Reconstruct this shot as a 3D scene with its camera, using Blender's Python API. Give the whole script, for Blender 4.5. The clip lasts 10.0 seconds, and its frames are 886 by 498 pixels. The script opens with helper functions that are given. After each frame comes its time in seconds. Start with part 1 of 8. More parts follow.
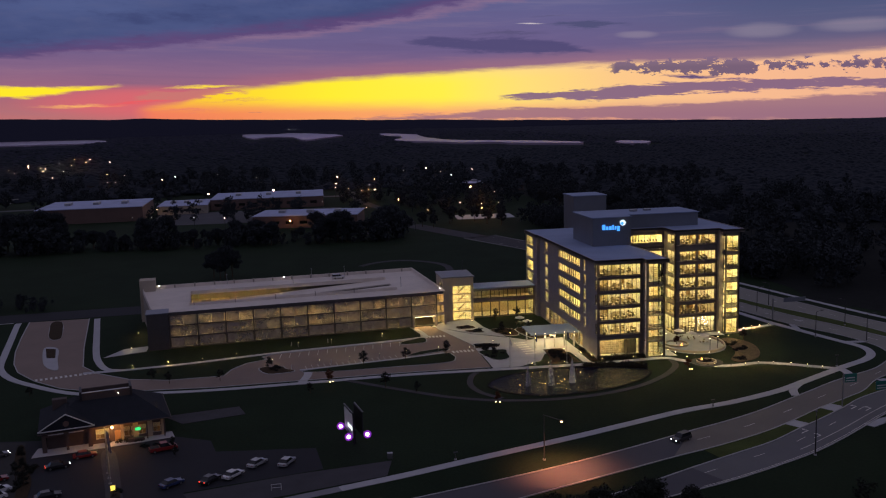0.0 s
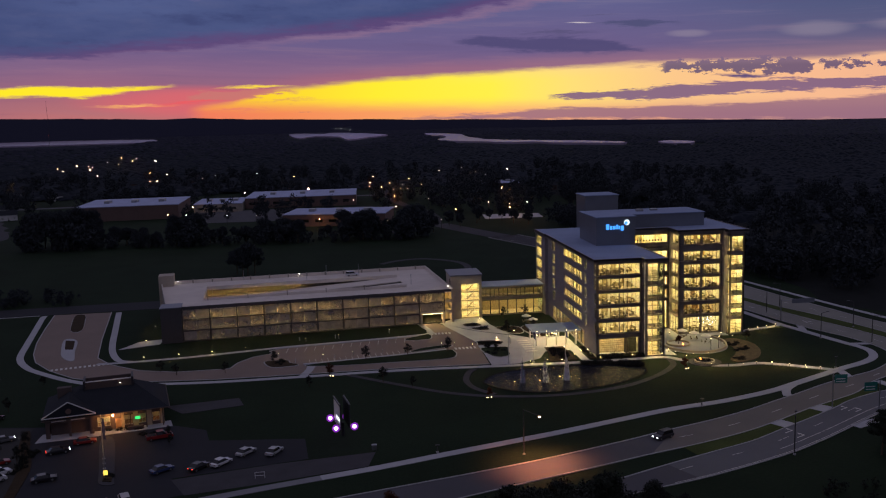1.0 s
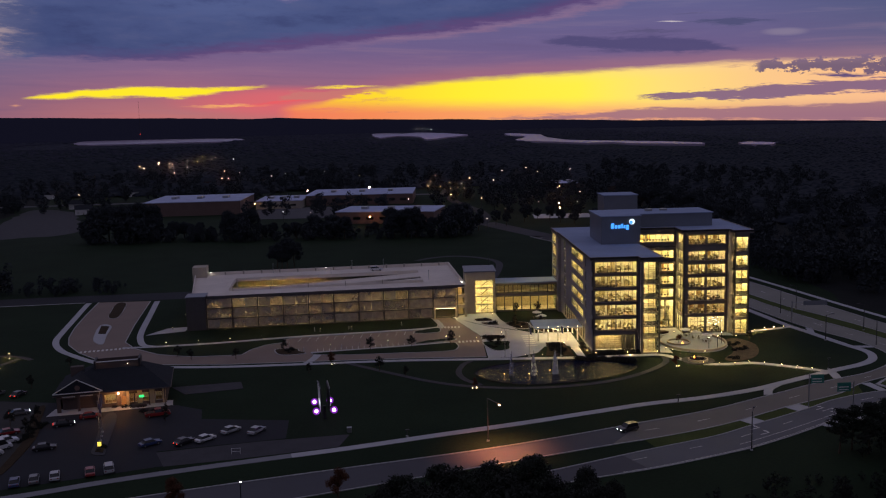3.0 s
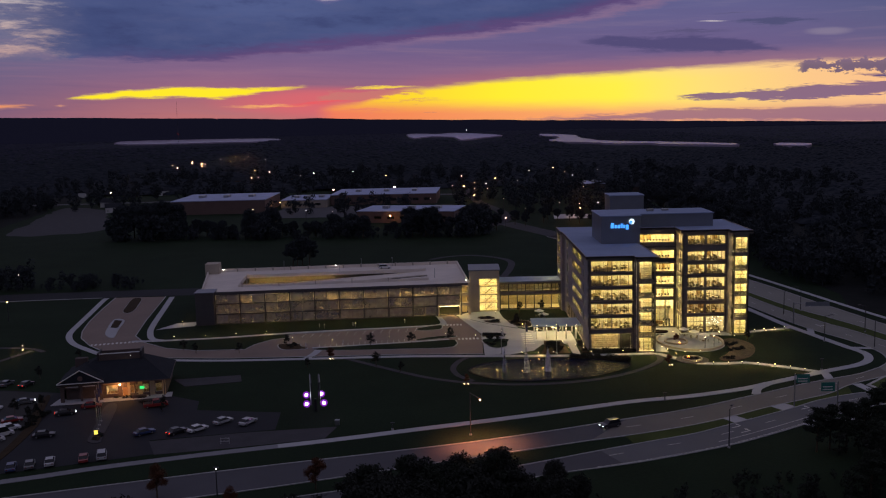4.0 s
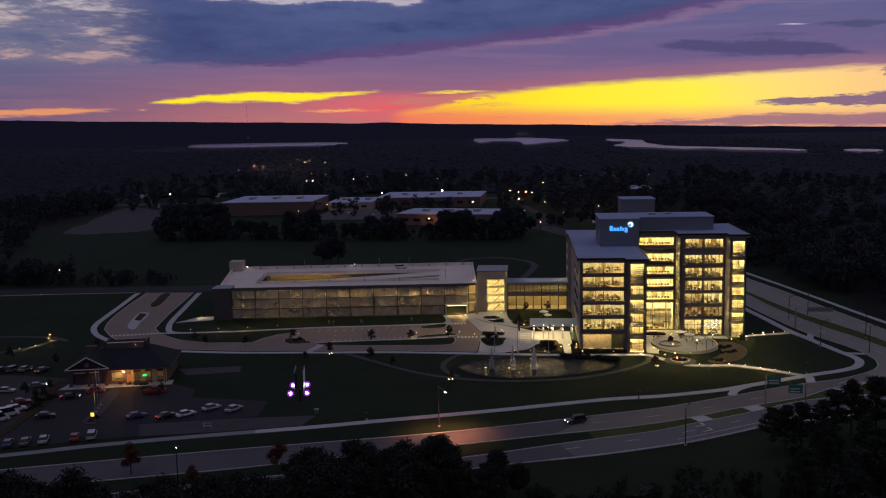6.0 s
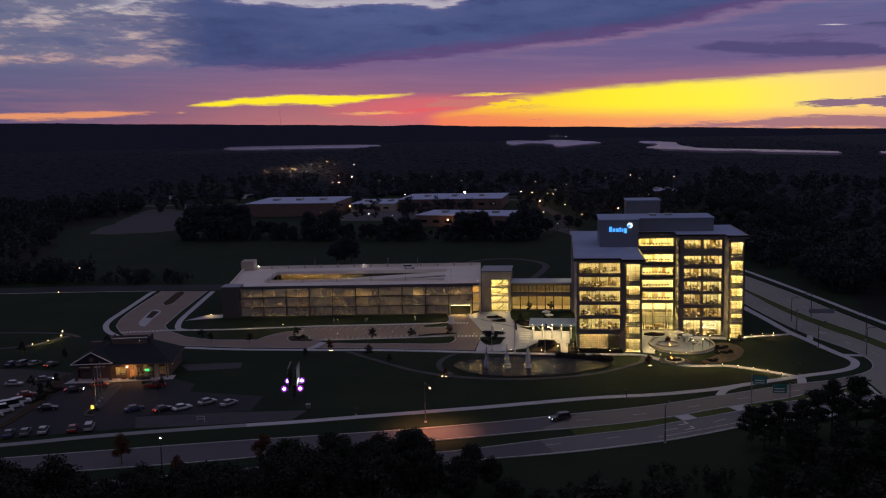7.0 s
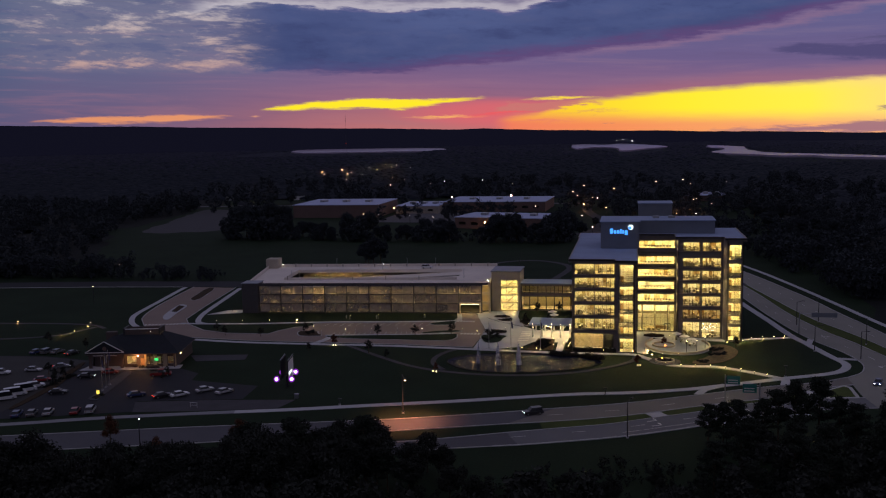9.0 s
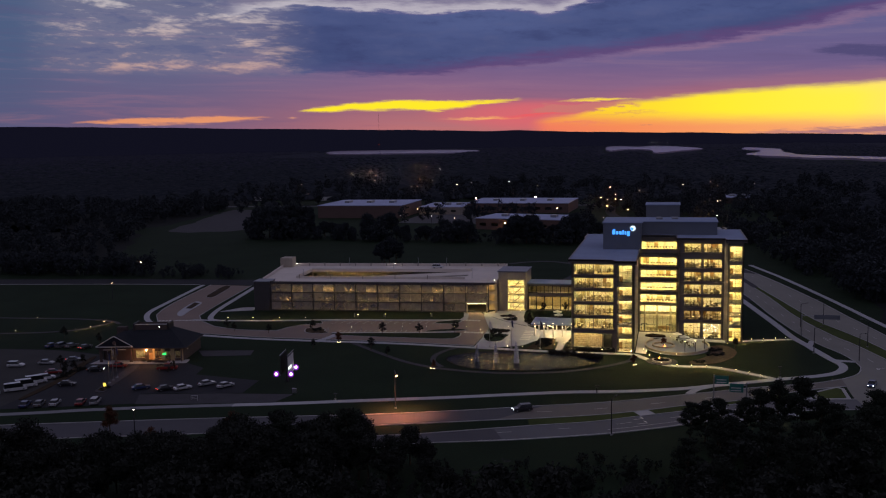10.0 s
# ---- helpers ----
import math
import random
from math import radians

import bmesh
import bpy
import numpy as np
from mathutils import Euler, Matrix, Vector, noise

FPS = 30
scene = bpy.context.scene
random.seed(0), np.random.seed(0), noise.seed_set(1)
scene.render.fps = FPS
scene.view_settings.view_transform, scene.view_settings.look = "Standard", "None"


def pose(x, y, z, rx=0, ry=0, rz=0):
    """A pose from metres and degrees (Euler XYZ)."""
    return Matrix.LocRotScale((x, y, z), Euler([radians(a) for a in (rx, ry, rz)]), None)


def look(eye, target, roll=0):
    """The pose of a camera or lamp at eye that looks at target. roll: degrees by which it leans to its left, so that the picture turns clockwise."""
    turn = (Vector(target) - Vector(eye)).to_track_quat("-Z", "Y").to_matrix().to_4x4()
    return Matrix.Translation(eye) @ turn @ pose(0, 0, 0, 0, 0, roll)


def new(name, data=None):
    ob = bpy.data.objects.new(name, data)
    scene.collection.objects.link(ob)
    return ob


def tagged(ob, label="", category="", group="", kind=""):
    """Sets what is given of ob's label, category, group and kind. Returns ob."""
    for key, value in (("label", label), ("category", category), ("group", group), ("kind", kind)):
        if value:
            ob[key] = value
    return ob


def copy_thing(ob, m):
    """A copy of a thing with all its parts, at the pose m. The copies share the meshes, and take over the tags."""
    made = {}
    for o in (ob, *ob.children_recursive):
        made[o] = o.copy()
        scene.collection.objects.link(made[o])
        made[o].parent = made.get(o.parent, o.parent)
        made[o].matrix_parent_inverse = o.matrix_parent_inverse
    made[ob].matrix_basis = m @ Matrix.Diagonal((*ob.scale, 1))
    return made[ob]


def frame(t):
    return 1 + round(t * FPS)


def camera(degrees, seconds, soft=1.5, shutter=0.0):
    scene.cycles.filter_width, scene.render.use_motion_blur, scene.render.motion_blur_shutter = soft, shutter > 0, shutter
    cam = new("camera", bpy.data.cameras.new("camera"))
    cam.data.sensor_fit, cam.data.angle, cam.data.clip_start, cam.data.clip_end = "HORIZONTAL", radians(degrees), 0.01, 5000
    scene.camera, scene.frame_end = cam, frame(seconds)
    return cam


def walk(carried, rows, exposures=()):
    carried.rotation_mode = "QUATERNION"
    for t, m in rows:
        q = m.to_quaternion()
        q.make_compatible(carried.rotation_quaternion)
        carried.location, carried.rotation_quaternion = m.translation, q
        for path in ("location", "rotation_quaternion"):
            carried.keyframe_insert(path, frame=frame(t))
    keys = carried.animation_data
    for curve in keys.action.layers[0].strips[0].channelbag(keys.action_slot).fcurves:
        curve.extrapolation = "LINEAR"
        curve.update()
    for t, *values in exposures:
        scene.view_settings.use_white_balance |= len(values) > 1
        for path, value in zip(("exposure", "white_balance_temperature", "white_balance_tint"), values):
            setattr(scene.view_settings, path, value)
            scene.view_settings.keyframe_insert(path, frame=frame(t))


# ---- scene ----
cam = camera(51.7, 10.0, soft=1.12)
PATH = [
    (0, (-102.688, -231.317, 67.813), (-102.353, -229.367, 67.523), -1.6),
    (0.5, (-96.635, -234.403, 67.734), (-96.35, -232.445, 67.444), -1.6),
    (1, (-90.675, -237.427, 67.628), (-90.442, -235.461, 67.34), -1.6),
    (1.5, (-84.875, -240.411, 67.509), (-84.691, -238.44, 67.223), -1.5),
    (2, (-79.156, -243.291, 67.353), (-79.021, -241.317, 67.068), -1.5),
    (2.5, (-73.522, -245.886, 67.22), (-73.431, -243.908, 66.936), -1.5),
    (4, (-57.01, -252.548, 66.781), (-57.041, -250.568, 66.501), -1.4),
    (4.5, (-51.552, -254.496, 66.648), (-51.621, -252.516, 66.371), -1.4),
    (5, (-46.103, -256.316, 66.471), (-46.211, -254.338, 66.196), -1.4),
    (5.5, (-40.632, -258.032, 66.285), (-40.778, -256.056, 66.014), -1.3),
    (7, (-24.097, -262.32, 65.596), (-24.356, -260.354, 65.336), -1.3),
    (7.5, (-18.6, -263.582, 65.443), (-18.895, -261.621, 65.185), -1.3),
    (8, (-13.158, -264.744, 65.285), (-13.49, -262.788, 65.03), -1.2),
    (8.5, (-7.719, -265.857, 65.099), (-8.089, -263.908, 64.848), -1.2),
    (9, (-2.254, -266.927, 64.895), (-2.661, -264.984, 64.646), -1.2),
    (9.5, (3.202, -267.987, 64.734), (2.757, -266.053, 64.487), -1.2),
    (10, (8.632, -269.034, 64.626), (8.15, -267.108, 64.382), -1.1),
]
walk(cam, [(t, look(eye, target, roll)) for t, eye, target, roll in PATH])

# light levels
SKY = 1.0
OFFICE = 16.5
GARAGE = 40.0
CANOPY = 130.0
PATHLAMP = 600.0
SODIUM = 13500.0

# ---- world: dusk sky after sunset ----
world = bpy.data.worlds.new("dusk_sky")
scene.world = world
world.use_nodes = True
wn, wl = world.node_tree.nodes, world.node_tree.links
wn.clear()


class Graph:
    """Small helper to write node graphs as expressions."""

    def __init__(self, nodes, links):
        self.nodes, self.links = nodes, links

    def put(self, sock, v):
        if isinstance(v, bpy.types.NodeSocket):
            self.links.new(v, sock)
        else:
            sock.default_value = v

    def m(self, op, a, b=0.0, c=0.0, clamp=False):
        n = self.nodes.new("ShaderNodeMath")
        n.operation, n.use_clamp = op, clamp
        for i, v in enumerate((a, b, c)):
            self.put(n.inputs[i], v)
        return n.outputs[0]

    def step(self, x, a, b):
        n = self.nodes.new("ShaderNodeMapRange")
        n.interpolation_type = "SMOOTHSTEP"
        self.put(n.inputs[0], x)
        self.put(n.inputs[1], a)
        self.put(n.inputs[2], b)
        return n.outputs[0]

    def ramp(self, x, stops, lo=0.0, hi=1.0):
        """Colour (or value) along x, with stops given in x's own units."""
        n = self.nodes.new("ShaderNodeValToRGB")
        t = self.m("DIVIDE", self.m("SUBTRACT", x, lo), hi - lo, clamp=True)
        self.put(n.inputs[0], t)
        e = n.color_ramp.elements
        while len(e) < len(stops):
            e.new(0.5)
        for el, (p, c) in zip(e, stops):
            el.position = (p - lo) / (hi - lo)
            c = c if isinstance(c, tuple) else (c, c, c)
            el.color = (*c, 1)
        return n.outputs[0]

    def mix(self, f, a, b):
        n = self.nodes.new("ShaderNodeMix")
        n.data_type = "RGBA"
        self.put(n.inputs[0], f)
        for i, v in ((6, a), (7, b)):
            self.put(n.inputs[i], (*v, 1) if isinstance(v, tuple) else v)
        return n.outputs[2]

    def vec(self, x, y, z):
        n = self.nodes.new("ShaderNodeCombineXYZ")
        for i, v in enumerate((x, y, z)):
            self.put(n.inputs[i], v)
        return n.outputs[0]

    def noise(self, v, scale, detail=4.0, rough=0.55, dist=0.0):
        n = self.nodes.new("ShaderNodeTexNoise")
        self.put(n.inputs["Vector"], v)
        n.inputs["Scale"].default_value, n.inputs["Detail"].default_value = scale, detail
        n.inputs["Roughness"].default_value, n.inputs["Distortion"].default_value = rough, dist
        return n.outputs["Fac"]


def sky_colour():
    g = Graph(wn, wl)
    tc = wn.new("ShaderNodeTexCoord")
    sp = wn.new("ShaderNodeSeparateXYZ")
    wl.new(tc.outputs["Generated"], sp.inputs[0])
    x, y, z = sp.outputs
    # azimuth east of north and elevation above the skyline, both in degrees
    az = g.m("MULTIPLY", g.m("ARCTAN2", x, y), 57.2958)
    el = g.m("MULTIPLY", g.m("ARCSINE", g.m("ADD", g.m("ADD", z, g.m("MULTIPLY", x, 0.0284)), 0.0004), clamp=False), 57.2958)

    def field(sx, sy, seed, detail=6, rough=0.6, dist=0.0):
        return g.noise(g.vec(g.m("MULTIPLY", az, sx), g.m("MULTIPLY", el, sy), seed), 1.0, detail, rough, dist)

    def zero(f):
        return g.m("SUBTRACT", f, 0.5)

    wob = zero(field(0.12, 0.9, 0.0))                    # slow swell of the cloud edges
    rag = zero(field(0.45, 3.6, 5.0, 7, 0.66))           # ragged wisps along them
    hair = zero(field(1.3, 9.0, 31.0, 5, 0.65))          # finest shreds
    fine = zero(field(0.39, 2.9, 3.0, 6, 0.62, 0.4))
    veil = zero(field(0.10, 1.6, 13.0, 7, 0.62, 0.6))    # long horizontal veils
    big = field(0.05, 0.3, 7.0, 4, 0.55)

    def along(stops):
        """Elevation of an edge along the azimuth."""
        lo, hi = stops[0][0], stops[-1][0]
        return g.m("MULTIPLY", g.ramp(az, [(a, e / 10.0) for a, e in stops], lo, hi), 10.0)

    # hazy veil of cloud: mauve over the glow, slate blue to both sides
    base = g.ramp(el, [(0, (0.52, 0.17, 0.17)), (0.9, (0.43, 0.15, 0.18)), (1.8, (0.33, 0.135, 0.21)), (2.8, (0.25, 0.13, 0.24)), (4.2, (0.155, 0.112, 0.25)),
                       (7, (0.12, 0.118, 0.268)), (16, (0.11, 0.13, 0.25)), (60, (0.12, 0.15, 0.27))], 0, 60)
    west = g.ramp(el, [(0, (0.155, 0.105, 0.20)), (1.5, (0.145, 0.115, 0.22)), (3, (0.125, 0.125, 0.235)), (5, (0.105, 0.135, 0.25)), (8, (0.10, 0.135, 0.245)), (60, (0.11, 0.145, 0.25))], 0, 60)
    base = g.mix(g.step(az, -13.0, -33.0), base, west)
    base = g.mix(g.step(az, -33.0, -40.0), base, g.ramp(el, [(0, (0.10, 0.10, 0.20)), (4, (0.075, 0.11, 0.215)), (9, (0.07, 0.11, 0.215))], 0, 9))
    east = g.ramp(el, [(0, (0.32, 0.16, 0.19)), (2.5, (0.32, 0.18, 0.21)), (3.6, (0.20, 0.135, 0.225)), (5, (0.115, 0.112, 0.22)), (7.5, (0.062, 0.090, 0.20)), (60, (0.11, 0.14, 0.25))], 0, 60)
    base = g.mix(g.step(az, 16.0, 32.0), base, east)
    base = g.mix(g.m("MULTIPLY", g.step(veil, -0.02, 0.25), 0.38), base, g.ramp(el, [(0, (0.42, 0.17, 0.20)), (3, (0.33, 0.17, 0.25)), (7, (0.22, 0.19, 0.31))], 0, 7))
    base = g.mix(g.m("MULTIPLY", g.step(veil, 0.02, -0.25), 0.30), base, (0.12, 0.085, 0.19))

    def patch(c, at, top, bottom, soft=0.10, amount=1.0, wave=0.25, torn=0.35):
        """Cloud or gap between two edges given along the azimuth."""
        e = g.m("ADD", g.m("ADD", el, g.m("MULTIPLY", wob, wave)), g.m("ADD", g.m("MULTIPLY", rag, torn * 2.2), g.m("MULTIPLY", hair, torn * 0.7)))
        up, lo = along(top), along(bottom)
        mask = g.m("MULTIPLY", g.step(e, g.m("ADD", up, soft * 0.4), g.m("SUBTRACT", up, soft)), g.step(e, g.m("SUBTRACT", lo, soft * 0.4), g.m("ADD", lo, soft)))
        mask = g.m("MULTIPLY", mask, g.m("MULTIPLY", g.step(az, top[0][0], top[0][0] + 0.6), g.step(az, top[-1][0], top[-1][0] - 0.6)))
        return g.mix(g.m("MULTIPLY", mask, amount), at, c)

    def line(c, at, a0, e0, a1, e1, thick, **k):
        m = (a0 + a1) / 2
        return patch(c, at, [(a0, e0), (m, (e0 + e1) / 2 + thick), (a1, e1)], [(a0, e0), (m, (e0 + e1) / 2 - thick), (a1, e1)], **k)

    def spot(c, at, a, e, ra, re, amount):
        d = g.m("ADD", g.m("POWER", g.m("DIVIDE", g.m("SUBTRACT", az, a), ra), 2.0), g.m("POWER", g.m("DIVIDE", g.m("SUBTRACT", g.m("ADD", el, g.m("MULTIPLY", wob, 0.4)), e), re), 2.0))
        return g.mix(g.m("MULTIPLY", g.step(d, 1.0, 0.0), amount), at, c)

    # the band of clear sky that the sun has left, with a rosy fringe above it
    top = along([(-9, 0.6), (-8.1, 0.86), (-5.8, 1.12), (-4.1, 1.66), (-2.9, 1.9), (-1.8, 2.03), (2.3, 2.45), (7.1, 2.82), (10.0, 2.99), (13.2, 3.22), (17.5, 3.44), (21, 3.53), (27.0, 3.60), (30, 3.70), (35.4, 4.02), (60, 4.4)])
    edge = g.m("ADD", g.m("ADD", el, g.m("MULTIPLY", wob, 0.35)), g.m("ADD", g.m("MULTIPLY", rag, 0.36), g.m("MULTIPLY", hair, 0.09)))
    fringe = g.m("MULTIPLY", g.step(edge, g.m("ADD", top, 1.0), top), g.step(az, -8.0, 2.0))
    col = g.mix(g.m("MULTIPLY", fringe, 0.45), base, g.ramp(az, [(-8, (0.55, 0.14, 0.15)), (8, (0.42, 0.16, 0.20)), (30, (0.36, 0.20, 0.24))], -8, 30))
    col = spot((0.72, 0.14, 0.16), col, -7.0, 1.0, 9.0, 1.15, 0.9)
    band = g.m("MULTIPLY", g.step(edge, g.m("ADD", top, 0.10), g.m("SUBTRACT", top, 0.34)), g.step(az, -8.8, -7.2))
    glow = g.ramp(az, [(-12, (1.0, 0.38, 0.03)), (-4, (1.0, 0.66, 0.03)), (3, (1.05, 0.85, 0.035)), (10, (1.05, 0.87, 0.07)), (15, (1.02, 0.74, 0.19)), (21, (0.98, 0.58, 0.26)), (28, (0.95, 0.50, 0.28)), (40, (0.82, 0.42, 0.29))], -12, 40)
    low = g.ramp(az, [(-12, (0.85, 0.16, 0.12)), (-3, (0.92, 0.26, 0.10)), (5, (0.95, 0.36, 0.13)), (14, (0.95, 0.42, 0.20)), (24, (0.60, 0.28, 0.24)), (40, (0.40, 0.22, 0.25))], -12, 40)
    glow = g.mix(g.step(g.m("ADD", g.m("ADD", el, g.m("MULTIPLY", wob, 0.35)), g.m("MULTIPLY", rag, 0.25)), 1.45, 0.3), glow, low)
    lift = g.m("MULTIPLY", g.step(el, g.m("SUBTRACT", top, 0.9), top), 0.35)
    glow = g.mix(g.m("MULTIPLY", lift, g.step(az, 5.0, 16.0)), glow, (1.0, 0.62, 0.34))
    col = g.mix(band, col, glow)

    # yellow streak, slivers and the red seam in the west
    col = patch((1.05, 0.82, 0.025), col, [(-23, 1.13), (-21.4, 1.41), (-19.5, 1.65), (-16.9, 1.85), (-12.7, 1.84), (-9.4, 1.98), (-8.8, 1.98)],
                [(-23, 1.09), (-21.4, 1.02), (-20.0, 1.13), (-16.9, 1.22), (-14.4, 1.20), (-12.7, 1.39), (-11, 1.66), (-8.8, 1.93)], soft=0.16, wave=0.08, torn=0.22)
    col = line((1.0, 0.72, 0.06), col, -7.2, 1.85, -1.5, 2.06, 0.11, wave=0.1, torn=0.2)
    col = line((0.95, 0.46, 0.14), col, -14.5, 0.72, -8.5, 0.86, 0.09, wave=0.1, torn=0.2)
    col = line((0.88, 0.10, 0.11), col, -12.0, 0.62, -3.6, 1.52, 0.13, soft=0.16, amount=0.9, wave=0.1, torn=0.25)
    col = patch((0.85, 0.32, 0.14), col, [(-36, 0.30), (-32, 0.62), (-28.5, 0.72), (-25.7, 0.74), (-24.2, 0.70)], [(-36, 0.22), (-32, 0.18), (-28.5, 0.27), (-25.7, 0.52), (-24.2, 0.66)], soft=0.14, amount=0.9, wave=0.1, torn=0.22)
    col = line((0.90, 0.40, 0.20), col, -23.7, 0.70, -22.6, 0.72, 0.06, wave=0.0, torn=0.1)
    dark_in = g.m("MULTIPLY", g.m("MULTIPLY", band, g.step(rag, 0.13, 0.22)), g.step(g.m("ABSOLUTE", g.m("SUBTRACT", az, -1.0)), 4.5, 1.5))
    col = g.mix(g.m("MULTIPLY", dark_in, 0.7), col, (0.42, 0.17, 0.16))

    # torn rosy shreds over the band's western end
    col = patch((0.58, 0.19, 0.17), col, [(-8.6, 1.45), (-5.2, 1.78), (-1.6, 1.86)], [(-8.6, 0.95), (-5.2, 1.25), (-1.6, 1.70)], soft=0.14, amount=0.85, wave=0.2, torn=0.55)
    col = line((0.66, 0.24, 0.14), col, -5.6, 1.0, 0.6, 1.35, 0.07, amount=0.7, wave=0.1, torn=0.5)
    col = line((0.85, 0.22, 0.13), col, -8.8, 0.5, -2.6, 0.62, 0.10, amount=0.8, wave=0.1, torn=0.4)

    # grey cloud bars and bank across the bright band in the east
    col = patch((0.30, 0.145, 0.215), col, [(4, 0.10), (10, 0.40), (14.3, 0.78), (18.6, 0.76), (22, 0.92), (25.3, 1.0), (30.8, 1.38), (35.5, 1.56), (60, 2.2)], [(4, -1), (60, -1)], soft=0.16, amount=0.85, wave=0.2, torn=0.35)
    col = patch((0.225, 0.125, 0.225), col, [(13.2, 1.36), (15.7, 1.72), (20.3, 2.02), (24.8, 2.32), (28.5, 2.40), (35.5, 2.38), (60, 2.6)],
                [(13.2, 1.34), (16.1, 1.20), (20.3, 1.23), (22.9, 1.42), (25.3, 1.57), (30.1, 1.74), (35.5, 1.84), (60, 2.0)], soft=0.10, amount=0.95, wave=0.12, torn=0.5)
    col = line((0.14, 0.09, 0.20), col, 22.8, 2.58, 27.2, 2.58, 0.16, wave=0.0, torn=0.3)
    col = line((0.45, 0.24, 0.22), col, 17.5, 3.10, 20.8, 3.22, 0.06, amount=0.7)
    lump = field(1.25, 2.0, 11.0, 7, 0.7)
    tall = g.ramp(az, [(19, 0.0), (20.6, 0.30), (23.5, 0.36), (25.2, 0.48), (28.2, 0.44), (28.9, 0.02), (29.4, 0.30), (31.4, 0.26), (32.0, 0.10), (33.0, 0.16), (33.8, 0.30), (40, 0.34)], 19, 40)
    off = g.m("ABSOLUTE", g.m("SUBTRACT", el, 3.14))
    near = g.m("SUBTRACT", tall, off)
    cum = g.step(g.m("ADD", near, g.m("MULTIPLY", zero(lump), 2.6)), 0.02, 0.14)
    cum = g.m("MULTIPLY", cum, g.m("MULTIPLY", g.step(off, 0.72, 0.5), g.step(az, 19.8, 20.6)))
    col = g.mix(g.m("MULTIPLY", cum, 0.9), col, g.mix(g.step(el, 3.1, 3.7), (0.105, 0.075, 0.175), (0.22, 0.14, 0.235)))

    # lens-shaped dark clouds, the one bright rim, and paler thin places
    col = patch((0.080, 0.068, 0.175), col, [(7.4, 4.76), (9.4, 5.08), (12.0, 4.92), (14.4, 5.10), (16.6, 4.85), (19.6, 4.20)], [(7.4, 4.70), (10.5, 4.22), (14.4, 3.98), (17.2, 3.92), (19.6, 4.10)], soft=0.24, amount=0.9, wave=0.2, torn=0.42)
    col = line((0.10, 0.085, 0.19), col, 11.0, 5.24, 17.2, 5.22, 0.15, soft=0.12, amount=0.8)
    col = line((0.08, 0.08, 0.18), col, 15.7, 5.76, 21.9, 5.70, 0.26, soft=0.14, amount=0.95, wave=0.0)
    col = line((0.10, 0.09, 0.19), col, 15.0, 6.28, 18.2, 6.25, 0.08, soft=0.1, amount=0.7)
    for a, e, ra, re in ((21.8, 5.09, 1.5, 0.28), (28.9, 5.16, 2.4, 0.5), (34.1, 5.29, 3.0, 0.5)):
        col = spot((0.38, 0.31, 0.38), col, a, e, ra, re, 0.35)
    col = line((0.75, 0.66, 0.66), col, 14.3, 5.80, 16.6, 5.79, 0.05, soft=0.06, amount=0.9, wave=0.0, torn=0.06)

    # the great dark cloud with its rosy underside
    lower = along([(-27, 7.2), (-25.6, 4.0), (-24.0, 3.75), (-22.3, 3.30), (-17, 3.22), (-13.4, 3.55), (-9.2, 4.05), (-5.7, 4.42), (0.2, 5.1), (3, 5.35), (6.9, 6.1), (11.5, 6.9), (24, 9.0)])
    upper = along([(-27, 6.5), (-24.5, 7.0), (-22.8, 7.42), (-18.4, 7.15), (-13.8, 7.10), (-9.5, 7.25), (-7.7, 7.05), (-4.2, 7.8), (4, 9.2)])
    puffy = zero(field(0.33, 1.1, 41.0, 7, 0.62))
    e2 = g.m("ADD", g.m("ADD", el, g.m("MULTIPLY", wob, 0.7)), g.m("ADD", g.m("MULTIPLY", rag, 0.7), g.m("MULTIPLY", puffy, 0.9)))
    cloud = g.m("MULTIPLY", g.step(e2, g.m("SUBTRACT", lower, 0.12), g.m("ADD", lower, 0.30)), g.step(e2, g.m("ADD", upper, 0.08), g.m("SUBTRACT", upper, 0.14)))
    cloud = g.m("MULTIPLY", cloud, g.step(g.m("ADD", az, g.m("ADD", g.m("MULTIPLY", puffy, 12.0), g.m("MULTIPLY", rag, 6.0))), -26.0, -23.0))
    cloudcol = g.mix(g.step(big, 0.35, 0.7), (0.050, 0.070, 0.185), (0.080, 0.108, 0.255))
    cloudcol = g.mix(g.m("MULTIPLY", g.step(puffy, -0.02, 0.2), 0.38), cloudcol, (0.095, 0.11, 0.235))
    cloudcol = g.mix(g.m("MULTIPLY", g.step(puffy, 0.0, -0.2), 0.5), cloudcol, (0.034, 0.045, 0.135))
    cloudcol = g.mix(g.m("MULTIPLY", g.step(e2, g.m("ADD", lower, 1.0), lower), g.step(az, -26.0, -10.0)), cloudcol, (0.115, 0.060, 0.175))
    col = g.mix(g.m("MULTIPLY", cloud, 0.95), col, cloudcol)
    # pink rim where it thins out
    rim = g.m("MULTIPLY", g.m("SUBTRACT", 1.0, g.m("MULTIPLY", g.m("ABSOLUTE", g.m("SUBTRACT", e2, g.m("SUBTRACT", lower, 0.12))), 3.2), clamp=True), g.step(az, -9.0, 2.0))
    col = g.mix(g.m("MULTIPLY", rim, 0.45), col, (0.33, 0.17, 0.26))

    # peach wisps high in the west and bright gaps above the dark cloud
    w = field(0.22, 1.0, 21.0, 9, 0.68, 0.15)
    w2 = field(0.6, 2.6, 27.0, 7, 0.66, 0.1)
    reg = g.m("MULTIPLY", g.step(az, -21.0, -25.5), g.step(az, -38.5, -35.0))
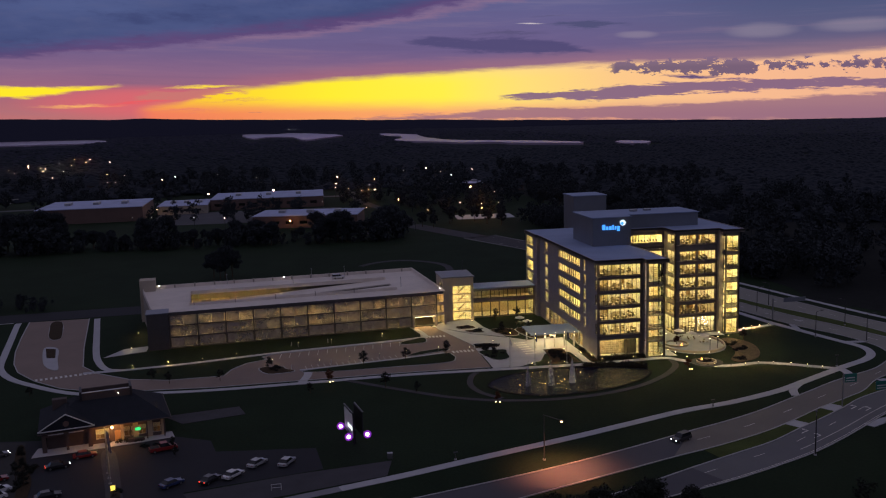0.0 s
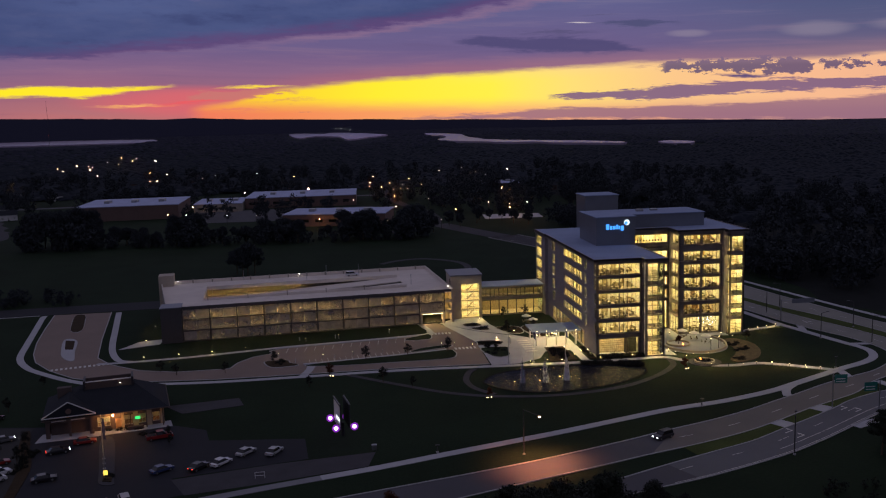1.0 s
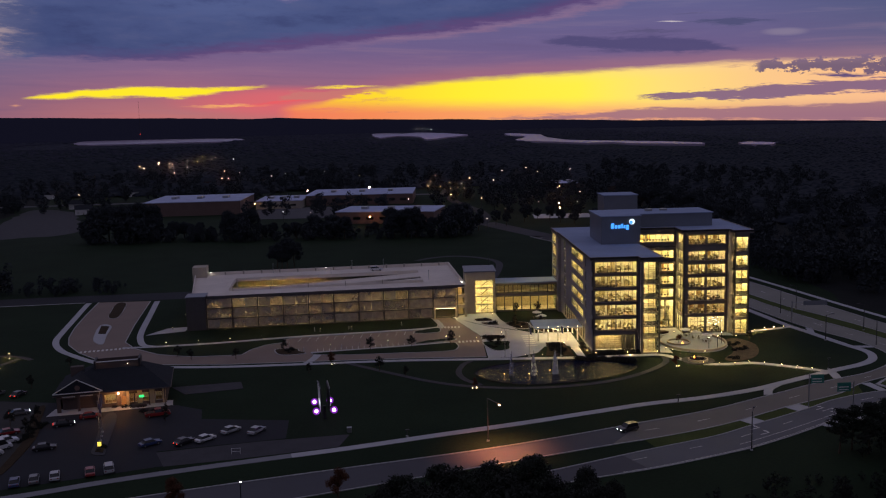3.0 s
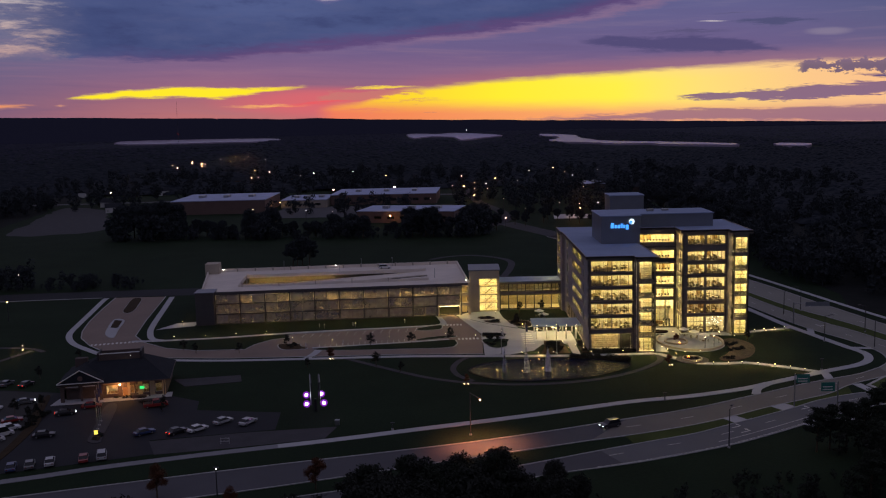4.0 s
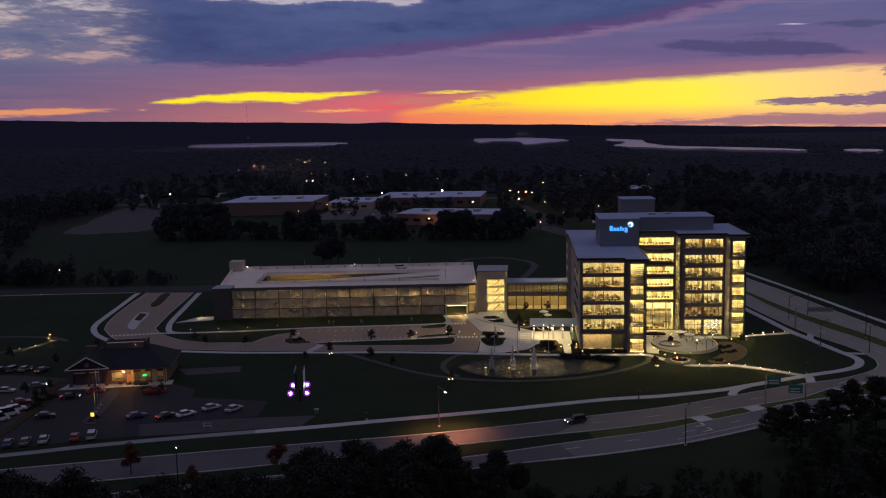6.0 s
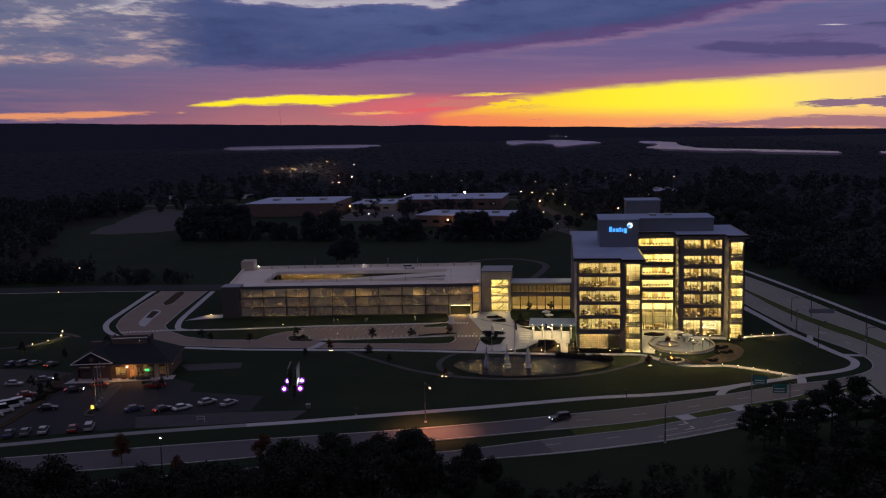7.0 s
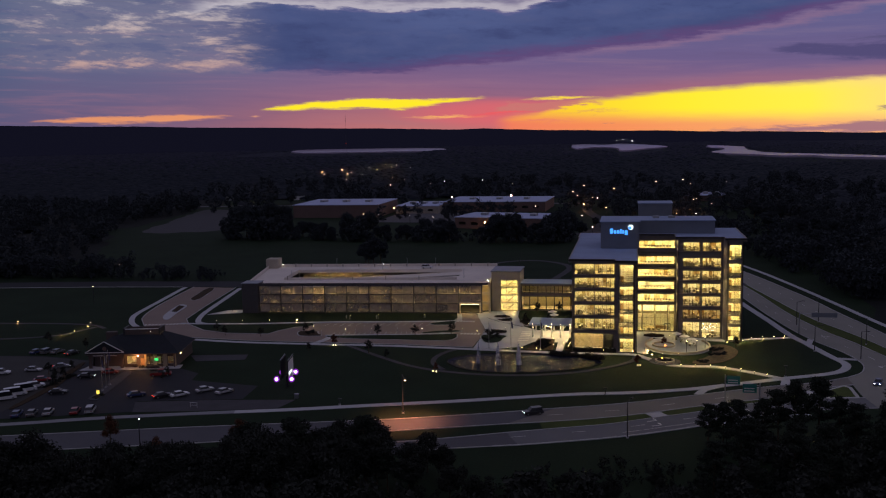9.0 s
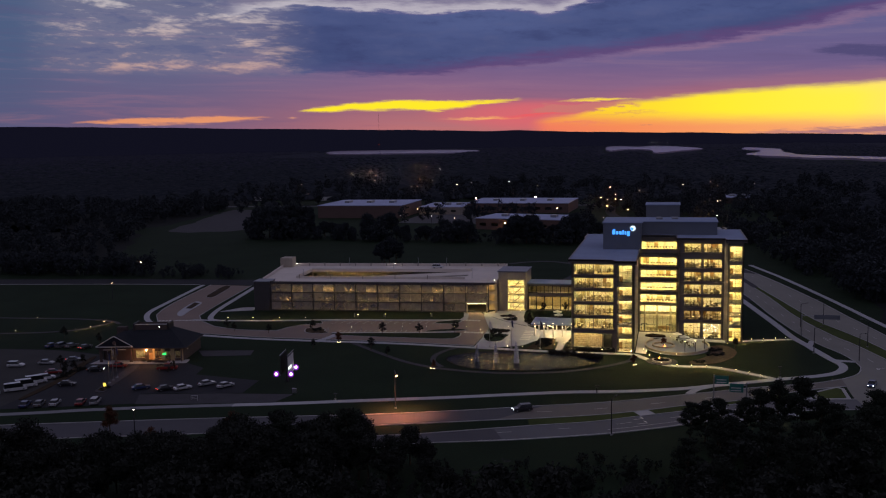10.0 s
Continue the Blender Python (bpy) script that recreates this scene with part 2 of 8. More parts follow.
    reg = g.m("MULTIPLY", reg, g.m("MULTIPLY", g.step(g.m("ADD", el, g.m("MULTIPLY", wob, 1.2)), 2.9, 3.6), g.step(el, 8.8, 7.2)))
    col = g.mix(g.m("MULTIPLY", reg, 0.45), col, (0.20, 0.18, 0.27))
    wisp = g.m("ADD", g.step(w, 0.50, 0.66), g.m("MULTIPLY", g.step(w2, 0.55, 0.72), 0.45), clamp=True)
    col = g.mix(g.m("MULTIPLY", g.m("MULTIPLY", reg, wisp), 0.74), col, g.ramp(el, [(2.8, (0.62, 0.36, 0.30)), (4.8, (0.62, 0.44, 0.40)), (7.0, (0.62, 0.55, 0.56))], 2.8, 7.0))
    col = g.mix(g.m("MULTIPLY", g.m("MULTIPLY", reg, g.step(w, 0.46, 0.36)), 0.7), col, (0.10, 0.115, 0.235))
    over = g.m("MULTIPLY", g.m("MULTIPLY", g.step(e2, g.m("ADD", upper, 0.0), g.m("ADD", upper, 0.2)), g.step(az, -28.0, -25.0)), g.step(az, 2.0, -4.0))
    over = g.m("MULTIPLY", over, g.step(el, 10.0, 8.6))
    overcol = g.mix(g.step(e2, g.m("ADD", upper, 0.75), g.m("ADD", upper, 0.2)), (0.22, 0.19, 0.29), (0.58, 0.53, 0.58))
    col = g.mix(g.m("MULTIPLY", over, 0.75), col, overcol)

    # dome overhead and behind: even slate-blue cloud; below the skyline nothing
    high = g.mix(g.step(big, 0.35, 0.68), (0.148, 0.141, 0.212), (0.214, 0.200, 0.284))
    col = g.mix(g.step(el, 9.0, 16.0), col, high)
    behind = g.m("ABSOLUTE", az)
    col = g.mix(g.step(behind, 60.0, 85.0), col, g.mix(g.step(el, 0.0, 25.0), (0.075, 0.075, 0.12), high))
    col = g.mix(g.step(el, -0.1, -0.9), col, (0.008, 0.008, 0.012))
    return col


bgn = wn.new("ShaderNodeBackground")
won = wn.new("ShaderNodeOutputWorld")
wl.new(sky_colour(), bgn.inputs[0])
bgn.inputs[1].default_value = SKY
wl.new(bgn.outputs[0], won.inputs[0])

# ---- materials ----
def material(name, colour, rough=0.7, metal=0.0, scale=1.0, vary=0.18, grain=0.1, bump=0.0, fine=12.0, spec=0.5, island=0.0):
    """Plain surface with broad stains and fine grain at real size (scale: stains per metre)."""
    m = bpy.data.materials.new(name)
    m.use_nodes = True
    nt = m.node_tree
    b = nt.nodes["Principled BSDF"]
    g = Graph(nt.nodes, nt.links)
    tc = nt.nodes.new("ShaderNodeTexCoord").outputs["Object"]
    big = g.noise(tc, scale, 4, 0.6)
    small = g.noise(tc, scale * fine, 3, 0.6)
    f = g.m("ADD", g.m("MULTIPLY", g.m("SUBTRACT", big, 0.5), vary * 4), g.m("MULTIPLY", g.m("SUBTRACT", small, 0.5), grain * 4))
    if island:
        geo = nt.nodes.new("ShaderNodeNewGeometry").outputs["Random Per Island"]
        f = g.m("ADD", f, g.m("MULTIPLY", g.m("SUBTRACT", geo, 0.5), island * 2))
    f = g.m("ADD", f, 1.0, clamp=False)
    f = g.m("MAXIMUM", f, 0.15)
    n = nt.nodes.new("ShaderNodeVectorMath")
    n.operation = "SCALE"
    n.inputs[0].default_value = colour
    nt.links.new(f, n.inputs["Scale"])
    nt.links.new(n.outputs[0], b.inputs["Base Color"])
    b.inputs["Roughness"].default_value, b.inputs["Metallic"].default_value = rough, metal
    b.inputs["Specular IOR Level"].default_value = spec
    if bump:
        bn = nt.nodes.new("ShaderNodeBump")
        bn.inputs["Strength"].default_value, bn.inputs["Distance"].default_value = 0.6, bump
        nt.links.new(small, bn.inputs["Height"])
        nt.links.new(bn.outputs[0], b.inputs["Normal"])
    return m


def light_material(name, colour, strength):
    m = bpy.data.materials.new(name)
    m.use_nodes = True
    nt = m.node_tree
    nt.nodes.clear()
    e = nt.nodes.new("ShaderNodeEmission")
    e.inputs[0].default_value, e.inputs[1].default_value = (*colour, 1), strength
    o = nt.nodes.new("ShaderNodeOutputMaterial")
    nt.links.new(e.outputs[0], o.inputs[0])
    return m


def glass_material(name, tint=(0.92, 0.95, 0.93), gloss=0.07, rough=0.02):
    m = bpy.data.materials.new(name)
    m.use_nodes = True
    nt = m.node_tree
    nt.nodes.clear()
    t = nt.nodes.new("ShaderNodeBsdfTransparent")
    t.inputs[0].default_value = (*tint, 1)
    s = nt.nodes.new("ShaderNodeBsdfGlossy")
    s.inputs["Roughness"].default_value = rough
    x = nt.nodes.new("ShaderNodeMixShader")
    x.inputs[0].default_value = gloss
    o = nt.nodes.new("ShaderNodeOutputMaterial")
    nt.links.new(t.outputs[0], x.inputs[1])
    nt.links.new(s.outputs[0], x.inputs[2])
    nt.links.new(x.outputs[0], o.inputs[0])
    return m


def screen_material(name, colour, open_part, scale):
    """Woven metal mesh: thin wires with real gaps between them, seen from far off."""
    m = bpy.data.materials.new(name)
    m.use_nodes = True
    nt = m.node_tree
    b = nt.nodes["Principled BSDF"]
    g = Graph(nt.nodes, nt.links)
    tc = nt.nodes.new("ShaderNodeTexCoord").outputs["Object"]
    n = g.noise(tc, scale, 5, 0.7)
    b.inputs["Base Color"].default_value = (*colour, 1)
    b.inputs["Roughness"].default_value = 0.55
    t = nt.nodes.new("ShaderNodeBsdfTransparent")
    x = nt.nodes.new("ShaderNodeMixShader")
    own = nt.nodes.new("ShaderNodeObjectInfo").outputs["Random"]
    n = g.m("ADD", n, g.m("MULTIPLY", g.m("SUBTRACT", own, 0.5), 0.35))
    g.put(x.inputs[0], g.m("ADD", g.m("MULTIPLY", g.m("SUBTRACT", n, 0.5), 0.9), open_part, clamp=True))
    nt.links.new(b.outputs[0], x.inputs[1])
    nt.links.new(t.outputs[0], x.inputs[2])
    nt.links.new(x.outputs[0], nt.nodes["Material Output"].inputs[0])
    return m


def water_material(name, colour, ripple, scale, rough=0.05, spec=0.5):
    m = bpy.data.materials.new(name)
    m.use_nodes = True
    nt = m.node_tree
    b = nt.nodes["Principled BSDF"]
    g = Graph(nt.nodes, nt.links)
    b.inputs["Base Color"].default_value, b.inputs["Roughness"].default_value = (*colour, 1), rough
    b.inputs["IOR"].default_value, b.inputs["Specular IOR Level"].default_value = 1.33, spec
    tc = nt.nodes.new("ShaderNodeTexCoord").outputs["Object"]
    bn = nt.nodes.new("ShaderNodeBump")
    bn.inputs["Strength"].default_value, bn.inputs["Distance"].default_value = 1.0, ripple
    nt.links.new(g.noise(tc, scale, 3, 0.6), bn.inputs["Height"])
    nt.links.new(bn.outputs[0], b.inputs["Normal"])
    return m


def grass_material():
    """Mown turf: broad dry and lush patches, mowing grain, darker wild ground far out."""
    m = material("grass", (0.0125, 0.0235, 0.0115), 0.95, 0, 0.05, 0.24, 0.26, 0.03, 30, spec=0.1)
    return m


M = {
    "grass": grass_material(),
    "dark_ground": material("forest_floor", (0.012, 0.014, 0.014), 0.95, 0, 0.2, 0.25, 0.2, 0.05, 8, spec=0.1),
    "mulch": material("bark_mulch", (0.085, 0.064, 0.048), 0.95, 0, 0.7, 0.25, 0.3, 0.05, 8, spec=0.1),
    "bed": material("planting_bed", (0.045, 0.032, 0.02), 0.95, 0, 0.6, 0.25, 0.3, 0.05, 8, spec=0.1),
    "asphalt": material("asphalt", (0.018, 0.0195, 0.026), 0.85, 0, 0.08, 0.13, 0.06, 0.004, 60, spec=0.25),
    "new_asphalt": material("lot_asphalt", (0.225, 0.175, 0.148), 0.85, 0, 0.10, 0.08, 0.05, 0.004, 60, spec=0.25),
    "road": material("road_asphalt", (0.225, 0.222, 0.198), 0.85, 0, 0.07, 0.10, 0.05, 0.004, 60, spec=0.25),
    "road_brown": material("brown_grey_road_asphalt", (0.160, 0.148, 0.132), 0.85, 0, 0.07, 0.10, 0.05, 0.004, 60, spec=0.25),
    "road_blue": material("blue_grey_road_asphalt", (0.128, 0.130, 0.140), 0.85, 0, 0.07, 0.10, 0.05, 0.004, 60, spec=0.25),
    "road_pale": material("road_concrete", (0.078, 0.078, 0.090), 0.85, 0, 0.07, 0.10, 0.05, 0.004, 60, spec=0.25),
    "concrete": material("pale_concrete", (0.40, 0.405, 0.43), 0.85, 0, 0.25, 0.08, 0.05, 0.003, 30, spec=0.25),
    # darker copy of the concrete; the path's dim western end is painted in
    "dim_concrete": material("dimmed_grey_concrete", (0.21, 0.215, 0.235), 0.85, 0, 0.25, 0.12, 0.08, 0.003, 30, spec=0.25),
    "kerb": material("kerb_concrete", (0.38, 0.38, 0.38), 0.85, 0, 0.3, 0.12, 0.08, 0, 20, spec=0.25),
    "lot_tan": material("worn_tan_asphalt", (0.042, 0.042, 0.042), 0.9, 0, 0.12, 0.16, 0.08, 0.004, 50, spec=0.2),
    "gravel": material("gravel", (0.058, 0.057, 0.064), 0.95, 0, 0.25, 0.15, 0.15, 0.02, 25, spec=0.2),
    "paint": material("white_road_paint", (0.62, 0.61, 0.58), 0.7, 0, 1.5, 0.12, 0.15, 0, 10, spec=0.3),
    "stone": material("buff_stone_cladding", (0.40, 0.35, 0.28), 0.75, 0, 0.4, 0.07, 0.06, 0.004, 14),
    "brick": material("grey_brick_cladding", (0.27, 0.25, 0.25), 0.8, 0, 0.5, 0.08, 0.08, 0.004, 20),
    "metal": material("dark_metal_panel", (0.19, 0.175, 0.165), 0.42, 0.35, 0.5, 0.08, 0.04, 0, 10),
    "post": material("dark_facade_steel", (0.085, 0.08, 0.083), 0.45, 0.4, 1, 0.08, 0.05),
    "frame": material("dark_window_frame", (0.035, 0.036, 0.040), 0.4, 0.5, 1, 0.06, 0.04),
    "roof": material("pale_roof_membrane", (0.25, 0.31, 0.46), 0.8, 0, 0.12, 0.09, 0.04, 0.004, 20, spec=0.2),
    "town_roof": material("dull_blue_grey_roofing", (0.38, 0.43, 0.62), 0.85, 0, 0.12, 0.12, 0.06, 0.004, 20, spec=0.2),
    "pent": material("blue_grey_metal_panel", (0.19, 0.21, 0.25), 0.42, 0.5, 0.3, 0.06, 0.03, 0, 10),
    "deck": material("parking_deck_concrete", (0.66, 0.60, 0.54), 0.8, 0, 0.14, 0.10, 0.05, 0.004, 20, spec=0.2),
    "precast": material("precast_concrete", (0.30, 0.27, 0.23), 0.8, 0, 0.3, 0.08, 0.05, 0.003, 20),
    "white": material("white_plaster", (0.80, 0.76, 0.66), 0.8, 0, 0.6, 0.05, 0.03),
    "carpet": material("office_carpet", (0.55, 0.48, 0.36), 0.95, 0, 1.0, 0.12, 0.12, 0, 10, spec=0.1),
    "timber": material("warm_wood_panel", (0.34, 0.21, 0.10), 0.5, 0, 0.8, 0.12, 0.1),
    "furniture": material("dark_office_furniture", (0.21, 0.165, 0.105), 0.6, 0, 2.0, 0.2, 0.1),
    "screenpanel": material("beige_cubicle_fabric", (0.48, 0.40, 0.26), 0.9, 0, 2.0, 0.15, 0.1),
    # far stands: distance haze is put into these bluish base colours
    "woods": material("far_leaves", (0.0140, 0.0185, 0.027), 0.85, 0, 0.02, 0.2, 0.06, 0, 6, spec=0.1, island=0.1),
    "far_woods": material("hazed_far_leaves", (0.0205, 0.0225, 0.040), 0.85, 0, 0.004, 0.2, 0.05, 0, 6, spec=0.1, island=0.08),
    "grove": material("town_leaves", (0.038, 0.045, 0.052), 0.85, 0, 0.1, 0.15, 0.06, 0, 6, spec=0.1, island=0.2),
    # brighter, yellower copy of the grass; street lamplight is painted in
    "verge": material("lamplit_verge_grass", (0.056, 0.074, 0.022), 0.95, 0, 0.12, 0.25, 0.2, 0.03, 20, spec=0.1),
    "desktop": material("pale_desk_laminate", (0.68, 0.62, 0.50), 0.45, 0, 1.0, 0.08, 0.05),
    "leaf": material("leaves", (0.024, 0.027, 0.023), 0.8, 0, 0.3, 0.2, 0.1, 0, 6, spec=0.15, island=0.35),
    "needle": material("pine_needles", (0.028, 0.034, 0.026), 0.85, 0, 0.3, 0.2, 0.1, 0, 6, spec=0.1, island=0.35),
    "autumn": material("autumn_leaves", (0.095, 0.04, 0.022), 0.8, 0, 0.3, 0.2, 0.1, 0, 6, spec=0.15, island=0.35),
    "bark": material("bark", (0.09, 0.065, 0.045), 0.95, 0, 2.0, 0.2, 0.25, 0.02, 6, spec=0.1),
    "shingle": material("dark_roof_shingles", (0.022, 0.025, 0.032), 0.9, 0, 0.5, 0.12, 0.16, 0.01, 14, spec=0.15),
    "siding": material("dark_siding", (0.075, 0.055, 0.05), 0.8, 0, 0.5, 0.1, 0.1, 0.004, 12),
    "trim": material("white_trim_boards", (0.55, 0.55, 0.55), 0.6, 0, 1.0, 0.08, 0.05),
    "redbrick": material("red_brick_wall", (0.125, 0.082, 0.072), 0.85, 0, 0.2, 0.1, 0.1, 0.004, 20),
    "steel": material("galvanised_steel", (0.35, 0.36, 0.37), 0.4, 0.9, 1.0, 0.1, 0.05),
    "pole": material("dark_painted_pole", (0.04, 0.04, 0.045), 0.5, 0.3, 1.0, 0.1, 0.05),
    "tyre": material("tyre_rubber", (0.02, 0.02, 0.02), 0.85, 0, 3, 0.1, 0.1),
    "canvas": material("white_canvas", (0.75, 0.74, 0.70), 0.8, 0, 1.0, 0.06, 0.05),
    "signgreen": material("green_road_sign", (0.02, 0.16, 0.13), 0.45, 0, 1.0, 0.06, 0.04),
    "signwhite": material("white_sign_face", (0.75, 0.76, 0.74), 0.5, 0, 1.0, 0.06, 0.04),
    "signblack": material("black_sign_frame", (0.025, 0.025, 0.03), 0.5, 0.2, 1.0, 0.1, 0.05),
    "carglass": material("dark_car_glass", (0.015, 0.017, 0.02), 0.08, 0.0, 1, 0.05, 0.0),
    "pebble": material("stone_feature_wall", (0.42, 0.36, 0.26), 0.85, 0, 1.2, 0.2, 0.25, 0.03, 4, island=0.2),
    "flagcloth": material("blue_flag_cloth", (0.05, 0.06, 0.14), 0.9, 0, 1.5, 0.15, 0.1),
    "glass": glass_material("window_glass"),
    "screen": screen_material("woven_metal_screen", (0.42, 0.37, 0.31), 0.50, 0.5),
    "porch": material("cream_porch_boards", (0.40, 0.33, 0.22), 0.8, 0, 0.6, 0.1, 0.08),
    "jet": screen_material("spray_of_water", (0.75, 0.77, 0.82), 0.74, 1.5),
    "pond": water_material("pond_water", (0.006, 0.009, 0.022), 0.35, 1.1, 0.05, 0.05),
    # pale pink-violet base colour stands in for reflected evening sky
    "lake": water_material("sky_tinted_lake_water", (0.36, 0.29, 0.40), 0.6, 0.05, 0.25),
    "lamp_office": light_material("office_ceiling_light", (1.0, 0.76, 0.33), OFFICE),
    "lamp_stair": light_material("stair_ceiling_light", (1.0, 0.74, 0.28), OFFICE * 1.5),
    "lamp_lobby": light_material("lobby_ceiling_light", (1.0, 0.76, 0.30), OFFICE * 2.4),
    "lamp_garage": light_material("garage_tube_light", (1.0, 0.66, 0.23), GARAGE),
    "lamp_canopy": light_material("canopy_downlight", (1.0, 0.68, 0.26), CANOPY),
    "lamp_path": light_material("path_light_head", (1.0, 0.62, 0.20), PATHLAMP),
    "lamp_lens": light_material("small_warm_lens", (1.0, 0.70, 0.30), 18),
    "lamp_strip": light_material("canopy_edge_strip", (1.0, 0.80, 0.45), 5),
    "lamp_low": light_material("low_amber_ceiling_light", (1.0, 0.66, 0.24), OFFICE * 0.5),
    "lamp_dim": light_material("dim_ceiling_light", (1.0, 0.62, 0.25), 2.5),
    "lamp_white": light_material("white_lamp", (1.0, 0.90, 0.75), 14),
    "lamp_warm": light_material("warm_lamp", (1.0, 0.50, 0.15), 60),
    "lamp_town": light_material("town_light_warm", (1.0, 0.52, 0.30), 45),
    "lamp_sodium": light_material("sodium_street_lamp", (1.0, 0.42, 0.14), 120),
    "lamp_magenta": light_material("magenta_flood_lamp", (0.75, 0.45, 1.0), 5),
    "lamp_halo": light_material("violet_lamp_halo", (0.22, 0.03, 0.45), 1.0),
    "lamp_sign": light_material("white_sign_light", (0.85, 1.0, 0.9), 1.5),
    "lamp_fire": light_material("gas_flame", (1.0, 0.30, 0.06), 10),
    "logo_blue": light_material("blue_letter_light", (0.06, 0.30, 1.0), 1.6),
    "logo_white": light_material("white_emblem_light", (0.75, 0.88, 1.0), 1.3),
    "neon_green": light_material("green_window_sign", (0.05, 1.0, 0.25), 1.2),
    "lit_yellow": light_material("lit_yellow_sign", (1.0, 0.75, 0.12), 1.3),
    # faint glow standing in for distance haze on the ridge
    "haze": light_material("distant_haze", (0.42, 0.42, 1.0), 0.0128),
    "head": light_material("headlight", (0.9, 0.95, 1.0), 6),
    "tail": light_material("tail_light", (1.0, 0.05, 0.03), 2.0),
}


def paint(name, c):
    m = material(name, c, 0.3, 0.1, 1.0, 0.04, 0.02)
    m.node_tree.nodes["Principled BSDF"].inputs["Coat Weight"].default_value = 0.6
    return m


PAINTS = [paint("white_car_paint", (0.62, 0.63, 0.65)), paint("black_car_paint", (0.02, 0.02, 0.025)), paint("red_car_paint", (0.25, 0.02, 0.02)),
          paint("blue_car_paint", (0.03, 0.05, 0.14)), paint("silver_car_paint", (0.38, 0.39, 0.41)), paint("grey_car_paint", (0.12, 0.125, 0.13))]


# ---- mesh helpers ----
from mathutils import geometry

def ob_of(name, bm, mat, parent=None, label="", fix=True):
    if fix and len(bm.faces) < 20000:
        bmesh.ops.recalc_face_normals(bm, faces=bm.faces[:])
    me = bpy.data.meshes.new(name)
    bm.to_mesh(me)
    bm.free()
    if mat is not None:
        me.materials.append(M[mat] if isinstance(mat, str) else mat)
    ob = new(name, me)
    if parent is not None:
        ob.parent = parent
    if label:
        ob["label"] = label
    return ob


def part(name, bm, mat, parent, label=""):
    return ob_of(name, bm, mat, parent, label)


def base(name, label, category, group="", at=(0, 0, 0), kind=""):
    e = new(name)
    e.empty_display_size = 0.5
    e.location = at
    return tagged(e, label, category, group, kind)


def box(bm, x0, y0, z0, x1, y1, z1, m=None):
    vs = [bm.verts.new(((x0, x1)[i & 1], (y0, y1)[i >> 1 & 1], (z0, z1)[i >> 2])) for i in range(8)]
    for f in ((0, 2, 3, 1), (4, 5, 7, 6), (0, 1, 5, 4), (2, 6, 7, 3), (0, 4, 6, 2), (1, 3, 7, 5)):
        bm.faces.new([vs[i] for i in f])
    if m is not None:
        for v in vs:
            v.co = m @ v.co
    return vs


def boxed(*args, m=None, bevel=0.0):
    bm = bmesh.new()
    box(bm, *args, m=m)
    if bevel:
        bmesh.ops.bevel(bm, geom=bm.edges[:], offset=bevel, segments=1, affect="EDGES")
    return bm


def tube(bm, p0, p1, r0, r1=None, n=8, cap=True):
    r1 = r0 if r1 is None else r1
    p0, p1 = Vector(p0), Vector(p1)
    q = (p1 - p0).to_track_quat("Z", "Y")
    rings = []
    for p, r in ((p0, r0), (p1, r1)):
        rings.append([bm.verts.new(p + q @ Vector((r * math.cos(a), r * math.sin(a), 0))) for a in (2 * math.pi * i / n for i in range(n))])
    for i in range(n):
        bm.faces.new((rings[0][i], rings[0][(i + 1) % n], rings[1][(i + 1) % n], rings[1][i]))
    if cap:
        bm.faces.new(rings[0][::-1])
        bm.faces.new(rings[1])
    return bm


def tubed(*a, **k):
    return tube(bmesh.new(), *a, **k)


def ball(bm, c, r, squash=1.0, n=8, rows=5):
    c = Vector(c)
    rings = []
    for j in range(rows + 1):
        t = math.pi * j / rows
        k = 1 if j in (0, rows) else n
        rings.append([bm.verts.new(c + Vector((r * math.sin(t) * math.cos(2 * math.pi * i / n), r * math.sin(t) * math.sin(2 * math.pi * i / n), r * squash * math.cos(t)))) for i in range(k)])
    for a, b in zip(rings, rings[1:]):
        for i in range(n):
            if len(a) == 1:
                bm.faces.new((a[0], b[i], b[(i + 1) % n]))
            elif len(b) == 1:
                bm.faces.new((a[i], b[0], a[(i + 1) % n]))
            else:
                bm.faces.new((a[i], b[i], b[(i + 1) % n], a[(i + 1) % n]))
    return bm


def smooth(pts, closed=False, n=6):
    """Catmull-Rom curve through the points."""
    p = [Vector((*q[:2], 0)) for q in pts]
    out, k = [], len(p)
    for i in range(k if closed else k - 1):
        a, b, c, d = ((p[(i + j) % k] if closed else p[min(max(i + j, 0), k - 1)]) for j in (-1, 0, 1, 2))
        for s in range(n):
            t = s / n
            out.append(0.5 * (2 * b + (c - a) * t + (2 * a - 5 * b + 4 * c - d) * t * t + (3 * b - a - 3 * c + d) * t ** 3))
    if not closed:
        out.append(p[-1])
    return out


def offsets(line, d):
    """The line moved d metres to its left."""
    out = []
    for i, q in enumerate(line):
        t = (line[min(i + 1, len(line) - 1)] - line[max(i - 1, 0)]).normalized()
        out.append(q + Vector((-t.y, t.x, 0)) * d)
    return out


def strip(bm, a, b, z0, z1):
    """Solid band between two lines of as many points: top, sides and ends."""
    rows = [[bm.verts.new((p.x, p.y, z)) for p in line] for line, z in ((a, z1), (b, z1), (b, z0), (a, z0))]
    for k in range(4):
        r, s = rows[k], rows[(k + 1) % 4]
        if k == 2:
            continue
        for i in range(len(r) - 1):
            bm.faces.new((r[i], r[i + 1], s[i + 1], s[i]))
    bm.faces.new([r[0] for r in rows])
    bm.faces.new([r[-1] for r in rows][::-1])
    return bm


def ribbon(line, width, z0, z1):
    return strip(bmesh.new(), offsets(line, width / 2), offsets(line, -width / 2), z0, z1)


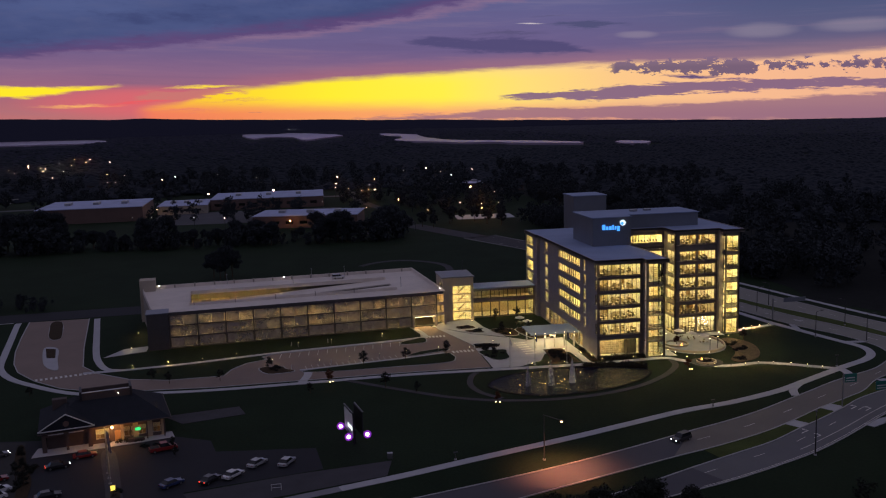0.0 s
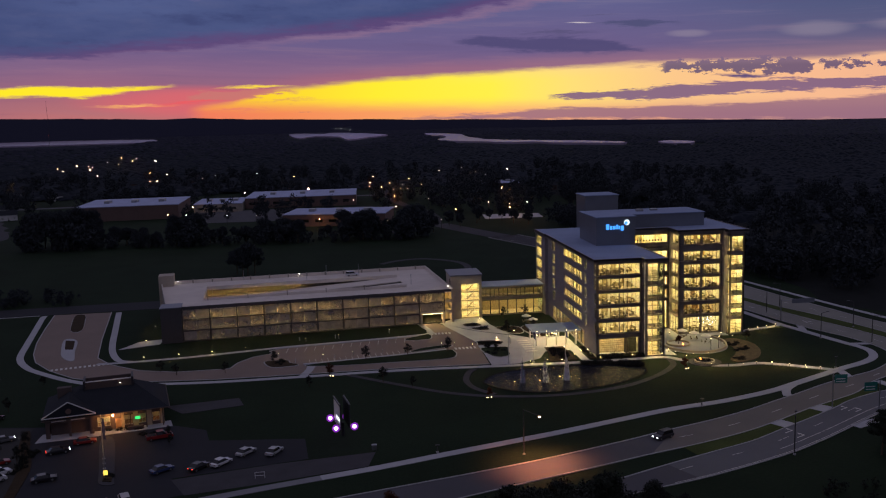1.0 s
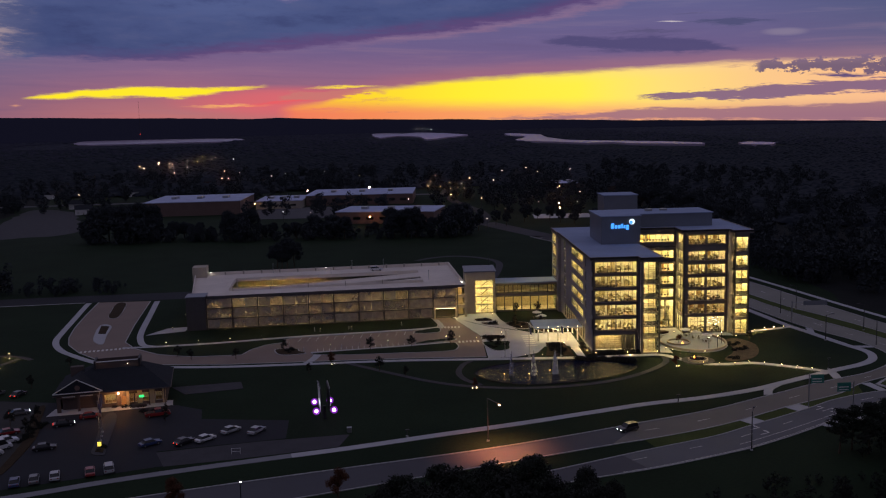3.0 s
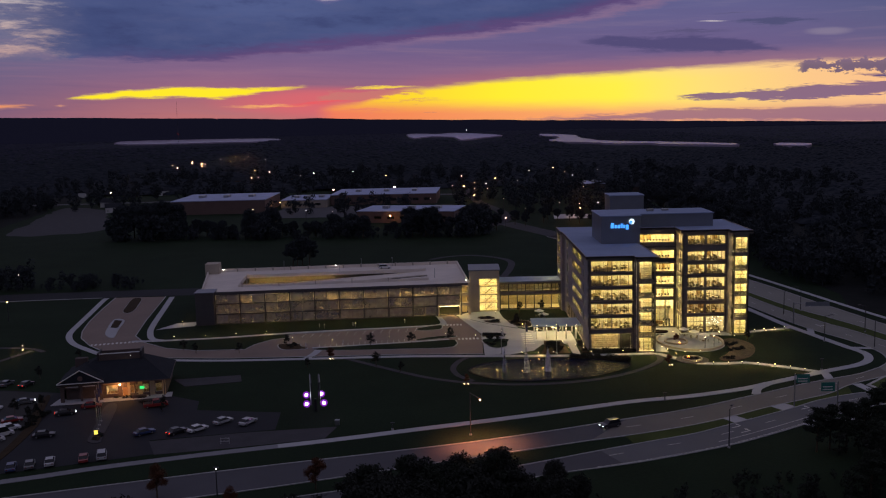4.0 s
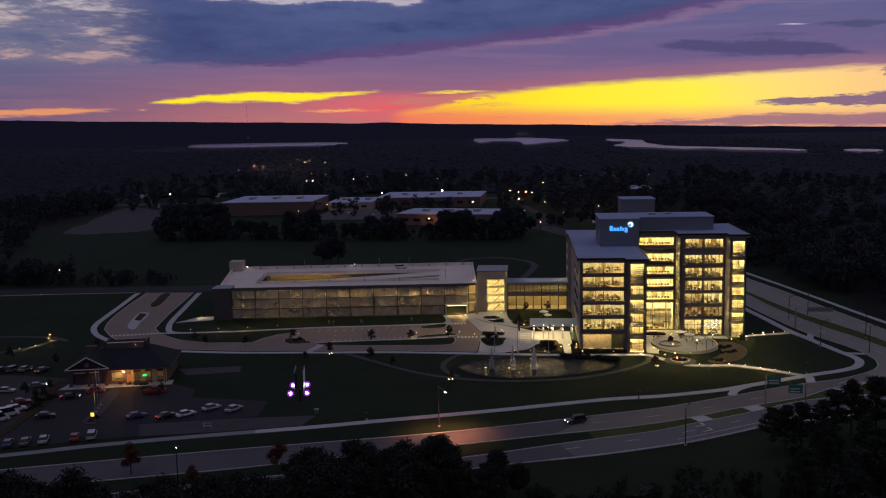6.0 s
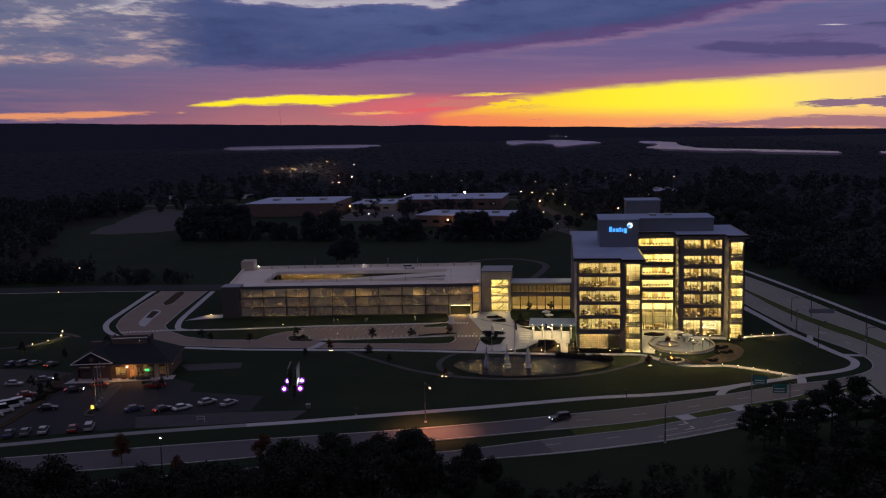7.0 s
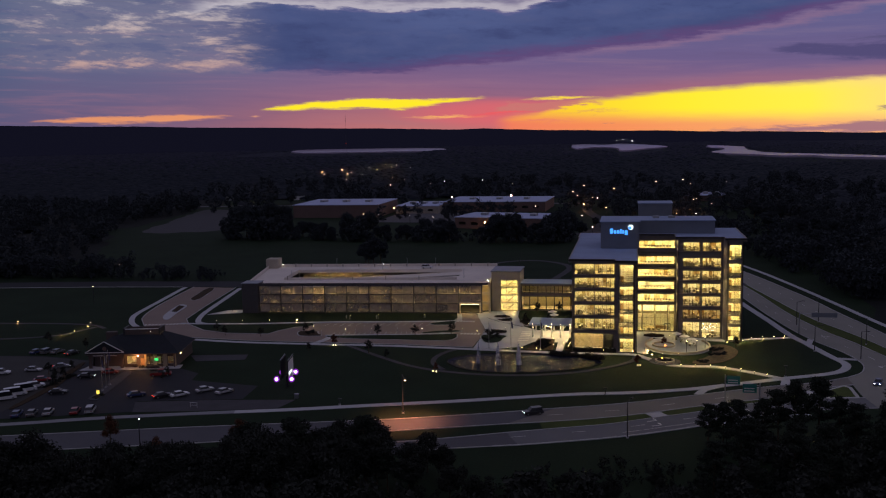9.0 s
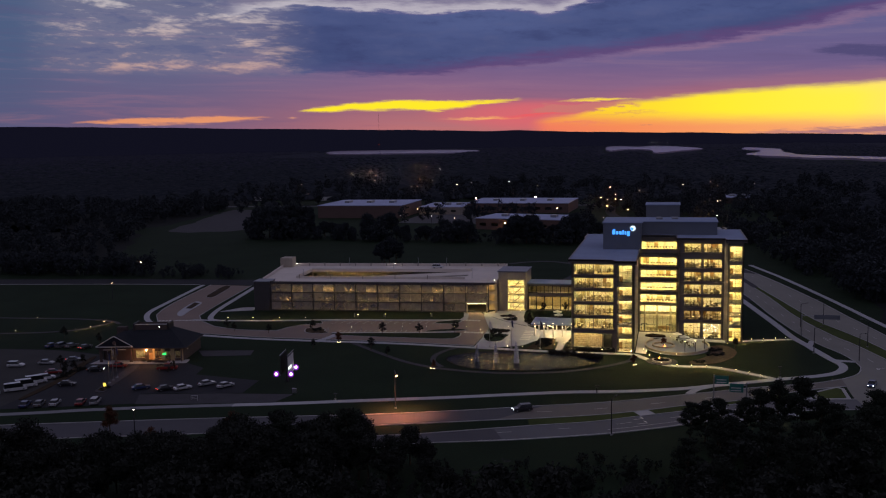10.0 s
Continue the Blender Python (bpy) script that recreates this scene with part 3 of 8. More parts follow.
def slab(pts, z0, z1):
    """Solid plate with the given outline."""
    bm = bmesh.new()
    lo = [bm.verts.new((p[0], p[1], z0)) for p in pts]
    hi = [bm.verts.new((p[0], p[1], z1)) for p in pts]
    n = len(pts)
    for i in range(n):
        bm.faces.new((lo[i], lo[(i + 1) % n], hi[(i + 1) % n], hi[i]))
    for t in geometry.tessellate_polygon([[Vector((p[0], p[1], 0)) for p in pts]]):
        bm.faces.new([hi[i] for i in t])
    return bm


def ring_line(cx, cy, rx, ry, n=40, a0=0.0, a1=360.0):
    return [Vector((cx + rx * math.cos(radians(a0 + (a1 - a0) * i / n)), cy + ry * math.sin(radians(a0 + (a1 - a0) * i / n)), 0)) for i in range(n + 1)]


def structure(name, bm, mat, label, category):
    return tagged(ob_of(name, bm, mat), label, category, kind="structure")

# ---- ground to the skyline ----
def ground_height(x, y):
    """Flat land; a wooded rim four kilometres out closes it, higher to the west."""
    r = math.hypot(x + 30, y + 250)
    a = math.atan2(x + 30, y + 250)
    rim = 66 + 4740 * (-0.0284 * math.sin(a) - 0.0004) if abs(a) < 1.4 else 66
    s = min(max((r - 4600) / 150, 0), 1)
    lump = 5.0 * noise.noise(Vector((x * 0.004, y * 0.004, 0))) + 2.0 * noise.noise(Vector((x * 0.015, y * 0.015, 3)))
    hill = 6 * math.exp(-((math.degrees(a) + 9.0) / 1.3) ** 2)
    return (max(rim, 0) + lump * 0.6 + hill) * s * s * (3 - 2 * s) if s else 0.0


def ground():
    bm = bmesh.new()
    rings = [0, 60, 140, 260, 420, 640, 950, 1400, 2000, 2700, 3400, 4000, 4400, 4600, 4640, 4680, 4720, 4755, 4765]
    n = 240
    prev = [bm.verts.new((-30, -250, 0))]
    for r in rings[1:]:
        row = []
        for i in range(n):
            a = 2 * math.pi * i / n
            x, y = -30 + r * math.sin(a), -250 + r * math.cos(a)
            row.append(bm.verts.new((x, y, ground_height(x, y))))
        for i in range(n):
            j = (i + 1) % n
            bm.faces.new((prev[0], row[j], row[i]) if len(prev) == 1 else (prev[i], prev[j], row[j], row[i]))
        prev = row
    return structure("ground", bm, "grass", "dark mown grass and far fields reaching to the skyline", "ground")


ground()


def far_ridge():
    """Blue ridge closing the skyline, too far to shift; its glow is painted haze."""
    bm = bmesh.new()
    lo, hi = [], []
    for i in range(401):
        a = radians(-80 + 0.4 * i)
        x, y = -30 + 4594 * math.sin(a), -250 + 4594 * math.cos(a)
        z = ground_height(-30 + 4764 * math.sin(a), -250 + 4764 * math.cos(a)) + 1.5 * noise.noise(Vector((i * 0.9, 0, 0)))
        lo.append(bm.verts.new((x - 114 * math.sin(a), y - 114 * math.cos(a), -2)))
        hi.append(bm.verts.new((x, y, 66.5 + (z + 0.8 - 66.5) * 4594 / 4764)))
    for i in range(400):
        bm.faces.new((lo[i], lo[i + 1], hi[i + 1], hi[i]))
    structure("backdrop", bm, "haze", "dark blue skyline ridge with haze as a faint glow", "backdrop")


far_ridge()


SHORES = []


def lake(pts, label, ragged=1.0):
    line = smooth(pts, True, 16)
    rough = [p + ragged * Vector((noise.noise(p * 0.01) * 25 + noise.noise(p * 0.035) * 16, noise.noise(p * 0.013 + Vector((9, 0, 0))) * 25 + noise.noise(p * 0.03 + Vector((0, 5, 0))) * 60, 0)) for p in line]
    SHORES.append([Vector((-51.5 + (q.x + 51.5) * 0.93, -254.5 + (q.y + 254.5) * 0.93, 0)) for q in rough])
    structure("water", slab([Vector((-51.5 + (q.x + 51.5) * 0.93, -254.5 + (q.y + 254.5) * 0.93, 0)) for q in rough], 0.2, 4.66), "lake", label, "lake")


lake([(-1640, 4060), (-1630, 4300), (-1205, 4215), (-890, 3950), (-790, 3420), (-1005, 3360), (-1380, 3430)], "far lake, its water tinted with the pale evening sky", 0.5)
lake([(-286, 4180), (-243, 4420), (-135, 4160), (-69, 4380), (37, 4050), (130, 3450), (49, 3090), (-24, 2800), (-48, 2960), (-64, 3330), (-159, 3560), (-216, 3300)], "far lake, its water tinted sunset pink", 0.35)
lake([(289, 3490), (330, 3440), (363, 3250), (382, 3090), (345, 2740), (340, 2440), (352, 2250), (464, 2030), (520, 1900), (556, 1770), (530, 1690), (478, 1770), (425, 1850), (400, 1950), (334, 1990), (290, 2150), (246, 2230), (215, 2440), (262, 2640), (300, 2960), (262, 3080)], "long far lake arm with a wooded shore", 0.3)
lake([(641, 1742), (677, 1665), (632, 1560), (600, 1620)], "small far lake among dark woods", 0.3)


# ---- roads and walks ----
R1N = smooth([(-330, -148), (-200, -112), (-129, -90.5), (-98.8, -81.5), (-60, -70.9), (-38.5, -63.7), (-20.4, -56.6), (-10, -52.7), (0, -48.2), (9.6, -42.9), (18.2, -38.2), (27.3, -33), (36, -28.9), (44.7, -25), (52.3, -19.5)])
R1S = smooth([(-322, -160), (-192, -122), (-122.4, -100), (-93.5, -91.4), (-58.4, -79.2), (-42, -73.6), (-30, -69.4), (-19, -65.9), (-7, -61.2), (2.6, -56.2), (13.3, -49.8), (23.5, -44.6), (31, -40.4), (39.5, -33.2), (52.5, -26)])
R2N = smooth([(-318, -167), (-188, -129), (-119, -107), (-90, -97), (-57, -86.5), (-45.9, -83), (-29, -75.6), (-18, -71), (-7.4, -66.6), (2, -61), (11, -55.8), (19.4, -50.6), (27, -45.6), (38, -41), (52.5, -38)])
R2S = smooth([(-310, -182), (-180, -144), (-113, -121), (-84, -110), (-54, -94), (-42, -88), (-25.6, -83), (-14.8, -79), (-2.9, -73.9), (6.4, -68.7), (13.1, -64.5), (23.8, -57.5), (32, -53), (41, -49), (53.5, -46)])
for a, b, what in ((R1N, R1S, "curving past the office grounds"), (R2N, R2S, "beside a grass median")):
    k = 36
    structure("road", strip(bmesh.new(), a[:k + 1], b[:k + 1], -0.05, 0.03), "road_pale", "pale concrete carriageway " + what, "road")
    structure("road", strip(bmesh.new(), a[k:], b[k:], -0.05, 0.03), "road_brown" if a is R1N else "road_blue", "darker asphalt carriageway " + what, "road")
for line, side in ((R1N, 1), (R1S, -1), (R2N, 1), (R2S, -1)):
    structure("kerb", strip(bmesh.new(), offsets(line, 0.28 * side), line, -0.05, 0.15), "kerb", "pale concrete kerb along the carriageway", "kerb")

# crossing and the road that leads north
structure("road", slab([(52.2, -46.2), (100, -20), (140, 10), (140, 34), (90, 8), (82, 8), (72, 6), (59.3, 1.2), (59.6, -6.5), (57.1, -14.1), (52.2, -19.4)], -0.05, 0.028), "road", "wide paved road junction", "road")
structure("kerb", ribbon(smooth([(52.3, -19.4), (56.9, -14.1), (59.3, -6.5), (59.1, 1.2)]), 0.3, -0.05, 0.15), "kerb", "pale concrete kerb round the junction corner", "kerb")
EAL = smooth([(59.3, 1), (57.2, 9.8), (51.9, 24), (47.6, 42), (43.2, 68), (37.9, 106), (24, 180), (-6, 260)])
EAR = smooth([(68.6, 1), (66.5, 9), (62.6, 23), (57.9, 36.5), (51, 66), (44.2, 114), (30, 182), (0, 263)])
EBL = smooth([(72.5, 4), (71, 14), (67.5, 28), (63.6, 40), (56.6, 62), (46.4, 116), (33, 183), (3, 264)])
EBR = smooth([(82, 6), (78.6, 20), (75.4, 32), (72.4, 48), (68.3, 68), (61, 107), (43.5, 176), (12, 267)])
for a, b, what in ((EAL, EAR, "leading away past the office"), (EBL, EBR, "beyond a narrow median")):
    k = [i for i, p in enumerate(a) if p.y > 165][0]
    structure("road", strip(bmesh.new(), a[:k + 1], b[:k + 1], -0.05, 0.03), "road", "grey carriageway " + what, "road")
    # beyond y 165 the road takes a much darker material
    structure("road", strip(bmesh.new(), a[k:], b[k:], -0.05, 0.03), "gravel", "darker grey carriageway " + what, "road")
structure("road", ribbon(smooth([(3, 260), (-10, 292), (-26, 334)]), 14, -0.05, 0.03), "gravel", "darker grey carriageway running into the town", "road")
NOSE = 116.0
north = [i for i, p in enumerate(EAR) if p.y > NOSE][0]
structure("road", strip(bmesh.new(), EAR[north:], EBL[north:], -0.05, 0.034), "gravel", "undivided stretch of the road leading away", "road")
structure("ground", strip(bmesh.new(), EAR[:north + 1], EBL[:north + 1], -0.03, 0.05), "verge", "narrow median grass with lamplight in its colour", "median")
for line, side in ((EAL, -1), (EAR[:north + 1], 1), (EBL[:north + 1], -1), (EBR, 1)):
    structure("kerb", strip(bmesh.new(), offsets(line, -0.3 * side), line, -0.05, 0.15), "kerb", "pale concrete kerb along the carriageway", "kerb")
structure("trim", slab([(42.2, -34.6), (49.8, -27.4), (51.4, -29), (51.3, -38.4), (44, -40)], 0.0, 0.16), "kerb", "kerbed traffic island edge", "kerb")
structure("trim", slab([(43.4, -34.6), (49.6, -28.6), (50.5, -29.6), (50.4, -37.6), (44.6, -39)], 0.1, 0.19), "verge", "traffic island grass with lamplight in its colour", "traffic island")
i0 = [i for i, p in enumerate(R1S) if p.x > -24][0]
i1 = [i for i, p in enumerate(R1S) if p.x > 39][0]
structure("ground", strip(bmesh.new(), R1S[i0:i1], R2N[i0:i1], -0.03, 0.05), "verge", "road median grass, lamplight put into its yellowish colour", "median")
for pts in ([(39.2, -33.6), (41.6, -33.2), (42.6, -39.6), (40.6, -40.3)], [(0.6, -57.4), (3.8, -55.4), (5.8, -58.4), (2.6, -60.6)], [(13.6, -49.4), (17.6, -47.6), (19.4, -50), (15.6, -52.6)]):
    structure("pavement", slab(pts, -0.05, 0.10), "concrete", "pale concrete ramp across the median", "median")
structure("road", ribbon(smooth([(-420, 78), (-330, 93), (-250, 104.5), (-226, 107.6), (-180, 111), (-120, 114), (-60, 117), (0, 116), (43, 100)]), 15, -0.05, 0.025), "asphalt", "dark service road behind the parking garage", "road")
structure("kerb", ribbon(smooth([(-420, 69.8), (-330, 85), (-250, 96.6), (-224, 99.6), (-198, 101.9)]), 0.5, -0.05, 0.12), "kerb", "pale kerb along the service road", "kerb")
structure("road", ribbon(smooth([(-70, 184), (-62, 192), (-50, 195), (-38, 186), (-32, 172), (-34, 150), (-40, 120)]), 3.2, -0.05, 0.02), "gravel", "pale curving track across the dark field", "track")

WALK = smooth([(-330, -140), (-200, -104.5), (-146.5, -86.6), (-129.5, -80), (-113, -74.6), (-97.8, -70.2), (-83.6, -66.2), (-68.3, -61.2), (-55.9, -57.3), (-43.1, -53.2), (-29.8, -48.5), (-16, -43.8), (-2.4, -40.7), (11.5, -35.8), (20.6, -31), (27, -27.5), (38, -21.5), (47, -17),
               (52, -13), (54.6, -8), (54.9, -3.4), (53, 3), (50.5, 13), (49.1, 19), (46.2, 30.5), (43.2, 50), (41.2, 62), (37.4, 85), (33, 110), (20, 175)])
dim_end = [i for i, p in enumerate(WALK) if p.x > -96][0]
structure("pavement", ribbon(WALK[:dim_end + 1], 2.3, -0.05, 0.09), "dim_concrete", "grey concrete footpath beside the road, dimmer light put into its colour", "footpath")
structure("pavement", ribbon(WALK[dim_end:], 2.3, -0.05, 0.09), "concrete", "pale concrete footpath beside the road", "footpath")
structure("pavement", ribbon(smooth([(19.5, -31.8), (15.6, -35.6), (13.6, -40.2)]), 2.0, -0.05, 0.08), "concrete", "short concrete spur to the kerb", "footpath")
structure("pavement", ribbon(smooth([(36.6, -22.4), (36.4, -25), (35.6, -28.8)]), 2.2, -0.05, 0.08), "concrete", "short concrete spur to the kerb", "footpath")
structure("pavement", ribbon(smooth([(53.4, 1.4), (56, 1.0), (59.3, 0.6)]), 2.0, -0.05, 0.08), "concrete", "short concrete spur to the corner kerb", "footpath")
structure("pavement", ribbon(smooth([(49.3, 18.4), (50.2, 21), (51.4, 25.4)]), 1.8, -0.05, 0.085), "concrete", "short concrete spur to the kerb", "footpath")
LOOP = smooth([(-196, 101), (-195.4, 96), (-191.4, 74), (-188, 55), (-184.6, 38.5), (-178.6, 26.6), (-171, 18.2), (-163, 10.8), (-155.5, 6.2), (-144, 3.4), (-124, 1.2), (-101, 1.3), (-75, 1.8), (-50.5, 0.4), (-26.6, -1), (-10.6, -0.8), (-2, -0.9), (1.4, -4.5), (7, -11.2), (13, -12.6), (20, -12.2), (27.5, -16.2), (36, -22.6)])
structure("pavement", ribbon(LOOP, 2.0, -0.05, 0.10), "concrete", "pale footpath round the front drive and lawn", "footpath")
structure("pavement", ribbon(smooth([(-160, 27), (-151, 27.2), (-141, 28.3), (-132.7, 29.4), (-115, 33.2), (-104, 35.3), (-78.5, 38.6), (-63.7, 41.2), (-62, 44), (-63.6, 53)]), 1.7, -0.05, 0.10), "concrete", "pale footpath along the garage lawn", "footpath")
structure("pavement", ribbon(smooth([(-170, 101), (-164.7, 71.5), (-161, 51), (-158.3, 39.5), (-154.5, 30), (-150.5, 27.5)]), 2.0, -0.05, 0.095), "concrete", "pale footpath beside the side drive", "footpath")
structure("pavement", slab([(-157.5, 43), (-146, 47.5), (-146, 54), (-153, 52)], -0.05, 0.085), "concrete", "pale concrete apron at the garage corner", "footpath")
structure("pavement", ribbon(smooth([(-89.6, 1.2), (-77, -10.6), (-64, -21.4), (-50.8, -26.9), (-36.3, -28.2), (-21.5, -24.8), (-10.2, -17.6), (-2.6, -9), (-1.2, -2.2)]), 1.7, -0.05, 0.08), "gravel", "grey path round the pond", "footpath")
structure("pavement", ribbon(smooth([(-55, -1.0), (-57.2, -4.6), (-58.8, -11.6), (-57.6, -18.5), (-53.7, -24.4)]), 1.6, -0.05, 0.07), "gravel", "grey path at the pond's end", "footpath")
structure("pavement", ribbon(smooth([(29, 21.5), (35, 24), (41, 25.6), (46.5, 27.5)]), 1.6, -0.05, 0.08), "concrete", "short path from the office to the road", "footpath")
structure("pavement", ribbon(smooth([(-100.8, 2), (-99.2, 8), (-98.6, 14)]), 2.2, -0.05, 0.09), "concrete", "raised crossing between drive and parking", "footpath")

structure("pavement", ribbon(smooth([(-262, 17), (-236, 19.4), (-221.8, 20.6), (-204, 22), (-190, 20.6), (-183, 16)]), 1.6, -0.05, 0.07), "gravel", "grey lamp-lit footpath across the lawn", "footpath")
structure("pavement", ribbon(smooth([(-230, -8), (-212, -4.4), (-200, -0.6), (-192.4, 4.4), (-189.6, 11), (-187.4, 17.6)]), 1.6, -0.05, 0.075), "gravel", "grey lamp-lit footpath across the lawn", "footpath")

# front drive and parking
LOT = [(-192.6, 102), (-189.2, 79), (-185.6, 58), (-182, 43), (-178.4, 33.2), (-171.4, 22.6), (-162.6, 13.2), (-154.6, 8.8), (-143.6, 5.8), (-124, 3.8), (-101, 3.9), (-75, 4.2), (-50.2, 3.0), (-50.0, 20), (-50.4, 28.3), (-57, 52.6),
       (-58.6, 56), (-64.8, 55.6), (-62.6, 48), (-63.4, 40), (-70, 38.4), (-87, 36), (-108.5, 33.0), (-111.4, 31), (-109.8, 28), (-115.6, 25), (-119.4, 19.6), (-121.2, 13.6), (-135.7, 13.3), (-146.4, 17.2), (-156, 25.6), (-161.6, 34.5), (-166.2, 59), (-173, 102)]
structure("road", slab(LOT, -0.05, 0.03), "new_asphalt", "brown paved front drive and visitor parking", "car park")
loopk = [Vector((*p, 0)) for p in LOT]
structure("kerb", strip(bmesh.new(), loopk[:13], offsets(loopk[:13], -0.3), -0.05, 0.14), "kerb", "pale kerb round the front drive", "kerb")
structure("kerb", strip(bmesh.new(), loopk[17:], offsets(loopk[17:], -0.3), -0.05, 0.14), "kerb", "pale kerb round the parking", "kerb")


def island(pts, label, plant="grass"):
    line = smooth(pts, True, 5)
    structure("kerb", slab(line, -0.02, 0.14), "kerb", "pale kerb of a planted island", "kerb")
    c = sum(line, Vector()) / len(line)
    structure("trim", slab([c + (p - c) * (1 - 0.35 / max((p - c).length, 0.6)) for p in line], 0.05, 0.18), plant, label, "planted island")


island([(-184.6, 98), (-180.8, 97.6), (-176, 73.5), (-179.8, 74)], "narrow planted island in the side drive", "bed")
island([(-178, 60.4), (-173.6, 58.6), (-170.4, 44), (-167.8, 32.8), (-170.6, 34.4), (-174, 42)], "pale paved tip of the side drive island", "concrete")
structure("trim", slab([(-177.2, 59), (-174, 57.6), (-171.6, 46.4), (-174.2, 47)], 0.1, 0.26), "bed", "short planted bed in the side drive", "planted island")
island([(-100.6, 12.4), (-86.6, 15.4), (-72.9, 17.7), (-59.6, 20.4), (-57.8, 18.6), (-57.6, 14.5), (-60.6, 10.8), (-75.6, 10.1), (-92.8, 10.4)], "long grassed island beside parking bays")
island([(-70.4, 20.2), (-66.4, 24.4), (-59.2, 26), (-58.4, 23.8)], "thin grassed island at the end of the bays")
island([(-112.2, 19), (-106, 19.4), (-104.6, 16.4), (-102.4, 13), (-109.6, 12.2)], "small planted island in the parking", "bed")
island([(-70.5, 36.6), (-63.4, 41), (-62.2, 37.6), (-63.6, 34.4), (-69.6, 33.9)], "small grassed island near the garage entrance")
structure("pavement", ribbon(smooth([(-101, 13.6), (-92, 15.0), (-83.3, 16.4), (-70, 18.7), (-60, 20.9)]), 1.1, 0.0, 0.22), "concrete", "narrow pale walk along the parking island", "footpath")

PLAZA = [(-57, 54.5), (-52, 47), (-47.6, 41.6), (-39, 34.5), (-33.2, 29), (-31.2, 20), (-32, 13.5), (-35.4, 5.7), (-42.5, 1.6), (-49.8, 1.6), (-49.8, 20), (-50.2, 28.3), (-56.6, 51)]
structure("pavement", slab(PLAZA, -0.05, 0.06), "concrete", "pale concrete turning plaza before the entrance", "plaza")
structure("pavement", slab([(-57.8, 55.4), (-56.4, 53), (-51, 46.5), (-47, 41.6), (-38.5, 35), (-33, 29.2), (-22, 29.2), (-22, 12.6), (-32.2, 12.6), (-36, 27), (-42, 50), (-43, 61.5), (-53, 60)], -0.05, 0.075), "concrete", "pale concrete forecourt between garage and entrance", "plaza")
island([(-49.9, 23.4), (-49.4, 27), (-47.2, 28.8), (-44.2, 28), (-42.8, 23.4)], "clipped hedge bed in the plaza", "bed")
island([(-49.8, 20.2), (-42.4, 20.2), (-42.2, 16.4), (-43, 10.6), (-46.6, 9.0), (-49.2, 13.4)], "oval planted island in the plaza")
structure("pavement", slab([(-50.2, 20.8), (-41.4, 20.8), (-41.4, 22.6), (-50.2, 22.6)], 0.0, 0.10), "concrete", "narrow walk through the planted island", "footpath")
island([(-50.5, 52.5), (-45.5, 52.5), (-44.8, 48.5), (-50, 48.5)], "square planting bed on the forecourt", "bed")
island([(-49, 46.2), (-44.4, 46.2), (-43, 42.6), (-47, 42.6)], "square planting bed on the forecourt", "bed")
island([(-41, 45), (-34, 45), (-33.5, 36.5), (-38, 36.5)], "dark planting bed on the forecourt", "bed")
island([(-33, 44), (-25, 44), (-25, 31), (-31, 31)], "dark planting bed by the entrance court", "bed")
structure("pavement", slab([(-25.0, 17.6), (-22.6, 17.6), (-22.7, 0.4), (-24.7, 0.4)], -0.05, 0.082), "concrete", "pale path from canopy to the lawn walk", "footpath")
structure("trim", slab([(-31.6, 16.8), (-26.2, 16.8), (-25.6, 1.6), (-33.6, 1.6), (-32, 9.8)], -0.02, 0.15), "bed", "dark planting bed with low plants", "planting bed")
structure("trim", slab([(-21.7, 17), (-20.25, 17), (-20.2, 1.8), (-21.9, 1.8)], -0.02, 0.15), "bed", "narrow bed of dark shrubs by the wall", "planting bed")

# road markings
lines = bmesh.new()


def dashes(line, gap, length, width, z=0.035, skip=0):
    run, on = 0.0, True
    pts = line
    acc = []
    for a, b in zip(pts, pts[1:]):
        d = (b - a).length
        n = max(1, int(d / 0.5))
        for i in range(n):
            acc.append(a + (b - a) * (i / n))
    step = 0.5
    i = skip
    while i + int(length / step) < len(acc):
        seg = acc[i:i + int(length / step) + 1]
        strip(lines, offsets(seg, width / 2), offsets(seg, -width / 2), 0.02, z)
        i += int((length + gap) / step)


mid1 = [(a + b) / 2 for a, b in zip(R1N, R1S)]
mid2 = [(a + b) / 2 for a, b in zip(R2N, R2S)]
dashes(mid1[38:], 9, 3, 0.14)
dashes([a * 0.64 + b * 0.36 for a, b in zip(R2N, R2S)][36:], 9, 3, 0.14)
dashes([a * 0.3 + b * 0.7 for a, b in zip(R2N, R2S)][48:], 0.5, 40, 0.14)
dashes([(a + b) / 2 for a, b in zip(EAL, EAR)], 9, 3, 0.14)
dashes([(a + b) / 2 for a, b in zip(EBL, EBR)], 9, 3, 0.14)
dashes(offsets(R2S, 0.5)[34:], 0.5, 60, 0.12)
structure("road_marking", lines, "paint", "white lane markings on the road", "road marking")


def arrow(x, y, turn):
    bm = bmesh.new()
    m = pose(x, y, 0, 0, 0, turn)
    box(bm, -1.6, -0.12, 0.02, 0.9, 0.12, 0.04, m)
    box(bm, 0.7, -0.12, 0.02, 0.95, 0.9, 0.04, m)
    v = [bm.verts.new(m @ Vector(p)) for p in ((0.4, 0.85, 0.04), (1.25, 0.85, 0.04), (0.82, 1.7, 0.04))]
    bm.faces.new(v)
    structure("road_marking", bm, "paint", "white turn arrow painted on the lane", "road marking")


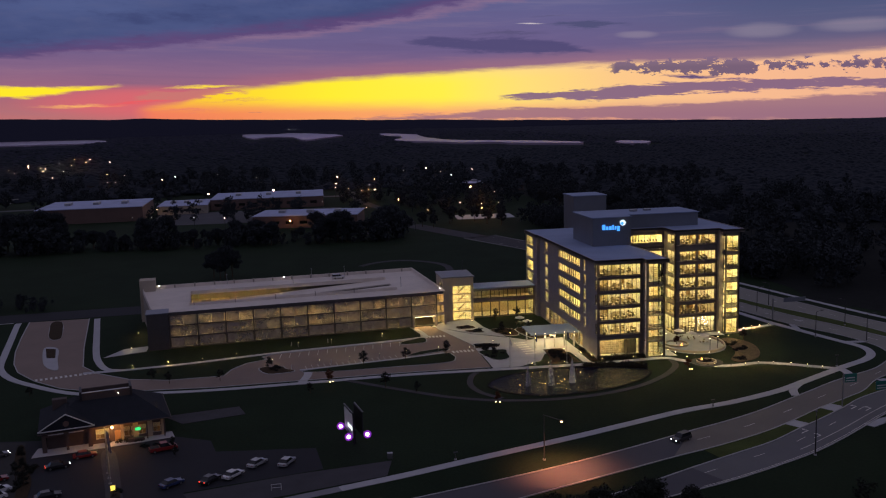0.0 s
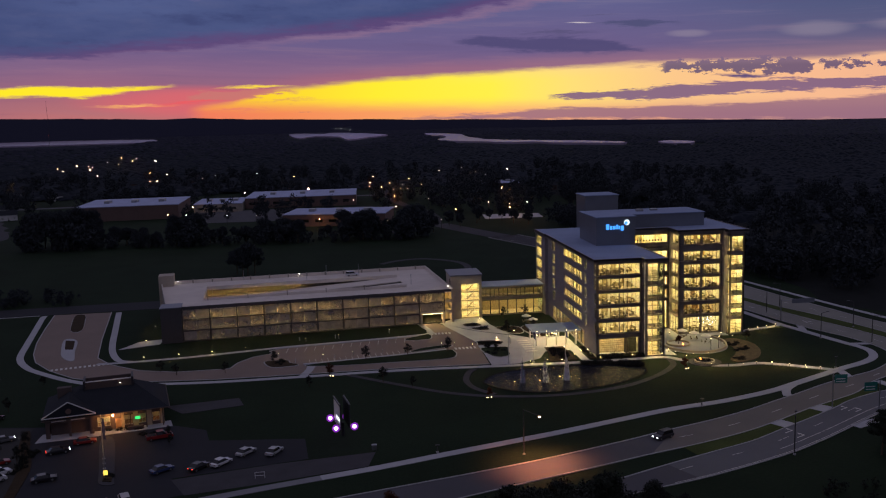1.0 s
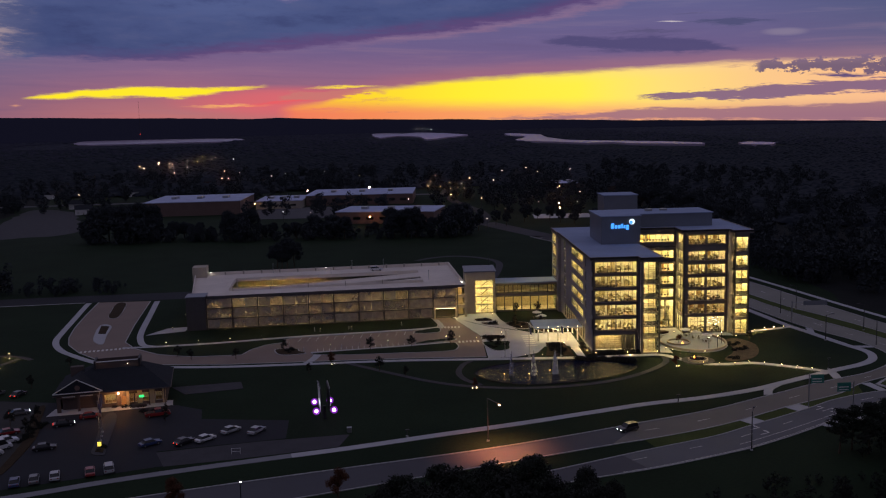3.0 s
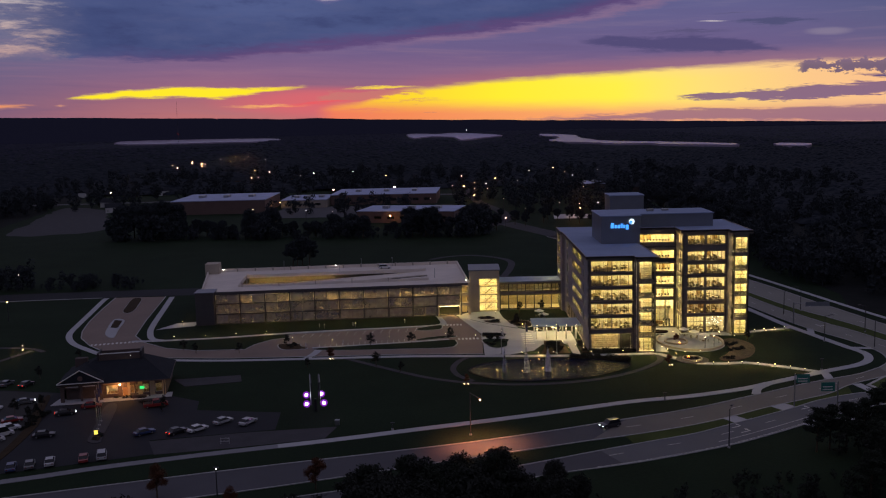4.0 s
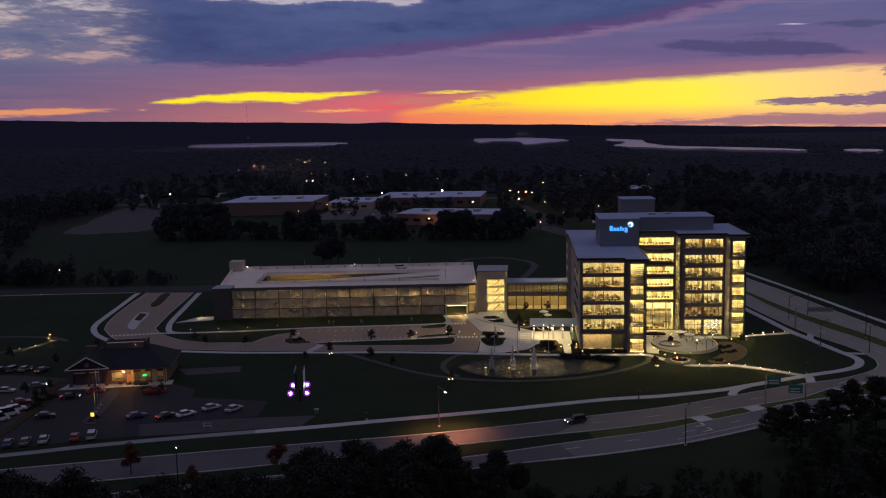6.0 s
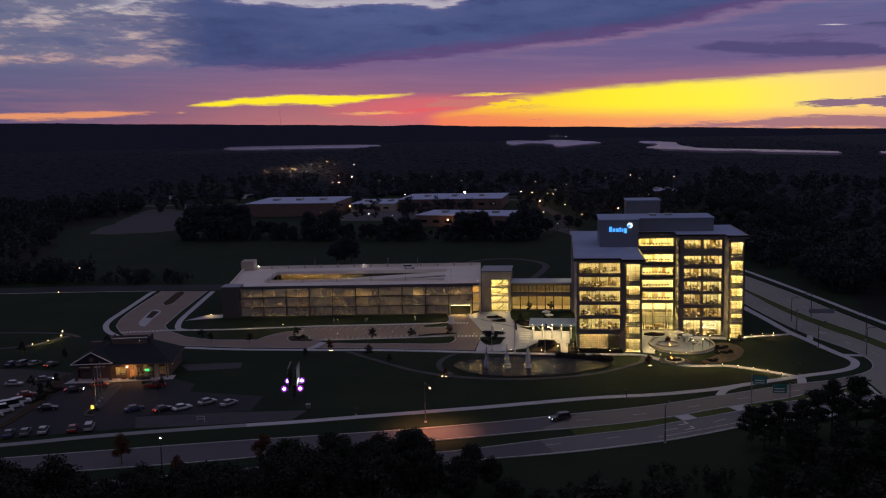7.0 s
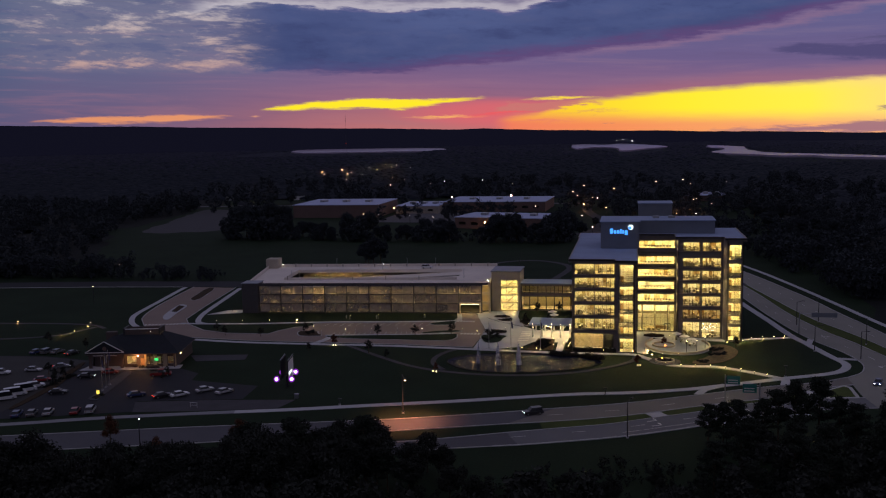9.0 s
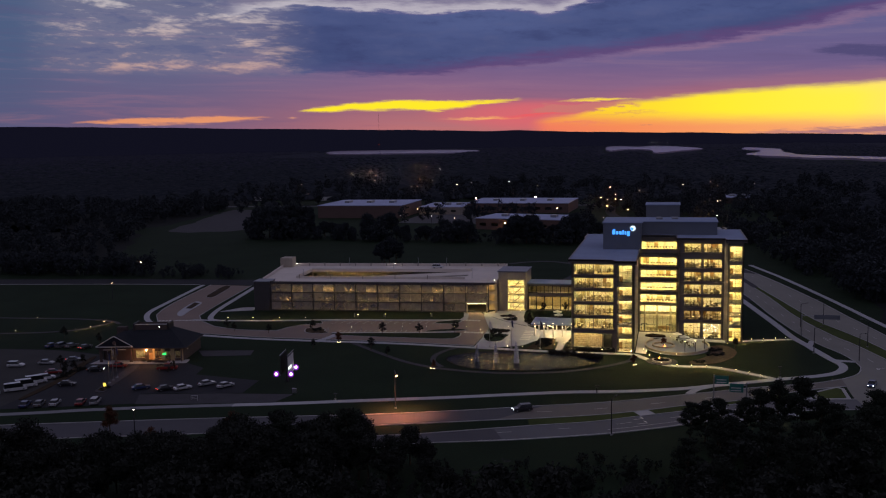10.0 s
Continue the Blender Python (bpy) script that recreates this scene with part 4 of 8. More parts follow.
for x, y, a in ((2.4, -62.7, 28), (3.4, -65.8, 28), (21.4, -51.2, 30), (23.8, -53, 30), (64, -6, 200), (56, 30, 285)):
    arrow(x, y, a)
bays = bmesh.new()
for i in range(15):
    t = i / 14
    x, y = -106 + 38 * t, 32.8 + 5.4 * t
    m = pose(x, y, 0, 0, 0, -6)
    box(bays, -0.06, -5.0, 0.02, 0.06, 0, 0.045, m)
for i in range(18):
    t = i / 17
    x, y = -99 + 29 * t, 13.4 + 4.9 * t
    m = pose(x, y, 0, 0, 0, 6)
    box(bays, -0.06, 0.4, 0.02, 0.06, 4.8, 0.045, m)
structure("road_marking", bays, "paint", "white parking bay lines", "road marking")


def crossing(p, q, n, long, wide):
    p, q = Vector((*p, 0)), Vector((*q, 0))
    bm = bmesh.new()
    a = math.degrees(math.atan2(q.y - p.y, q.x - p.x))
    for i in range(n):
        c = p + (q - p) * ((i + 0.5) / n)
        box(bm, -wide / 2, -long / 2, 0.02, wide / 2, long / 2, 0.05, pose(c.x, c.y, 0.03, 0, 0, a))
    structure("road_marking", bm, "paint", "white striped pedestrian crossing", "crossing")


crossing((-171.8, 23.0), (-156.2, 27.0), 13, 2.0, 0.65)
crossing((-62.4, 41.2), (-55.8, 41.0), 6, 2.2, 0.6)
crossing((-57.6, 21.4), (-50.8, 21.6), 6, 2.2, 0.6)
crossing((-36.0, 12.6), (-36.2, 27.5), 6, 3.2, 1.1)

# restaurant parking
structure("road", slab([(-330, -120), (-200, -98), (-146, -81.5), (-120, -72.6), (-124, -64.4), (-98, -59), (-99, -47), (-119.5, -44), (-121, -37), (-131, -31), (-160, -27.5), (-178, -24), (-230, -28), (-330, -60)], -0.05, 0.03), "asphalt", "dark asphalt parking lot of the restaurant", "car park")
structure("road", slab([(-120.3, -73), (-105, -70), (-86.2, -65.3), (-84.4, -57.8), (-104, -60.5), (-124, -65)], -0.05, 0.035), "gravel", "pale gravel strip beside the parking", "gravel lot")
structure("pavement", slab([(-133.2, -17.6), (-116, -14.4), (-114.3, -20.6), (-128.2, -24.2)], -0.05, 0.09), "gravel", "pale concrete slab on the grass behind the restaurant", "slab")
structure("pavement", slab([(-157, -33), (-146, -32), (-130, -28.6), (-129, -32.6), (-146.6, -36.8), (-157, -38.6)], -0.05, 0.10), "concrete", "concrete walk in front of the restaurant", "footpath")
structure("road", slab([(-160.5, -28.2), (-178, -24.6), (-230, -28.6), (-328, -60), (-328, -119), (-200, -97.4), (-152.5, -83), (-153.4, -60), (-156.5, -44), (-159.6, -36)], 0.0, 0.042), "lot_tan", "worn tan asphalt of the older parking", "car park")
structure("trim", slab(smooth([(-161.6, -31), (-160.2, -31), (-157, -42), (-153.6, -52), (-152.0, -64), (-151.4, -74), (-152.8, -74), (-154.2, -63), (-156, -52), (-159.4, -42)], True, 5), -0.02, 0.16), "bed", "narrow planted strip between the parking areas", "planted island")
structure("trim", slab(smooth([(-143.0, -39.8), (-140.2, -39.6), (-135.2, -62), (-134.6, -65.4), (-137.4, -64.6), (-139, -58)], True, 5), -0.02, 0.15), "gravel", "pale paved flagpole island", "paved island")
structure("trim", slab([(-137.6, -59.5), (-135.9, -59.8), (-135.2, -64.2), (-137, -63.6)], 0.1, 0.3), "bed", "small bed of low shrubs by the flagpoles", "planted island")


# ---- pond ----
POND = smooth([(-55, -14), (-50.4, -7), (-42, -3.6), (-34, -3.0), (-24, -3.6), (-14, -6.4), (-10.4, -10.6), (-13, -16), (-22, -22.4), (-32, -25.2), (-42.5, -25.6), (-50.5, -21.6)], True)
structure("water", slab(POND, 0.01, 0.06), "pond", "dark rippled ornamental pond", "pond")
closed = POND + [POND[0]]
structure("trim", strip(bmesh.new(), offsets(closed, -0.5), closed, -0.02, 0.14), "dark_ground", "low dark stone edge of the pond", "pond edge")
structure("pavement", ribbon(smooth([(17, -62.8), (22, -60.6), (29, -58.2), (37, -53)]), 2.4, -0.05, 0.08), "concrete", "pale footpath at the junction corner", "footpath")
structure("pavement", ribbon(smooth([(90, 6), (84, 24), (77, 55), (71.2, 85), (64.3, 119), (55.8, 157), (46.4, 192)]), 2.0, -0.05, 0.08), "concrete", "pale footpath on the far side of the road", "footpath")

# ---- office building ----
office = base("office_building", "seven-storey office block, dark metal and pale stone, all floors lit", "office building")


def south(x0, y0):
    return Matrix(((1, 0, 0, x0), (0, -1, 0, y0), (0, 0, 1, 0), (0, 0, 0, 1)))


def west(x0, y0):
    return Matrix(((0, -1, 0, x0), (-1, 0, 0, y0), (0, 0, 1, 0), (0, 0, 0, 1)))


def east(x0, y0):
    return Matrix(((0, 1, 0, x0), (1, 0, 0, y0), (0, 0, 1, 0), (0, 0, 0, 1)))


def wall_with_holes(width, z0, z1, holes, thick, m):
    """Wall sheet of real thickness with openings right through it: local u along it, d outwards, z up."""
    bm = bmesh.new()
    us = sorted({0.0, width, *[h[0] for h in holes], *[h[1] for h in holes]})
    zs = sorted({z0, z1, *[h[2] for h in holes], *[h[3] for h in holes]})
    solid = {}
    for i in range(len(us) - 1):
        for k in range(len(zs) - 1):
            u, z = (us[i] + us[i + 1]) / 2, (zs[k] + zs[k + 1]) / 2
            solid[i, k] = not any(h[0] < u < h[1] and h[2] < z < h[3] for h in holes)

    def quad(*p):
        bm.faces.new([bm.verts.new(m @ Vector(q)) for q in p])

    for (i, k), full in solid.items():
        if not full:
            continue
        a, b, c, d = us[i], us[i + 1], zs[k], zs[k + 1]
        quad((a, 0, c), (b, 0, c), (b, 0, d), (a, 0, d))
        quad((a, -thick, c), (b, -thick, c), (b, -thick, d), (a, -thick, d))
        for (ni, nk), (p, q) in (((i - 1, k), ((a, c), (a, d))), ((i + 1, k), ((b, c), (b, d))), ((i, k - 1), ((a, c), (b, c))), ((i, k + 1), ((a, d), (b, d)))):
            if not solid.get((ni, nk), False):
                quad((p[0], 0, p[1]), (q[0], 0, q[1]), (q[0], -thick, q[1]), (p[0], -thick, p[1]))
    bmesh.ops.remove_doubles(bm, verts=bm.verts[:], dist=0.001)
    return bm


PANES = {}


def window(parent, m, u0, u1, z0, z1, cols, rows=1, depth=0.22, bar=0.07, label="", rail=None, frame_mat="frame"):
    """Window unit: a metal frame with mullions, and each pane a sheet of glass of its own."""
    w, h = (u1 - u0) / cols, (z1 - z0) / rows
    us = [bar] + [c * w + k for c in range(1, cols) for k in (-bar * 0.45, bar * 0.45)] + [u1 - u0 - bar]
    zs = [z0 + bar] + [z0 + r * h + k for r in range(1, rows) for k in (-bar * 0.45, bar * 0.45)] + [z1 - bar]
    if rail:
        zs = sorted(zs + [z0 + rail, z0 + rail + bar])
    gaps = [(us[2 * i], us[2 * i + 1], zs[2 * k], zs[2 * k + 1]) for i in range(len(us) // 2) for k in range(len(zs) // 2)]
    bm = wall_with_holes(u1 - u0, z0, z1, gaps, 0.12, m @ Matrix.Translation((u0, -depth + 0.04, 0)))
    win = part("window", bm, frame_mat, parent, label)
    for c in range(cols):
        for r in range(rows):
            key = (round(w, 3), round(h, 3))
            if key not in PANES:
                pb = bmesh.new()
                box(pb, bar * 0.3, -0.012, bar * 0.3, w - bar * 0.3, 0.012, h - bar * 0.3)
                me = bpy.data.meshes.new("pane")
                pb.to_mesh(me)
                pb.free()
                me.materials.append(M["glass"])
                PANES[key] = me
            p = new("pane", PANES[key])
            p.parent = win
            p.matrix_basis = m @ Matrix.Translation((u0 + c * w, -depth - 0.02, z0 + r * h))
            p.visible_shadow = False
    return win


def storey_room(parent, m, u0, u1, z0, z1, deep, lights=3, wall="white", lamp="lamp_office", floor="carpet", closed=(True, True), start=0.32):
    """Room behind a window: floor, ceiling, back wall, side walls and rows of ceiling lights."""
    bm = bmesh.new()
    box(bm, u0, -deep, z0 - 0.18, u1, -start, z0, m)
    part("floor_slab", bm, floor, parent)
    bm = bmesh.new()
    box(bm, u0, -deep, z1, u1, -start, z1 + 0.15, m)
    part("ceiling", bm, "white", parent)
    rnd = random.Random(int(abs(u0 * 31 + z0 * 17 + deep * 7 + m[0][3] * 3)))
    if u1 - u0 > 9 and z1 - z0 < 4 and parent is office:
        for k in range(3):
            u = u0 + 1.2 + (u1 - u0 - 3.5) * (k + rnd.random() * 0.8) / 3
            w = rnd.uniform(0.7, 2.2)
            d = deep * rnd.uniform(0.62, 0.95)
            part("partition", boxed(u, -d - 0.1, z0, u + w, -d, z1 - rnd.choice((0.0, 0.5, 1.1)), m=m), rnd.choice(("timber", "white", "screenpanel")), parent, "free-standing office partition")
        for k in (0.3, 0.68):
            u = u0 + (u1 - u0) * k
            part("column", boxed(u - 0.22, -2.3, z0, u + 0.22, -1.86, z1, m=m), "white", parent)
    bm = bmesh.new()
    box(bm, u0, -deep - 0.15, z0, u1, -deep, z1, m)
    if closed[0]:
        box(bm, u0 - 0.12, -deep, z0, u0 - 0.005, -start, z1, m)
    if closed[1]:
        box(bm, u1 + 0.005, -deep, z0, u1 + 0.12, -start, z1, m)
    part("room_wall", bm, wall, parent)
    for i in range(lights):
        d = start + (deep - start) * (i + 0.5) / lights
        bm = bmesh.new()
        box(bm, u0 + 0.3, -d - 0.16, z1 - 0.06, u1 - 0.3, -d + 0.16, z1 - 0.01, m)
        part("ceiling_light", bm, lamp, parent)


DESKS = []


def place_desks(m, u0, u1, z0, deep, rows=2, step=2.1):
    rnd = random.Random(int((u0 * 7 + z0 * 13 + deep * 3 + m[0][3]) * 10))
    for r in range(rows):
        u = u0 + 1.0 + rnd.random()
        while u < u1 - 1.0:
            if rnd.random() < 0.85:
                DESKS.append((m @ Vector((u, -(1.3 + r * (deep - 2.4) / max(rows, 1) + rnd.random() * 0.5), z0)), rnd.choice((0, 90, 180, 8, 172))))
            u += step * (0.7 + 0.6 * rnd.random())


CHAIRS = []


def stair_landing(m, u0, u1, a, b, deep):
    """Rail with an infill screen behind the glass, and a flight of stairs rising to the back."""
    if b - a > 2.4 and a > 1:
        part("rail_screen", boxed(u0, -0.42, a + 0.05, u1, -0.40, a + 0.95, m=m), "screen", office, "woven metal rail infill")
        part("rail", boxed(u0, -0.44, a + 0.96, u1, -0.36, a + 1.06, m=m), "frame", office, "dark handrail")
    bm, n, w = bmesh.new(), 9, (u1 - u0) * 0.42
    for k in range(n):
        d, z = 1.6 + (deep - 2.2) * k / n, a + (b - a) * 0.8 * k / n
        box(bm, u0 + w + 0.3, -d - 0.34, z, u1 - 0.1, -d, z + 0.16, m)
    part("stair_flight", bm, "screenpanel", office, "flight of stairs behind the glass")
    part("door_panel", boxed(u0 + 0.3, -deep + 0.02, a, u0 + 1.3, -deep + 0.09, min(a + 2.1, b), m=m), "timber", office, "wooden landing door")


# storey heights
LOW = [(6.6, 9.7), (10.7, 13.8), (14.8, 17.9), (18.9, 22.0), (23.0, 26.1)]
HIGH = [(0.35, 5.1), (6.2, 9.0), (10.3, 13.3), (14.3, 17.3), (18.4, 21.3), (22.6, 25.3), (27.5, 30.2)]

# west wing, front
F = south(-20.0, 3.2)
holes = [(0.7, 12.5, a, b) for a, b in LOW] + [(0.7, 12.2, 0.35, 5.1)]
part("wall", wall_with_holes(13.2, 0, 27.0, holes, 0.3, F), "metal", office, "dark metal cladding with flush spandrels")
for a, b in LOW:
    window(office, F, 0.7, 6.55, a, b, 5, label="office window, lit room with desks behind")
    window(office, F, 6.65, 12.5, a, b, 5, label="office window, lit room with desks behind")
    part("ledge", boxed(0.3, 0.004, a - 0.34, 12.85, 0.32, a - 0.16, m=F), "metal", office, "projecting metal ledge under the window")
    storey_room(office, F, 0.5, 12.8, a - 0.12, b + 0.1, 8.0, closed=(False, True))
    place_desks(F, 0.8, 12.4, a - 0.12, 8.0, 3)
    part("mullion", boxed(6.44, -0.2, a, 6.76, 0.03, b, m=F), "metal", office, "dark metal pier between two windows")
# open ground-floor corner with a stone feature wall
bm = bmesh.new()
for i in range(16):
    for k in range(8):
        o = 0.02 + 0.05 * random.random()
        box(bm, 0.4 + i * 0.6, -4.2, 0.12 + k * 0.6, 0.96 + i * 0.6, -4.0 + o, 0.68 + k * 0.6, F)
part("feature_wall", bm, "pebble", office, "rough stone feature wall under the wing")
storey_room(office, F, 0.3, 12.6, 0.12, 5.2, 4.2, 2, lamp="lamp_stair", floor="concrete", closed=(False, True), start=0.02)
# dark panels stand in for the unlit doorway opening
part("doorway_panel", boxed(9.3, -3.6, 0.12, 12.55, -3.3, 5.1, m=F), "post", office, "dark panel standing in for the unlit doorway")
part("doorway_panel", boxed(9.1, -3.9, 0.12, 9.3, -1.4, 5.1, m=F), "post", office, "dark panel standing in for the unlit doorway")
window(office, F, 9.6, 12.2, 0.35, 5.1, 2, 2, depth=0.5)
for u in (0.45, 12.6):
    part("column", boxed(u - 0.35, -0.7, 0, u + 0.35, 0.03, 5.4, m=F), "metal", office, "dark metal-clad corner column")
# vertical fins between wing and glazed bay
part("wall", boxed(12.9, -0.4, 0, 14.2, 1.0, 27.0, m=F), "metal", office, "dark metal pilaster")

# glazed stair bay at the west wing's corner
B = south(-6.9, 0.4)
BAY = [(0.4, 4.4), (4.85, 7.85), (8.2, 11.7), (12.0, 15.7), (16.2, 19.85), (20.2, 26.2)]
part("wall", wall_with_holes(5.4, 0, 27.0, [(0.6, 4.9, a, b) for a, b in BAY], 0.28, B), "metal", office, "dark metal frame of the glazed corner bay")
BE = east(-1.5, 0.4)
part("wall", wall_with_holes(4.6, 0, 27.0, [(0.5, 3.9, a, b) for a, b in BAY], 0.28, BE), "metal", office, "dark metal frame of the glazed corner bay")
for a, b in BAY:
    window(office, B, 0.6, 4.9, a, b, 3, 3 if b - a > 3.3 else 2, bar=0.055, label="tall stair window with a glass rail")
    window(office, BE, 0.5, 3.9, a, b, 2, 2)
    storey_room(office, B, 0.3, 5.05, a - 0.08, b - 0.1, 4.6, 2, lamp="lamp_lobby", closed=(True, False))
    stair_landing(B, 0.65, 4.85, a, b, 4.4)
part("wall", boxed(-1.55, 5.0, 0, -1.25, 31.2, 27.0), "stone", office, "buff stone side wall of the wing")
part("roof", slab([(-20.9, 2.4), (-7.4, 2.4), (-7.4, -0.4), (-0.7, -0.4), (-0.7, 31.2), (-0.3, 31.2), (-0.3, 74.2), (-21.4, 74.2), (-21.4, 60), (-20.9, 60)], 27.0, 27.45), "roof", office, "pale membrane roof with an overhanging edge")
part("roof_edge", strip(bmesh.new(), [Vector(p) for p in ((-21.4, 74.2, 0), (-21.4, 60, 0), (-20.9, 60, 0), (-20.9, 2.4, 0), (-7.4, 2.4, 0), (-7.4, -0.4, 0), (-0.7, -0.4, 0), (-0.7, 31.2, 0))],
                         [Vector(p) for p in ((-21.1, 74.0, 0), (-21.1, 59.7, 0), (-20.6, 59.7, 0), (-20.6, 2.7, 0), (-7.1, 2.7, 0), (-7.1, -0.1, 0), (-1.0, -0.1, 0), (-1.0, 31.2, 0))], 26.6, 27.62), "metal", office, "dark metal fascia")

# west wing, long side
W = west(-20.0, 60.0)          # u runs from the back (y 60) to the front corner (y 3.2)
holes = []
for a, b in LOW:
    holes += [(21.2, 31.4, a + 0.4, b - 0.3), (31.9, 42.0, a + 0.4, b - 0.3), (6.2, 9.4, a, b), (45.2, 46.6, a, b), (54.9, 56.3, a, b)]
for i in range(9):
    holes.append((7.0 + i * 4.2, 10.4 + i * 4.2, 0.3, 4.6))
part("wall", wall_with_holes(56.8, 0, 27.0, holes, 0.35, W), "brick", office, "grey-buff masonry side wall with strip windows")
for a, b in LOW:
    window(office, W, 21.2, 31.4, a + 0.4, b - 0.3, 6, bar=0.2, label="strip window in the masonry side")
    window(office, W, 31.9, 42.0, a + 0.4, b - 0.3, 6, bar=0.2, label="strip window in the masonry side")
    window(office, W, 6.2, 9.4, a, b, 2)
    window(office, W, 45.2, 46.6, a, b, 1)
    window(office, W, 54.9, 56.3, a, b, 1)
    storey_room(office, W, 21.0, 47.2, a - 0.12, b + 0.1, 6.0, 2, lamp="lamp_stair", start=0.38)
    storey_room(office, W, 5.8, 9.8, a - 0.12, b + 0.1, 5.0, 2, start=0.38)
for i in range(9):
    window(office, W, 7.0 + i * 4.2, 10.4 + i * 4.2, 0.3, 4.6, 3, 2)
storey_room(office, W, 6.0, 45.2, 0.12, 5.0, 5.0, 2, start=0.38, floor="timber")
# projecting end block where the link arrives
V = west(-21.0, 74.0)
holes = [(1.0, 9.2, a, b) for a, b in LOW] + [(0.8, 9.4, 0.3, 5.0)]
part("wall", wall_with_holes(13.8, 0, 27.0, holes, 0.35, V), "brick", office, "grey-buff masonry end block")
part("wall", boxed(-21.0, 60.0, 0, -20.0, 60.3, 27.0), "brick", office)
for a, b in LOW + [(0.3, 5.0)]:
    window(office, V, 1.0 if a > 1 else 0.8, 9.2 if a > 1 else 9.4, a, b, 5)
    storey_room(office, V, 0.5, 10.5, a - 0.12, b + 0.1, 5.0, 2, lamp="lamp_stair", start=0.38)
part("wall", boxed(-21.0, 73.7, 0, -0.3, 74.0, 27.0), "brick", office, "grey-buff masonry rear wall")
part("wall", boxed(-0.6, 44.0, 0, -0.3, 73.7, 27.0), "brick", office)

# recessed middle with the lobby
C = south(-1.2, 31.2)
MID = [(9.9, 12.5), (14.0, 16.5), (18.1, 20.5), (22.2, 24.7), (27.3, 29.8)]
part("wall", wall_with_holes(12.6, 0, 31.6, [(0.6, 12.0, 0.3, 8.9)] + [(0.6, 12.0, a, b) for a, b in MID], 0.3, C), "metal", office, "dark metal spandrels of the recessed middle")
window(office, C, 0.6, 12.0, 0.3, 8.9, 8, 4, label="double-height lobby glazing", bar=0.06)
storey_room(office, C, 0.1, 12.4, 0.15, 9.1, 8.0, 4, lamp="lamp_lobby")
part("lobby_gallery", boxed(0.2, -8.0, 4.6, 12.3, -5.6, 4.95, m=C), "white", office, "gallery over the lobby")
part("gallery_rail", boxed(0.2, -5.62, 4.95, 12.3, -5.55, 5.9, m=C), "furniture", office)
part("reception_counter", boxed(6.2, -5.0, 0.15, 9.8, -4.0, 1.25, m=C, bevel=0.05), "timber", office, "wooden reception counter")
for u in (2.0, 6.0, 10.2):
    part("column", tubed(C @ Vector((u, -3.0, 0.15)), C @ Vector((u, -3.0, 9.0)), 0.3, n=12), "stone", office)
for u in (0.9, 8.9):
    part("entrance_door", wall_with_holes(2.0, 0.15, 2.75, [(0.14, 0.94, 0.2, 2.6), (1.06, 1.86, 0.2, 2.6)], 0.3, C @ Matrix.Translation((u, -0.5, 0))), "frame", office, "dark framed glass entrance door")
for u in (3.6, 5.0, 6.6):
    part("lobby_sofa", boxed(u, -2.4, 0.15, u + 1.1, -1.5, 0.85, m=C, bevel=0.08), "furniture", office, "low dark lobby sofa")
for a, b in MID:
    window(office, C, 0.6, 12.0, a, b, 6, label="upper gallery window")
    storey_room(office, C, 0.1, 12.4, a - 0.12, b + 0.1, 6.5, 2, lamp="lamp_lobby")
    CHAIRS.extend(C @ Vector((3.0 + 0.95 * k, -1.2, a - 0.12)) for k in range(9))
for z in (13.0, 17.1, 21.2, 25.6):
    bm = bmesh.new()
    box(bm, 0.3, 0.0, z - 0.35, 12.2, 0.9, z - 0.1, C)
    part("balcony", bm, "metal", office, "dark balcony ledge")
    part("balcony_rail", boxed(0.3, 0.85, z - 0.1, 12.2, 0.9, z + 0.7, m=C), "glass", office)

# east wing, front and inner side
E_ = south(11.4, 23.2)
holes = [(u0, u1, a, b) for a, b in HIGH for u0, u1 in ((1.6, 6.75), (7.4, 12.95))]
part("wall", wall_with_holes(13.6, 0, 31.4, holes, 0.3, E_), "metal", office, "dark metal cladding with flush spandrels")
for i, (a, b) in enumerate(HIGH):
    for u0, u1 in ((1.6, 6.75), (7.4, 12.95)):
        window(office, E_, u0, u1, a, b, 5, 3 if i == 0 else 1, label="office window, lit room with desks behind")
    part("ledge", boxed(0.3, 0.004, a - 0.34, 13.5, 0.32, a - 0.16, m=E_), "metal", office, "projecting metal ledge under the window")
    storey_room(office, E_, 0.4, 13.4, a - 0.12, b + 0.1, 7.5, lamp="lamp_stair" if i == 0 else "lamp_low" if i == 1 else "lamp_office", closed=(False, True))
    place_desks(E_, 0.9, 13.0, a - 0.12, 7.5, 3)
rnd = random.Random(19)
for k in range(22):
    q = E_ @ Vector((rnd.uniform(7.6, 12.8), -rnd.uniform(0.8, 5.5), 0))
    z = rnd.uniform(2.0, 4.3)
    pend = part("pendant_lamp", tubed(q + Vector((-0.12, 0, z)), q + Vector((0.12, 0, z + 0.03)), 0.045, n=8), "lamp_white", office, "small white pendant lamp over the cafe")
    part("cord", tubed(q + Vector((0, 0, z + 0.05)), q + Vector((0, 0, 5.1)), 0.015, n=4), "pole", pend)
EW = west(11.4, 31.2)
holes = [(2.0, 7.4, a, b) for a, b in HIGH[1:]] + [(0.6, 7.6, 0.35, 5.1)]
part("wall", wall_with_holes(8.0, 0, 31.4, holes, 0.3, EW), "stone", office, "buff stone inner side wall")
for a, b in HIGH[1:]:
    window(office, EW, 2.0, 7.4, a, b, 2)
window(office, EW, 0.6, 7.6, 0.35, 5.1, 3, 2)
